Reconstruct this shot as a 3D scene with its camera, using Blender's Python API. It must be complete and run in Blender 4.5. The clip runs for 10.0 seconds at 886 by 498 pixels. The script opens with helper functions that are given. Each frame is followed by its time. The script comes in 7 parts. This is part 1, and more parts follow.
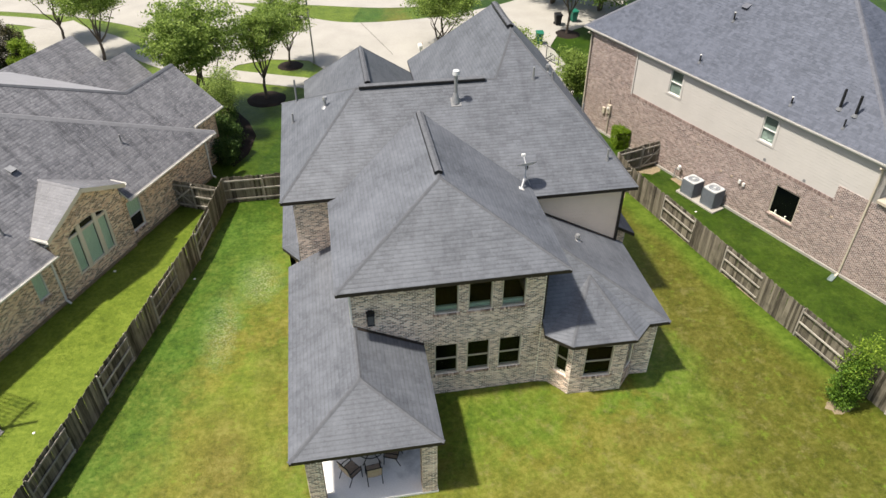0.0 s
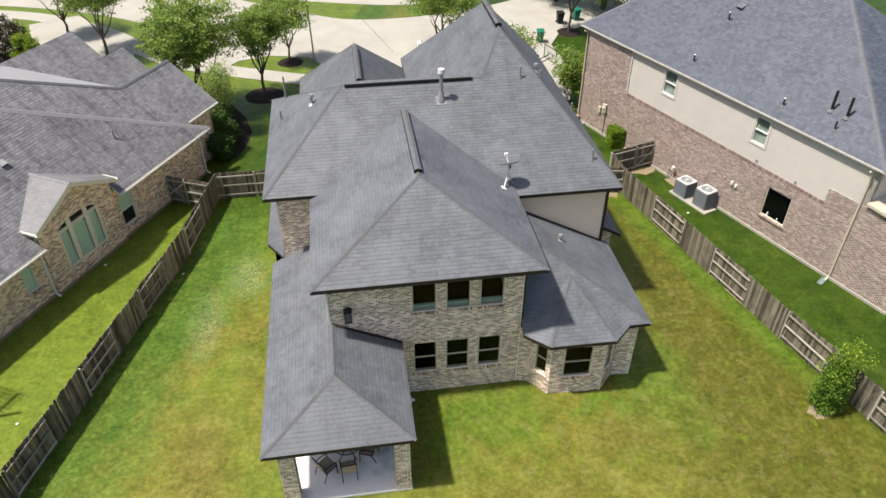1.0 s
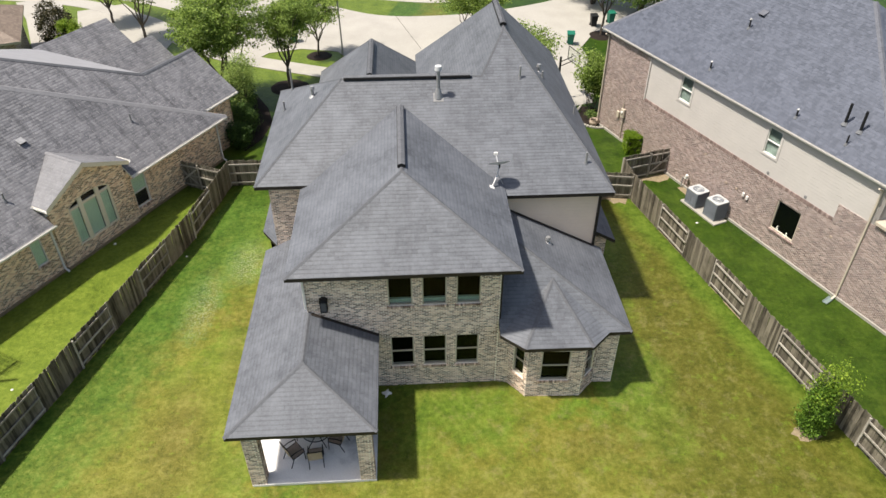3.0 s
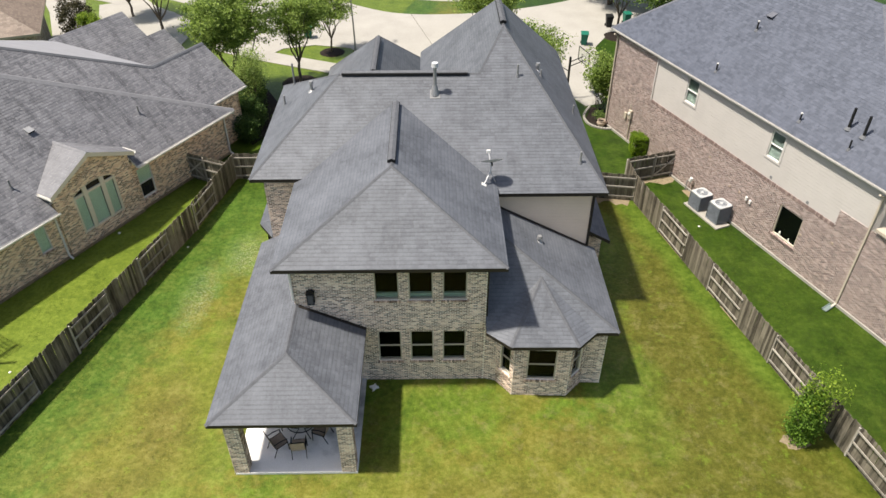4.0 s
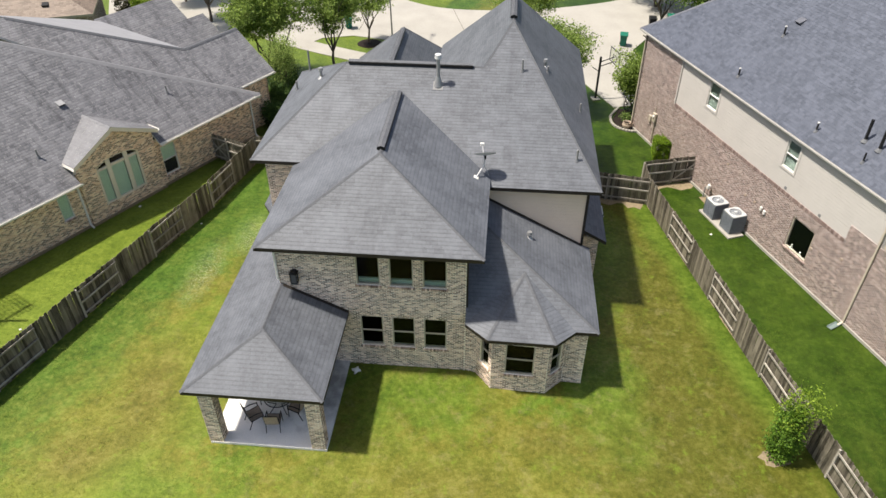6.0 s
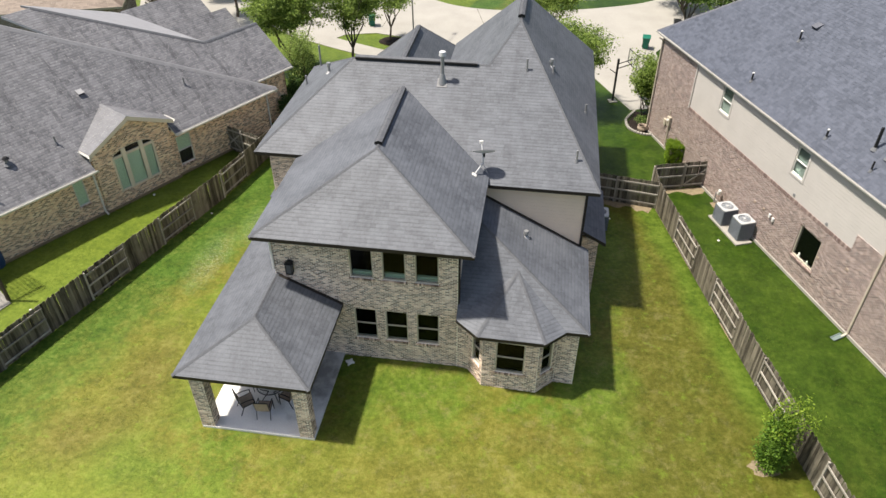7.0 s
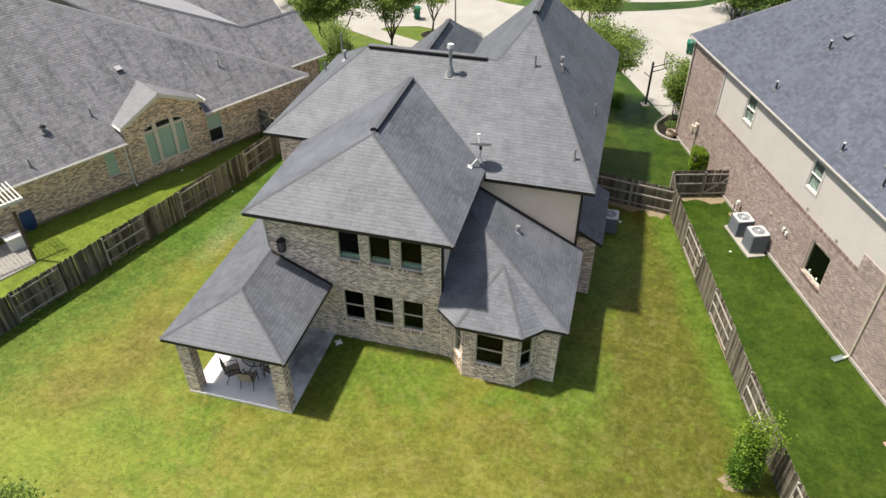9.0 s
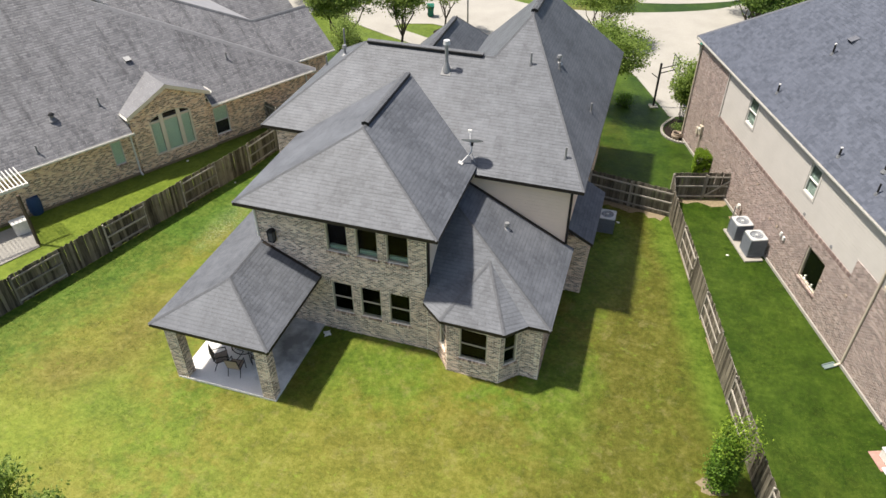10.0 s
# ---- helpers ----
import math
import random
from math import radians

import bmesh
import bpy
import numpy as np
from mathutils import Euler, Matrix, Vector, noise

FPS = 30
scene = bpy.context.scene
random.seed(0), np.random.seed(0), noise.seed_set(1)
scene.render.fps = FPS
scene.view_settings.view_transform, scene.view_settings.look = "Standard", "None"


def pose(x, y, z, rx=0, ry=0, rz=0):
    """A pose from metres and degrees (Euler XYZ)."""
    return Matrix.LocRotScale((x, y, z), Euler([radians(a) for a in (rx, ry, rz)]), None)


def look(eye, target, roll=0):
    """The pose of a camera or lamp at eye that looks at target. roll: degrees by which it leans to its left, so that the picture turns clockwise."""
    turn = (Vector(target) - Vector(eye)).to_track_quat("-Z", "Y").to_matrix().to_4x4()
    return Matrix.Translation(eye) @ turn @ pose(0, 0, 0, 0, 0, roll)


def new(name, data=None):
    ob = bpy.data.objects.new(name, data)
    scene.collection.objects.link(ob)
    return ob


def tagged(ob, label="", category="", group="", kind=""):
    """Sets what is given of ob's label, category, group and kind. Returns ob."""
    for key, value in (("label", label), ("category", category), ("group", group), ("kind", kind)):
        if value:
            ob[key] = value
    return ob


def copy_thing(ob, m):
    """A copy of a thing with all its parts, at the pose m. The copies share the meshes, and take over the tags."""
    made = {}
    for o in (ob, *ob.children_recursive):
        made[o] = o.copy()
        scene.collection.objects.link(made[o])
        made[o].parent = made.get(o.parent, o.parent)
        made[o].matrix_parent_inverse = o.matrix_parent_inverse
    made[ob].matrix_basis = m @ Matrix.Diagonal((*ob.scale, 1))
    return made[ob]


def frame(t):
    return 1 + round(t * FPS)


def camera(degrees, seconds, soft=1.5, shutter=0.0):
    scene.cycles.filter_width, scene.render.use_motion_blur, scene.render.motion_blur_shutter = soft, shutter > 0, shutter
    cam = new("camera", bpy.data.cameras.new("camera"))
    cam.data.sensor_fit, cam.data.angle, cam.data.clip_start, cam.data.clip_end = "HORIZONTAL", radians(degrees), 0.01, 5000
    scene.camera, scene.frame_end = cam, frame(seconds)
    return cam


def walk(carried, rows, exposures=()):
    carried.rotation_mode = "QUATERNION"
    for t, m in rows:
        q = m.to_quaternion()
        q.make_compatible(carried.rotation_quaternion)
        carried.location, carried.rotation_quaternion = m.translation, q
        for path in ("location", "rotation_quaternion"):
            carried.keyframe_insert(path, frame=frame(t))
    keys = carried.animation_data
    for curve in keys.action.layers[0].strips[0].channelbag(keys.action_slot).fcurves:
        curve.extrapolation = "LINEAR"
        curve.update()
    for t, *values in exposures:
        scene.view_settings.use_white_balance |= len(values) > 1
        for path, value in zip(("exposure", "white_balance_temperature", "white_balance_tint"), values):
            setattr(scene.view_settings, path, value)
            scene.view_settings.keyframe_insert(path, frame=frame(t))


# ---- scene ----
cam = camera(63.9, 10.0)
PATH = [
    (0, (-4.928, -20.803, 24.084), (-4.656, -19.236, 22.872), 0.2),
    (0.5, (-4.239, -20.908, 24.13), (-3.983, -19.342, 22.913), 0.2),
    (1, (-3.548, -21.02, 24.152), (-3.314, -19.451, 22.933), 0.1),
    (1.5, (-2.851, -21.134, 24.156), (-2.658, -19.561, 22.937), 0.1),
    (2, (-2.146, -21.251, 24.146), (-1.994, -19.673, 22.927), 0.1),
    (2.5, (-1.431, -21.366, 24.126), (-1.309, -19.785, 22.907), 0.1),
    (4, (0.786, -21.688, 24.031), (0.81, -20.103, 22.811), 0.0),
    (4.5, (1.55, -21.782, 23.996), (1.532, -20.197, 22.776), -0.0),
    (5, (2.327, -21.864, 23.962), (2.267, -20.282, 22.74), 0.0),
    (5.5, (3.116, -21.935, 23.931), (3.016, -20.356, 22.707), 0.0),
    (7, (5.538, -22.059, 23.856), (5.306, -20.493, 22.633), -0.1),
    (7.5, (6.357, -22.065, 23.838), (6.079, -20.507, 22.614), -0.1),
    (8, (7.176, -22.051, 23.821), (6.856, -20.502, 22.597), -0.0),
    (8.5, (7.992, -22.016, 23.804), (7.629, -20.478, 22.579), -0.0),
    (9, (8.801, -21.958, 23.786), (8.396, -20.431, 22.56), -0.0),
    (9.5, (9.599, -21.876, 23.765), (9.151, -20.361, 22.538), -0.0),
    (10, (10.38, -21.768, 23.737), (9.911, -20.26, 22.509), 0.1),
]
walk(cam, [(t, look(eye, target, roll)) for t, eye, target, roll in PATH], [(0.0, 0.48, 6900, 10), (10.0, 0.48, 6900, 10)])


# ---- light ----
SUN_ELEV, SUN_FROM = 65.7, 186.0          # height above the horizon; bearing it shines from, counted from +x
world = bpy.data.worlds.new("sky")
scene.world = world
world.use_nodes = True
wn = world.node_tree
sky = wn.nodes.new("ShaderNodeTexSky")
sky.sky_type = 'NISHITA'
sky.sun_disc = False
sky.sun_elevation = radians(SUN_ELEV)
sky.sun_rotation = radians(90 - SUN_FROM)
sky.air_density, sky.dust_density, sky.ozone_density = 1.0, 2.5, 1.0
wn.links.new(sky.outputs[0], wn.nodes["Background"].inputs[0])
wn.nodes["Background"].inputs[1].default_value = 0.108
sun = new("sun", bpy.data.lights.new("sun", "SUN"))
sun.data.energy, sun.data.angle, sun.data.color = 4.7, radians(2.8), (1.0, 0.965, 0.91)
sd = Vector((math.cos(radians(SUN_ELEV)) * math.cos(radians(SUN_FROM)), math.cos(radians(SUN_ELEV)) * math.sin(radians(SUN_FROM)), math.sin(radians(SUN_ELEV))))
sun.matrix_world = look(sd * 100, (0, 0, 0))

# ---- materials ----
class Mat:
    """A small builder for node materials."""
    def __init__(self, name, rough=0.8, metal=0.0, spec=0.3):
        self.m = bpy.data.materials.new(name)
        self.m.use_nodes = True
        self.nt = self.m.node_tree
        self.b = self.nt.nodes["Principled BSDF"]
        self.b.inputs["Roughness"].default_value = rough
        self.b.inputs["Metallic"].default_value = metal
        self.b.inputs["Specular IOR Level"].default_value = spec

    def n(self, kind, **inputs):
        node = self.nt.nodes.new(kind)
        for key, value in inputs.items():
            self.put(node, key.replace("_", " "), value)
        return node

    def put(self, node, key, value):
        sock = node.inputs[key] if not key.isdigit() else node.inputs[int(key)]
        if isinstance(value, bpy.types.NodeSocket):
            self.nt.links.new(value, sock)
        else:
            sock.default_value = value

    def pos(self):
        return self.n("ShaderNodeNewGeometry").outputs["Position"]

    def obj(self):
        return self.n("ShaderNodeTexCoord").outputs["Object"]

    def uv(self):
        return self.n("ShaderNodeTexCoord").outputs["UV"]

    def island(self):
        return self.n("ShaderNodeNewGeometry").outputs["Random Per Island"]

    def objrand(self):
        return self.n("ShaderNodeObjectInfo").outputs["Random"]

    def noise(self, vec, scale, detail=4.0, rough=0.55):
        return self.n("ShaderNodeTexNoise", Vector=vec, Scale=scale, Detail=detail, Roughness=rough).outputs["Fac"]

    def ramp(self, fac, *stops):
        node = self.n("ShaderNodeValToRGB", Fac=fac)
        el = node.color_ramp.elements
        while len(el) < len(stops):
            el.new(0.5)
        for e, (at, col) in zip(el, stops):
            e.position = at
            e.color = (*col, 1) if len(col) == 3 else col
        return node.outputs["Color"]

    def mix(self, fac, a, b, mode="MIX"):
        node = self.nt.nodes.new("ShaderNodeMix")
        node.data_type, node.blend_type = "RGBA", mode
        for sock, value in ((node.inputs[0], fac), (node.inputs[6], a), (node.inputs[7], b)):
            if isinstance(value, bpy.types.NodeSocket):
                self.nt.links.new(value, sock)
            else:
                sock.default_value = value if not isinstance(value, tuple) else (*value, 1)[:4]
        return node.outputs[2]

    def math(self, op, a, b=0.0, clamp=False):
        node = self.nt.nodes.new("ShaderNodeMath")
        node.operation, node.use_clamp = op, clamp
        for sock, value in ((node.inputs[0], a), (node.inputs[1], b)):
            if isinstance(value, bpy.types.NodeSocket):
                self.nt.links.new(value, sock)
            else:
                sock.default_value = value
        return node.outputs[0]

    def maprange(self, v, a, b, c, d):
        node = self.n("ShaderNodeMapRange")
        for key, value in (("0", v), ("1", a), ("2", b), ("3", c), ("4", d)):
            self.put(node, key, value)
        return node.outputs[0]

    def scaled(self, vec, sx, sy, sz):
        node = self.n("ShaderNodeMapping", Vector=vec)
        node.inputs["Scale"].default_value = (sx, sy, sz)
        return node.outputs[0]

    def color(self, c):
        self.put(self.b, "Base Color", c if isinstance(c, bpy.types.NodeSocket) else (*c, 1))
        return self

    def bump(self, height, dist=0.01, strength=0.6):
        self.put(self.b, "Normal", self.n("ShaderNodeBump", Height=height, Distance=dist, Strength=strength).outputs[0])
        return self


def plain(name, col, rough=0.7, metal=0.0, var=0.12, scale=6.0, spec=0.3, bump=0.002):
    """A painted, metal or plastic surface with slight dirt and unevenness."""
    k = Mat(name, rough, metal, spec)
    p = k.pos()
    f = k.math("ADD", k.math("MULTIPLY", k.noise(p, scale), 0.6), k.math("MULTIPLY", k.noise(p, scale * 9), 0.4))
    lo, hi = tuple(c * (1 - var) for c in col), tuple(min(1, c * (1 + var)) for c in col)
    k.color(k.ramp(f, (0.3, lo), (0.7, hi)))
    if bump:
        k.bump(k.noise(p, scale * 12), bump, 0.4)
    return k.m


def shingle_mat(name, dark, light, streak=0.25, blotch=0.35, tab=0.16, lip_shade=0.16, gloss=0.45):
    """Asphalt shingles: mineral grit, tab-to-tab tone, uneven course shadow painted into the colour, pale wear and dark
    weather streaks.
    """
    k = Mat(name, 0.62, spec=gloss)
    p, uv, r = k.pos(), k.uv(), k.island()
    sep = k.n("ShaderNodeSeparateXYZ", Vector=uv)
    grit = k.math("ADD", k.math("MULTIPLY", k.noise(p, 9, 6, 0.72), 0.7), k.math("MULTIPLY", k.noise(p, 70, 3, 0.7), 0.3))
    tone = k.math("ADD", k.math("MULTIPLY", r, tab), k.math("MULTIPLY", grit, 1 - tab))
    base = k.ramp(tone, (0.28, dark), (0.72, light))
    big = k.math("ADD", k.math("MULTIPLY", k.noise(p, 0.55, 5, 0.65), 0.75), k.math("MULTIPLY", k.noise(p, 2.6, 5, 0.7), 0.25))
    base = k.mix(k.maprange(big, 0.40, 0.66, 0.0, blotch), base, tuple(min(1, c * 1.3) for c in light))
    streaks = k.noise(k.scaled(uv, 1.5, 0.16, 1), 1.0, 6, 0.7)
    base = k.mix(k.maprange(streaks, 0.50, 0.72, 0.0, streak), base, tuple(c * 0.5 for c in dark))
    # shadow below each course edge, painted into the colour in broken dashes
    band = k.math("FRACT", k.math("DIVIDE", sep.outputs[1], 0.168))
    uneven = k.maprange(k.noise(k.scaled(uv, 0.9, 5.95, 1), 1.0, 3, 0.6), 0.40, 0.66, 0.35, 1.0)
    shade = k.math("MULTIPLY", k.maprange(band, 0.0, 0.38, lip_shade, 0.0), uneven)
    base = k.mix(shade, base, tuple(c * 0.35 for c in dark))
    k.color(base)
    k.bump(k.noise(p, 160, 2), 0.004, 0.5)
    return k.m


def brick_tones(k, rnd, p, cols, mortar, wear):
    """One fired tone for each brick, with rubbed and sooty places."""
    tone = k.ramp(rnd, (0.0, cols[0]), (0.30, cols[3]), (0.70, cols[1]), (1.0, cols[2]))
    tone = k.mix(k.maprange(k.noise(p, 14, 4), 0.38, 0.72, 0, wear), tone, mortar)
    return k.mix(k.maprange(k.noise(p, 0.7, 4), 0.45, 0.75, 0, 0.22), tone, tuple(c * 0.7 for c in cols[1]))


def brick_mat(name, cols, mortar, wear=0.3):
    """Running-bond brick on a metric UV: each brick its own tone, sandy mortar in recessed joints."""
    k = Mat(name, 0.9, spec=0.2)
    uv, p = k.uv(), k.pos()
    sep = k.n("ShaderNodeSeparateXYZ", Vector=uv)
    v = k.math("DIVIDE", sep.outputs[1], 0.076)
    row = k.math("FLOOR", v)
    u = k.math("ADD", k.math("DIVIDE", sep.outputs[0], 0.205), k.math("MULTIPLY", k.math("MODULO", row, 2.0), 0.5))
    col = k.math("FLOOR", u)
    cell = k.nt.nodes.new("ShaderNodeCombineXYZ")
    k.nt.links.new(col, cell.inputs[0])
    k.nt.links.new(row, cell.inputs[1])
    wn_ = k.nt.nodes.new("ShaderNodeTexWhiteNoise")
    wn_.noise_dimensions = "2D"
    k.nt.links.new(cell.outputs[0], wn_.inputs["Vector"])
    fu, fv = k.math("FRACT", u), k.math("FRACT", v)
    ju = k.math("MAXIMUM", k.maprange(fu, 0.0, 0.085, 1, 0), k.maprange(fu, 0.915, 1.0, 0, 1))
    jv = k.math("MAXIMUM", k.maprange(fv, 0.0, 0.2, 1, 0), k.maprange(fv, 0.8, 1.0, 0, 1))
    joint = k.maprange(k.math("MAXIMUM", ju, jv), 0.25, 0.6, 0, 1)
    tone = brick_tones(k, wn_.outputs["Value"], p, cols, mortar, wear)
    k.color(k.mix(joint, tone, mortar))
    h = k.math("ADD", k.math("MULTIPLY", joint, -1.0), k.math("MULTIPLY", k.noise(p, 60), 0.35))
    k.bump(h, 0.012, 0.8)
    return k.m


def brick_piece_mat(name, cols, mortar, wear=0.2):
    """Single bricks: a tone for each piece."""
    k = Mat(name, 0.9, spec=0.2)
    rnd = k.math("FRACT", k.math("ADD", k.island(), k.objrand()))
    k.color(brick_tones(k, rnd, k.pos(), cols, mortar, wear))
    k.bump(k.noise(k.pos(), 60), 0.005, 0.5)
    return k.m


def blob(k, p, x, y, cx, cy, rx, ry, soft, ragged):
    """1 inside an oval patch of lawn, fading over soft, with a ragged edge."""
    dx = k.math("DIVIDE", k.math("SUBTRACT", x, cx), rx)
    dy = k.math("DIVIDE", k.math("SUBTRACT", y, cy), ry)
    away = k.math("SQRT", k.math("ADD", k.math("MULTIPLY", dx, dx), k.math("MULTIPLY", dy, dy)))
    away = k.math("ADD", away, k.math("MULTIPLY", k.math("SUBTRACT", ragged, 0.5), 2.6))
    return k.maprange(away, 1.0 - soft, 1.0 + soft, 1, 0)


def turf(k, p):
    """Colour of the lawns: clumped turf, thick and green by fences and walls, thin and yellowing in the open."""
    sep = k.n("ShaderNodeSeparateXYZ", Vector=p)
    x, y = sep.outputs[0], sep.outputs[1]
    coarse = k.noise(p, 1.1, 4, 0.6)
    clump = k.noise(p, 4.2, 4, 0.68)
    leafy = k.noise(p, 15.0, 3, 0.75)
    fine = k.math("ADD", k.math("ADD", k.math("MULTIPLY", coarse, 0.36), k.math("MULTIPLY", clump, 0.44)), k.math("MULTIPLY", leafy, 0.20))
    ragged = k.math("ADD", k.math("MULTIPLY", k.noise(p, 0.30, 5, 0.62), 0.65), k.math("MULTIPLY", k.noise(p, 1.5, 4, 0.7), 0.35))
    tone = lambda lo, mid, hi: k.ramp(fine, (0.385, lo), (0.495, mid), (0.61, hi))
    green = tone((0.033, 0.070, 0.008), (0.070, 0.121, 0.013), (0.122, 0.182, 0.026))
    bright = tone((0.070, 0.105, 0.011), (0.118, 0.158, 0.017), (0.175, 0.215, 0.030))
    gold = tone((0.070, 0.073, 0.011), (0.124, 0.120, 0.019), (0.196, 0.184, 0.042))
    rust = tone((0.064, 0.053, 0.011), (0.110, 0.086, 0.020), (0.170, 0.140, 0.044))
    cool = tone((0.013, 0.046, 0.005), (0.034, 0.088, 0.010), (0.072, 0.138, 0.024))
    deep = tone((0.0040, 0.018, 0.0010), (0.0108, 0.036, 0.0018), (0.026, 0.060, 0.004))
    line = k.math("ADD", k.math("MULTIPLY", x, 0.973), k.math("MULTIPLY", y, 0.23))
    # thin gold turf in the open, green patches through it
    c = k.mix(k.maprange(ragged, 0.44, 0.54, 0, 1), green, gold)
    for cx, cy, rx, ry, soft, f in ((-11.0, -4.5, 2.6, 5.5, 0.5, 0.75), (5.0, -7.5, 6.5, 3.6, 0.5, 0.8), (12.0, 5.0, 1.3, 7.5, 0.6, 0.85), (-1.0, -6.5, 2.6, 2.2, 0.6, 0.55), (13.0, -5.5, 3.0, 3.5, 0.6, 0.6)):
        c = k.mix(k.math("MULTIPLY", blob(k, p, x, y, cx, cy, rx, ry, soft, ragged), f), c, gold)
    for cx, cy, rx, ry, f in ((-9.8, 0.5, 1.6, 3.0, 0.6), (-9.0, -8.5, 3.5, 2.0, 0.55), (-12.5, -9.0, 3.0, 2.0, 0.6)):
        c = k.mix(k.math("MULTIPLY", blob(k, p, x, y, cx, cy, rx, ry, 0.6, ragged), f), c, bright)
    for cx, cy, rx, ry, f in ((-10.6, -2.2, 1.1, 2.6, 0.75), (-12.2, -6.2, 1.6, 1.3, 0.7), (6.6, -3.6, 1.6, 0.8, 0.55), (11.6, 2.0, 0.8, 5.0, 0.6), (-8.7, 2.5, 0.8, 3.0, 0.4), (3.0, -6.0, 2.4, 0.9, 0.35)):
        c = k.mix(k.math("MULTIPLY", blob(k, p, x, y, cx, cy, rx, ry, 0.6, ragged), f), c, rust)
    # olive turf in the east, with its dimmer light put into the colour too
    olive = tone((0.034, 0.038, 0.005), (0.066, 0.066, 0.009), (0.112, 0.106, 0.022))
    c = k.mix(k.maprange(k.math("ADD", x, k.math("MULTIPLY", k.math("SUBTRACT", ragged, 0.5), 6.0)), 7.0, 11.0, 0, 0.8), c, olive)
    for cx, cy, rx, ry, f in ((1.0, -1.5, 3.2, 1.6, 0.95), (9.2, -1.0, 1.4, 2.6, 0.8), (10.0, 9.5, 1.5, 3.0, 0.7), (-9.6, 11.5, 1.8, 4.5, 0.8), (-9.0, -7.2, 1.6, 1.2, 0.7)):
        c = k.mix(k.math("MULTIPLY", blob(k, p, x, y, cx, cy, rx, ry, 0.6, ragged), f), c, green)
    # pale dry thatch and bright weedy tufts
    open_ = k.maprange(line, 13.0, 15.0, 1, 0)
    thatch = k.math("MULTIPLY", k.maprange(k.noise(p, 1.35, 6, 0.72), 0.53, 0.63, 0, 0.55), k.maprange(k.noise(p, 9.0, 4, 0.7), 0.42, 0.60, 0.25, 1))
    c = k.mix(k.math("MULTIPLY", thatch, k.math("MULTIPLY", open_, k.maprange(x, -9.0, -2.0, 0.45, 1))), c, (0.200, 0.172, 0.072))
    c = k.mix(k.math("MULTIPLY", k.maprange(k.noise(p, 1.7, 6, 0.78), 0.55, 0.64, 0, 0.7), k.maprange(clump, 0.42, 0.58, 0.15, 1)), c, (0.125, 0.195, 0.018))
    # white clover
    clover = k.math("MULTIPLY", k.math("MAXIMUM", blob(k, p, x, y, -11.3, 5.9, 0.75, 2.3, 0.5, ragged), blob(k, p, x, y, -9.6, 9.2, 0.9, 1.5, 0.6, ragged)), k.maprange(k.noise(p, 10, 4, 0.8), 0.47, 0.60, 0, 0.8))
    c = k.mix(clover, c, (0.31, 0.34, 0.21))
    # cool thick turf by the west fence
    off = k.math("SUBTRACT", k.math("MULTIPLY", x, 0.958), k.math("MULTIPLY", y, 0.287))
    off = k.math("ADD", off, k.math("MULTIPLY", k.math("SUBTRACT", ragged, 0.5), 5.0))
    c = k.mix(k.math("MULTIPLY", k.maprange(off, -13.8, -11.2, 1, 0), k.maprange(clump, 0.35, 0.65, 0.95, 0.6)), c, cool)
    # strip beyond the west fence, its sunlit brightness put into the colour
    c = k.mix(k.maprange(k.math("SUBTRACT", k.math("MULTIPLY", x, 0.958), k.math("MULTIPLY", y, 0.287)), -15.7, -15.5, 0.9, 0), c, k.mix(0.25, bright, green))
    # thick green band along the foot of the east fence
    edge = k.math("ADD", line, k.math("MULTIPLY", k.math("SUBTRACT", ragged, 0.5), 2.4))
    c = k.mix(k.math("MULTIPLY", k.maprange(edge, 14.2, 15.1, 0, 0.85), k.maprange(y, -4.0, 0.0, 0.2, 1)), c, green)
    # lush lawns next door and in front
    next_door = k.maprange(line, 15.4, 16.2, 0, 1)
    front = k.math("MULTIPLY", k.maprange(y, 14.0, 18.0, 0, 1), k.maprange(y, 29.0, 34.0, 1, 0.15))
    lush = k.math("MULTIPLY", k.math("MAXIMUM", next_door, front), k.maprange(ragged, 0.40, 0.64, 1.0, 0.60))
    return k.mix(lush, c, deep), fine


def grass_mat():
    k = Mat("lawn_grass", 0.5, spec=0.5)
    k.b.inputs["Specular Tint"].default_value = (0.9, 1.0, 0.30, 1)
    p = k.pos()
    c, fine = turf(k, p)
    k.color(c)
    h = k.math("ADD", k.math("MULTIPLY", k.noise(p, 7.0, 5, 0.7), 0.7), k.math("MULTIPLY", k.noise(p, 1.3, 4), 0.6))
    k.bump(h, 0.045, 0.7)
    return k.m


def blade_mat():
    k = Mat("grass_blades", 0.5, spec=0.5)
    k.b.inputs["Specular Tint"].default_value = (0.9, 1.0, 0.30, 1)
    c, fine = turf(k, k.pos())
    c = k.mix(k.math("MULTIPLY", k.island(), 0.30), c, (0.20, 0.26, 0.045))
    k.color(c)
    t = k.n("ShaderNodeBsdfTranslucent", Color=c)
    mixer = k.n("ShaderNodeMixShader", Fac=0.2)
    k.nt.links.new(k.b.outputs[0], mixer.inputs[1])
    k.nt.links.new(t.outputs[0], mixer.inputs[2])
    k.nt.links.new(mixer.outputs[0], k.nt.nodes["Material Output"].inputs[0])
    return k.m


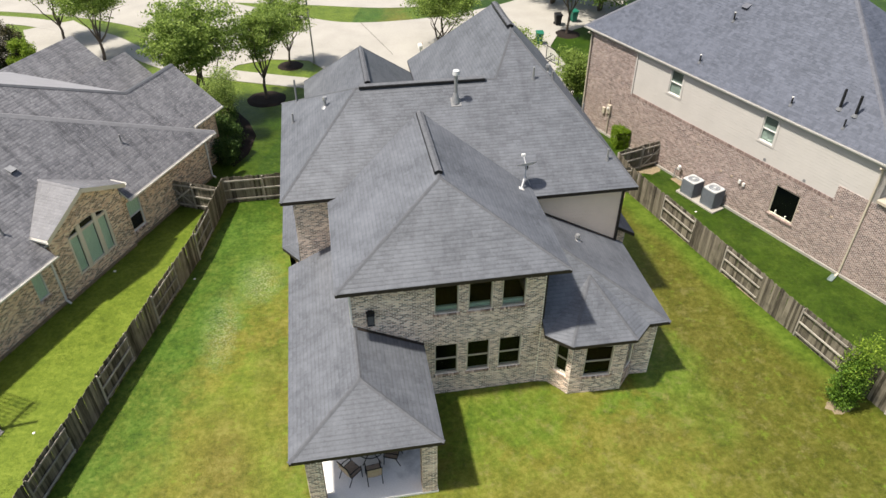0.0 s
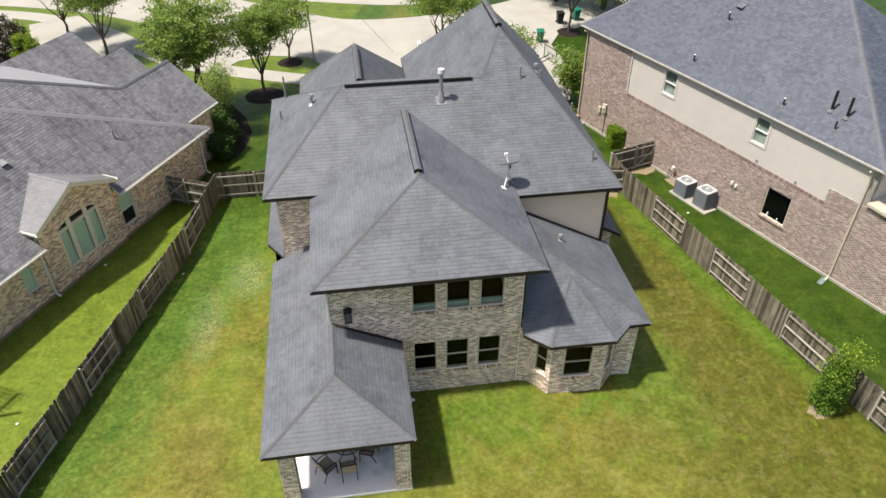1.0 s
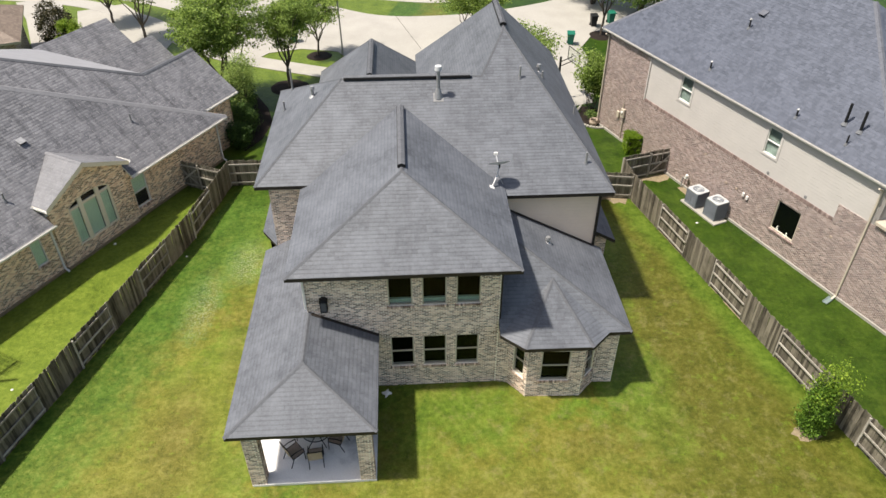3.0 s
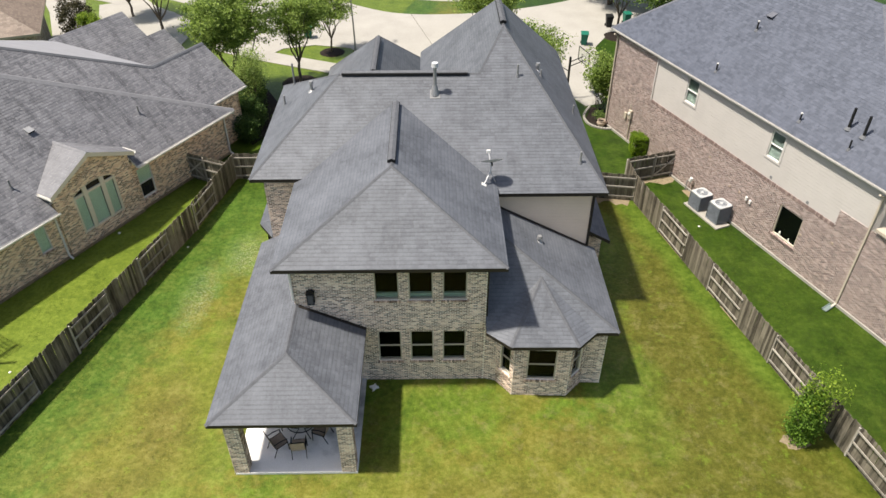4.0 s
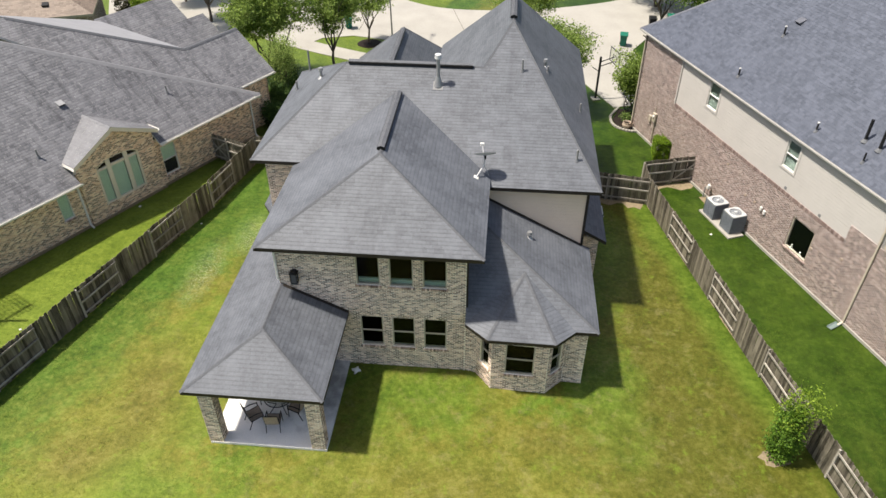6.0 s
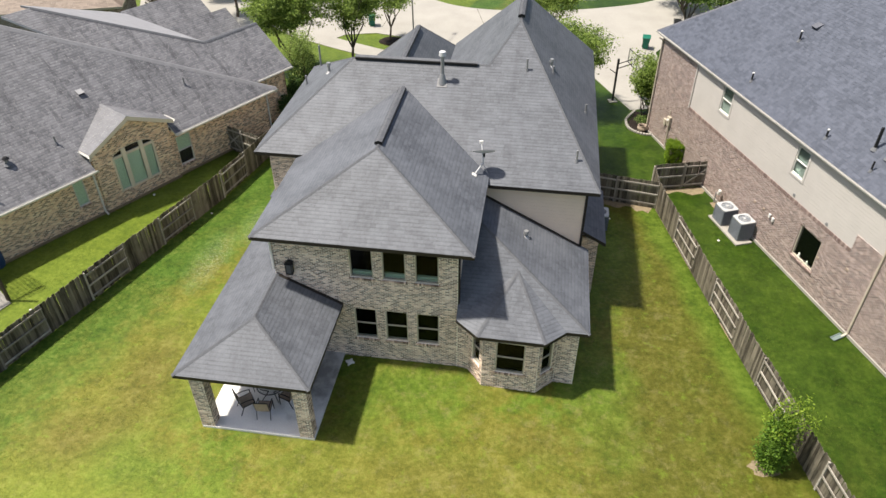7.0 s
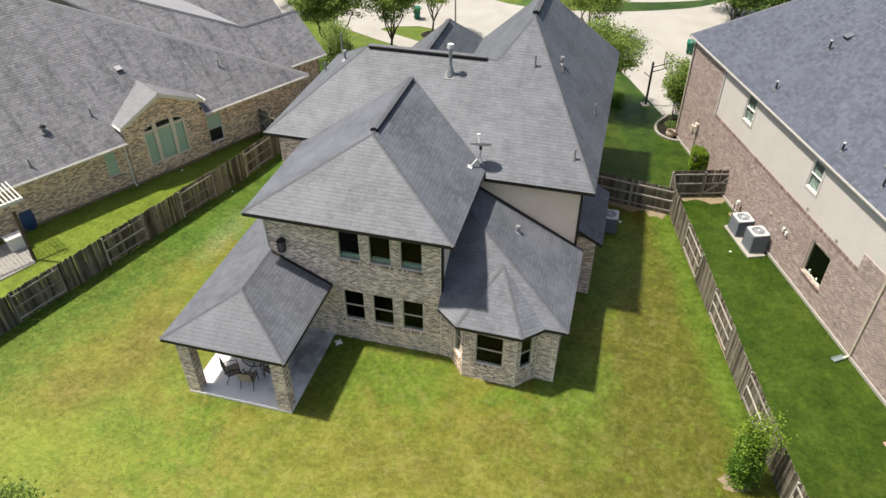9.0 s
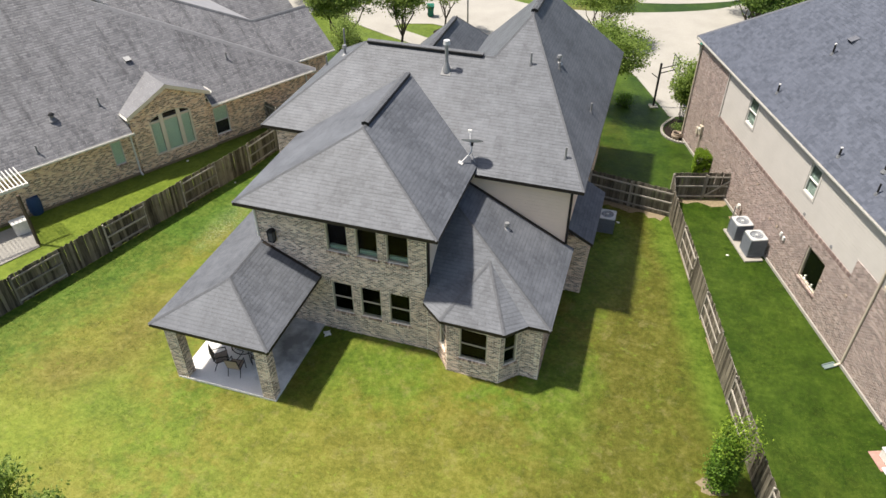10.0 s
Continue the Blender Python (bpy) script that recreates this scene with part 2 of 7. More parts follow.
def wood_mat(name, dark, light, rnd=True):
    k = Mat(name, 0.9, spec=0.15)
    o, p = k.obj(), k.pos()
    grain = k.noise(k.scaled(p, 14, 14, 1.2), 1.0, 5, 0.65)
    f = k.math("ADD", k.math("MULTIPLY", grain, 0.6), k.math("MULTIPLY", k.objrand() if rnd else k.island(), 0.4))
    c = k.ramp(f, (0.25, dark), (0.72, light))
    c = k.mix(k.maprange(k.noise(p, 1.6, 4), 0.5, 0.75, 0, 0.5), c, tuple(v * 0.6 for v in dark))
    k.color(c)
    k.bump(grain, 0.006, 0.7)
    return k.m


def concrete_mat(name, col, scale=1.0, spots=0.3, dark_patch=None):
    """Concrete; the last argument gives centre and half-widths of a darker patch with a cloudy edge."""
    k = Mat(name, 0.9, spec=0.2)
    p = k.pos()
    f = k.math("ADD", k.math("MULTIPLY", k.noise(p, 0.7 * scale, 5), 0.6), k.math("MULTIPLY", k.noise(p, 22 * scale, 4), 0.4))
    c = k.ramp(f, (0.3, tuple(v * 0.8 for v in col)), (0.7, tuple(min(1, v * 1.1) for v in col)))
    c = k.mix(k.maprange(k.noise(p, 0.35 * scale, 5, 0.7), 0.55, 0.75, 0, spots), c, tuple(v * 0.55 for v in col))
    if dark_patch:
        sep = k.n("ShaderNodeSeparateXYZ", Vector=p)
        c = k.mix(k.math("MULTIPLY", blob(k, p, sep.outputs[0], sep.outputs[1], *dark_patch, 0.7, k.noise(p, 1.4, 4, 0.6)), 0.75), c, (0.11, 0.105, 0.10))
    k.color(c)
    k.bump(k.noise(p, 80), 0.004, 0.4)
    return k.m


def leaf_mat(name, dark, light, trans=0.25):
    k = Mat(name, 0.6, spec=0.35)
    r = k.island()
    c = k.ramp(k.math("ADD", k.math("MULTIPLY", r, 0.7), k.math("MULTIPLY", k.noise(k.pos(), 0.9, 3), 0.3)), (0.1, dark), (0.85, light))
    k.color(c)
    t = k.n("ShaderNodeBsdfTranslucent", Color=c)
    mixer = k.n("ShaderNodeMixShader", Fac=trans)
    k.nt.links.new(k.b.outputs[0], mixer.inputs[1])
    k.nt.links.new(t.outputs[0], mixer.inputs[2])
    k.nt.links.new(mixer.outputs[0], k.nt.nodes["Material Output"].inputs[0])
    return k.m


def siding_mat(name, col, lap=0.18):
    """Painted lap siding: slanting boards with a lip at each lap, faint dirt and wood grain."""
    k = Mat(name, 0.7, spec=0.25)
    p = k.pos()
    z = k.n("ShaderNodeSeparateXYZ", Vector=p).outputs[2]
    row = k.math("FRACT", k.math("DIVIDE", z, lap))
    f = k.math("ADD", k.math("MULTIPLY", k.noise(p, 1.1, 5), 0.6), k.math("MULTIPLY", k.noise(k.scaled(p, 3, 3, 40), 1.0, 4), 0.4))
    c = k.ramp(f, (0.3, tuple(v * 0.93 for v in col)), (0.7, tuple(min(1, v * 1.05) for v in col)))
    k.color(c)
    k.bump(k.maprange(row, 0.0, 0.94, 1.0, 0.0), 0.02, 0.8)
    return k.m


def glass_mat(name, tint, ior=1.45):
    k = Mat(name, 0.02, spec=0.5)
    k.color(tint)
    k.b.inputs["Transmission Weight"].default_value = 1.0
    k.b.inputs["IOR"].default_value = ior
    return k.m


M_SHINGLE = shingle_mat("grey_shingle", (0.048, 0.053, 0.063), (0.131, 0.140, 0.158), 0.26, 0.6, lip_shade=0.46, gloss=0.5)
M_SHINGLE_P = shingle_mat("pale_shingle", (0.098, 0.099, 0.107), (0.205, 0.205, 0.216), 0.2, 0.4, lip_shade=0.2, gloss=0.4)
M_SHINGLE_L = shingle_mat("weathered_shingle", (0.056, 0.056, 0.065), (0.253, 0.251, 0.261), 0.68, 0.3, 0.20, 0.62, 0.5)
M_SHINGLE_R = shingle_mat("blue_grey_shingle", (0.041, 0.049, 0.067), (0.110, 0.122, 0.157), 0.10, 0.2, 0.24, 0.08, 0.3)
M_VENTCAP = plain("vent_shingle", (0.125, 0.130, 0.142), 0.7, var=0.25, scale=5)
M_CAP = plain("shingle_cap", (0.098, 0.102, 0.112), 0.7, var=0.25, scale=5)
M_CAP_PALE = plain("pale_shingle_cap", (0.20, 0.20, 0.21), 0.8, var=0.2, scale=5)
M_CAP_BLUE = plain("blue_shingle_cap", (0.12, 0.125, 0.145), 0.8, var=0.25, scale=5)
# one plain pale colour for the slope behind the left house's hip
M_PALE_SLOPE = plain("pale_slope", (0.28, 0.28, 0.295), 0.9, var=0.1, scale=1.5, spec=0.1)
BUFF, BUFF_MORTAR = ((0.12, 0.08, 0.058), (0.66, 0.48, 0.375), (0.96, 0.775, 0.64), (0.32, 0.212, 0.162)), (1.0, 0.91, 0.81)
M_BRICK = brick_mat("buff_brick", BUFF, BUFF_MORTAR, 0.12)
M_BRICK_PIECE = brick_piece_mat("buff_brick_piece", BUFF, BUFF_MORTAR, 0.12)
M_MORTAR = plain("pale_mortar", (1.0, 0.90, 0.78), 0.95, var=0.08, scale=8)
M_BRICK_L = brick_mat("tan_brick", ((0.13, 0.075, 0.038), (0.84, 0.565, 0.36), (1.0, 0.80, 0.57), (0.40, 0.23, 0.135)), (1.0, 0.88, 0.70), 0.06)
M_BRICK_R = brick_mat("red_brick", ((0.095, 0.060, 0.053), (0.265, 0.183, 0.160), (0.45, 0.325, 0.285), (0.165, 0.103, 0.091)), (0.66, 0.60, 0.56), 0.12)
M_SILL = brick_piece_mat("sill_brick", BUFF, BUFF_MORTAR, 0.15)
M_SILL_R = brick_piece_mat("red_sill_brick", ((0.16, 0.105, 0.095), (0.27, 0.19, 0.17), (0.42, 0.32, 0.285), (0.22, 0.15, 0.13)), (0.60, 0.55, 0.515), 0.2)
M_SIDING = siding_mat("tan_siding", (0.90, 0.72, 0.57))
M_SIDING_R = siding_mat("cream_siding", (0.50, 0.472, 0.44))
M_FASCIA = plain("brown_fascia", (0.028, 0.022, 0.018), 0.6)
M_WHITE = plain("white_trim", (0.74, 0.72, 0.68), 0.55, var=0.1)
M_FRAME = plain("tan_window_frame", (0.48, 0.43, 0.35), 0.5, var=0.06)
# low IOR, so that the panes reflect little of the lawn
M_GLASS = glass_mat("dull_window_glass", (0.7, 0.75, 0.73), 1.18)
M_GLASS_C = glass_mat("clear_window_glass", (0.84, 0.88, 0.86), 1.18)
M_BLIND = plain("green_blind", (0.72, 0.90, 0.70), 0.6, var=0.08)
M_BLIND_W = plain("pale_blind", (0.25, 0.30, 0.275), 0.6, var=0.08)
# floors near black: the dimness indoors is put into the colour
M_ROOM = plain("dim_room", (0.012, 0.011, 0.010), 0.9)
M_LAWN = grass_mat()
M_FENCE = wood_mat("weathered_fence_board", (0.043, 0.037, 0.028), (0.255, 0.226, 0.175))
M_RAIL = wood_mat("fence_rail", (0.20, 0.18, 0.15), (0.47, 0.435, 0.375))
M_STREET = concrete_mat("street_concrete", (0.375, 0.355, 0.318), 0.5, 0.2)
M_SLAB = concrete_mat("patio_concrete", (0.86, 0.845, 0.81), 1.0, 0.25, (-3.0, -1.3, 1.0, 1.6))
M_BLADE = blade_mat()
M_SLAB2 = concrete_mat("old_footing", (0.36, 0.34, 0.30), 1.5, 0.4)
M_MULCH = plain("dark_mulch", (0.018, 0.012, 0.009), 0.95, var=0.4, scale=20, bump=0.02)
M_BARK = plain("grey_bark", (0.12, 0.095, 0.075), 0.95, var=0.3, scale=12, bump=0.02)
M_LEAF = leaf_mat("oak_leaf", (0.045, 0.10, 0.018), (0.25, 0.36, 0.08), 0.4)
M_LEAF_K = leaf_mat("dark_shrub_leaf", (0.016, 0.045, 0.008), (0.09, 0.16, 0.03), 0.3)
M_LEAF_D = leaf_mat("bronze_leaf", (0.022, 0.026, 0.012), (0.10, 0.085, 0.035), 0.2)
M_LEAF_B = leaf_mat("bright_leaf", (0.085, 0.17, 0.012), (0.33, 0.44, 0.05), 0.38)
M_LEAF_M = leaf_mat("fresh_leaf", (0.060, 0.120, 0.018), (0.42, 0.54, 0.13), 0.52)
M_LEAF_F = leaf_mat("feathery_leaf", (0.11, 0.19, 0.035), (0.46, 0.56, 0.17), 0.5)
M_LEAF_H = leaf_mat("shrub_leaf", (0.030, 0.085, 0.007), (0.19, 0.33, 0.035), 0.35)
M_LEAF_C = leaf_mat("clipped_leaf", (0.06, 0.13, 0.006), (0.24, 0.36, 0.02), 0.25)
M_TABLEGLASS = glass_mat("clear_glass", (0.9, 0.93, 0.92))
M_METAL = plain("galvanised_metal", (0.36, 0.36, 0.36), 0.5, 0.6, var=0.15)
M_DISH = plain("grey_dish", (0.58, 0.58, 0.58), 0.5)
M_PIPE = plain("grey_pipe", (0.22, 0.22, 0.22), 0.6)
M_BOOT = plain("lead_boot", (0.16, 0.165, 0.175), 0.7, var=0.15)
M_PALE = plain("pale_stone", (0.74, 0.72, 0.67), 0.85, var=0.15, scale=9, bump=0.01)
M_AC = plain("grey_ac_casing", (0.20, 0.22, 0.25), 0.5, 0.3)
M_ACTOP = plain("light_ac_top", (0.52, 0.53, 0.53), 0.5, 0.2)
M_POST = plain("dark_post", (0.10, 0.075, 0.055), 0.85, var=0.25, scale=9)
M_SLING = plain("brown_sling", (0.40, 0.315, 0.245), 0.85, var=0.2, scale=15)
M_GUTTER = plain("pale_gutter", (0.56, 0.54, 0.50), 0.5, var=0.08)
M_TAN = plain("tan_gutter", (0.50, 0.44, 0.35), 0.5, var=0.08)
M_GREENBIN = plain("green_bin", (0.01, 0.14, 0.09), 0.5)
M_BLUE = plain("blue_barrel", (0.03, 0.07, 0.16), 0.5)
M_TEAL = plain("teal_plastic", (0.17, 0.22, 0.21), 0.7)
M_PINK = plain("red_paver", (0.42, 0.24, 0.20), 0.9, var=0.2)
M_DIRT = plain("bare_soil", (0.24, 0.19, 0.12), 0.95, var=0.25, scale=6, bump=0.01)
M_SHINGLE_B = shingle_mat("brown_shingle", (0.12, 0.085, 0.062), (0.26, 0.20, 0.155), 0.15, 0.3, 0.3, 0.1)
M_BLACK = plain("black_paint", (0.015, 0.015, 0.016), 0.5)

# ---- builders ----
def empty(name, m=None):
    ob = new(name)
    ob.empty_display_size = 0.3
    if m is not None:
        ob.matrix_basis = m
    return ob


def mesh_ob(name, me, material, parent=None, label=""):
    ob = new(name, me)
    if material is not None and not me.materials:
        me.materials.append(material)
    if parent is not None:
        ob.parent = parent
    if label:
        ob["label"] = label
    return ob


def part(name, bm, material, parent=None, label=""):
    me = bpy.data.meshes.new(name)
    bm.to_mesh(me)
    bm.free()
    return mesh_ob(name, me, material, parent, label)


def pydata(name, verts, faces, material, parent=None, label="", uvs=None, smooth=False):
    me = bpy.data.meshes.new(name)
    me.from_pydata([tuple(v) for v in verts], [], faces)
    if uvs is not None:
        layer = me.uv_layers.new(name="UVMap")
        layer.data.foreach_set("uv", [c for uv in uvs for c in uv])
    if smooth:
        me.polygons.foreach_set("use_smooth", [True] * len(me.polygons))
    me.update()
    return mesh_ob(name, me, material, parent, label)


def add_box(bm, c, s, m=None, bevel=0.0):
    """A box of size s about c, put through m, its edges chamfered by bevel."""
    x, y, z = (v / 2 for v in s)
    k = min(bevel, x * 0.9, y * 0.9, z * 0.9)
    grid = [(a, b, d) for a in (-1, 1) for b in (-1, 1) for d in (-1, 1)]
    put = lambda v: bm.verts.new((m @ (Vector(c) + Vector(v))) if m is not None else Vector(c) + Vector(v))
    if k <= 0:
        v = {g: put((g[0] * x, g[1] * y, g[2] * z)) for g in grid}
        for ax in range(3):
            for sg in (-1, 1):
                ring = []
                for p, q in ((-1, -1), (1, -1), (1, 1), (-1, 1)):
                    g = [0, 0, 0]
                    g[ax], g[(ax + 1) % 3], g[(ax + 2) % 3] = sg, p, q
                    ring.append(v[tuple(g)])
                bm.faces.new(ring if sg > 0 else ring[::-1])
        return bm
    v = {}
    for g in grid:
        for ax in range(3):
            h = [g[0] * (x - k), g[1] * (y - k), g[2] * (z - k)]
            h[ax] = g[ax] * (x, y, z)[ax]
            v[g, ax] = put(h)
    flip = lambda g, ax: tuple(-e if n == ax else e for n, e in enumerate(g))
    made = []
    for ax in range(3):
        for sg in (-1, 1):
            ring = []
            for p, q in ((-1, -1), (1, -1), (1, 1), (-1, 1)):
                g = [0, 0, 0]
                g[ax], g[(ax + 1) % 3], g[(ax + 2) % 3] = sg, p, q
                ring.append(v[tuple(g), ax])
            made.append(bm.faces.new(ring))
    for g in grid:
        made.append(bm.faces.new((v[g, 0], v[g, 1], v[g, 2])))
        for ax in range(3):
            if g[ax] < 0:
                o = flip(g, ax)
                a, b = (ax + 1) % 3, (ax + 2) % 3
                made.append(bm.faces.new((v[g, a], v[o, a], v[o, b], v[g, b])))
    bmesh.ops.recalc_face_normals(bm, faces=made)
    return bm


def box(c, s, bevel=0.0, m=None):
    return add_box(bmesh.new(), c, s, m, bevel)


def add_cyl(bm, p, q, r0, r1=None, seg=10):
    """A tapered rod from p to q."""
    p, q = Vector(p), Vector(q)
    d = q - p
    m = Matrix.Translation((p + q) / 2) @ d.to_track_quat("Z", "Y").to_matrix().to_4x4()
    bmesh.ops.create_cone(bm, cap_ends=True, segments=seg, radius1=r0, radius2=r0 if r1 is None else r1, depth=d.length, matrix=m)
    return bm


def rod(p, q, r0, r1=None, seg=10):
    return add_cyl(bmesh.new(), p, q, r0, r1, seg)


def clip(poly, a, b, c):
    """The part of a convex 2D polygon where a*x + b*y >= c."""
    out = []
    for i, p in enumerate(poly):
        q = poly[i - 1]
        dp, dq = a * p[0] + b * p[1] - c, a * q[0] + b * q[1] - c
        if (dp >= 0) != (dq >= 0):
            k = dq / (dq - dp)
            out.append((q[0] + (p[0] - q[0]) * k, q[1] + (p[1] - q[1]) * k))
        if dp >= 0:
            out.append(p)
    return out


COURSE = 0.168


def roof_frame(poly):
    p = [Vector(v) for v in poly]
    nrm = Vector((0, 0, 0))
    for i in range(1, len(p) - 1):
        nrm += (p[i] - p[0]).cross(p[i + 1] - p[0])
    nrm.normalize()
    if nrm.z < 0:
        nrm = -nrm
    e = Vector((0, 0, 1)).cross(nrm).normalized()
    return p, nrm, e, nrm.cross(e)


def shingle_plane(polys, material, parent, rnd, thick=0.003, name="shingles", single=False, tabs=1.0):
    """Courses of overlapping shingle tabs over convex pieces of one roof plane."""
    verts, faces, uvs = [], [], []
    p, nrm, e, g = roof_frame(polys[0])
    o = p[0]
    base = o.z / g.z if g.z else 0
    for poly in polys:
        flat = [((Vector(v) - o).dot(e), (Vector(v) - o).dot(g) + base) for v in poly]
        lo, hi = min(v[1] for v in flat), max(v[1] for v in flat)
        k = math.floor(lo / COURSE)
        while k * COURSE < hi:
            v0, v1 = k * COURSE, (k + 1) * COURSE
            strip = clip(clip(flat, 0, 1, v0), 0, -1, -v1)
            k += 1
            if len(strip) < 3:
                continue
            a, b = min(v[0] for v in strip), max(v[0] for v in strip)
            x = a - rnd.random() * 0.3
            lip = thick * rnd.uniform(0.45, 1.5)
            while x < b:
                w = rnd.choice((0.16, 0.22, 0.3, 0.38, 0.5)) * tabs
                tab = clip(clip(strip, 1, 0, x), -1, 0, -(x + w - 0.002))
                x += w
                if len(tab) < 3:
                    continue
                jit = lip - thick + rnd.random() * 0.004
                n0 = len(verts)
                low = []
                for (s, t) in tab:
                    f = (t - v0) / COURSE
                    q = o + e * s + g * (t - base) + nrm * (0.004 + (thick + jit) * (1 - f))
                    verts.append(q)
                    low.append(f < 0.02)
                m = len(tab)
                faces.append(list(range(n0, n0 + m)))
                uvs += [(s, t) for s, t in tab]
                for i in range(m):
                    j = (i + 1) % m
                    if low[i] and low[j]:
                        q0, q1 = verts[n0 + i] - nrm * (thick + jit), verts[n0 + j] - nrm * (thick + jit)
                        c = len(verts)
                        verts += [q0, q1]
                        faces.append([n0 + i, c, c + 1, n0 + j])
                        uvs += [(tab[i][0], v0), (tab[i][0], v0), (tab[j][0], v0), (tab[j][0], v0)]
    if single:
        groups = {}
        for f in faces:
            groups.setdefault(f[0], [])
        loops, at = [], 0
        for f in faces:
            loops.append((f, uvs[at:at + len(f)]))
            at += len(f)
        piece = []
        for f, fuv in loops + [(None, None)]:
            if piece and (f is None or f[0] not in used):
                ids = sorted({i for g, _ in piece for i in g})
                back = {i: n for n, i in enumerate(ids)}
                pydata("shingle", [verts[i] for i in ids], [[back[i] for i in g] for g, _ in piece], material, parent, uvs=[q for _, u in piece for q in u])
                piece = []
            if f is not None:
                if not piece:
                    used = set()
                piece.append((f, fuv))
                used |= set(f)
        return None
    ob = pydata(name, verts, faces, material, parent, uvs=uvs)
    me = ob.data
    fix = [pg.index for pg in me.polygons if len(pg.vertices) and pg.normal.z < -0.2]
    if fix:
        bm = bmesh.new()
        bm.from_mesh(me)
        bm.faces.ensure_lookup_table()
        bmesh.ops.reverse_faces(bm, faces=[bm.faces[i] for i in fix])
        bm.to_mesh(me)
        bm.free()
    tagged(ob, kind="stuff")
    return ob


def roof_deck(polys, parent, drop=0.17, material=None, name="roof_deck"):
    """The deck below the shingles; its rim shows as the fascia."""
    verts, faces = [], []
    for poly in polys:
        n0, m = len(verts), len(poly)
        verts += [Vector(v) for v in poly] + [Vector(v) - Vector((0, 0, drop)) for v in poly]
        faces += [list(range(n0, n0 + m)), list(range(n0 + 2 * m - 1, n0 + m - 1, -1))]
        faces += [[n0 + i, n0 + m + i, n0 + m + (i + 1) % m, n0 + (i + 1) % m] for i in range(m)]
    return pydata(name, verts, faces, material or M_FASCIA, parent)


def caps(p, q, parent, nl, nr, width=0.085, material=None, name="hip_cap", rnd=None):
    """Bent cap shingles in a row from p up to q; nl and nr are the normals of the two slopes."""
    p, q = Vector(p), Vector(q)
    d = (q - p)
    length = d.length
    d.normalize()
    verts, faces = [], []
    sides = []
    for nn in (Vector(nl), Vector(nr)):
        s = d.cross(nn).normalized()
        sides.append((s, nn))
    up = (Vector(nl) + Vector(nr)).normalized()
    a = sides[0][0] if sides[0][0].dot(Vector(nl) - up * Vector(nl).dot(up)) > 0 else -sides[0][0]
    b = sides[1][0] if sides[1][0].dot(Vector(nr) - up * Vector(nr).dot(up)) > 0 else -sides[1][0]
    n = max(1, int(length / 0.15))
    for i in range(n):
        s0, s1 = p + d * (i * length / n), p + d * ((i + 1.25) * length / n)
        for base, hh in ((s0, 0.022), (s1, 0.016)):
            verts += [base + a * width + up * hh * 0.8, base + up * (hh + 0.004), base + b * width + up * hh * 0.8]
        c = len(verts) - 6
        faces += [[c, c + 1, c + 4, c + 3], [c + 1, c + 2, c + 5, c + 4]]
        verts += [verts[c] - up * 0.018, verts[c + 1] - up * 0.018, verts[c + 2] - up * 0.018]
        faces += [[c, c + 6, c + 7, c + 1], [c + 1, c + 7, c + 8, c + 2]]
    return tagged(pydata(name, verts, faces, material or M_CAP, parent), kind="stuff")


def normal_of(poly):
    return roof_frame(poly)[1]


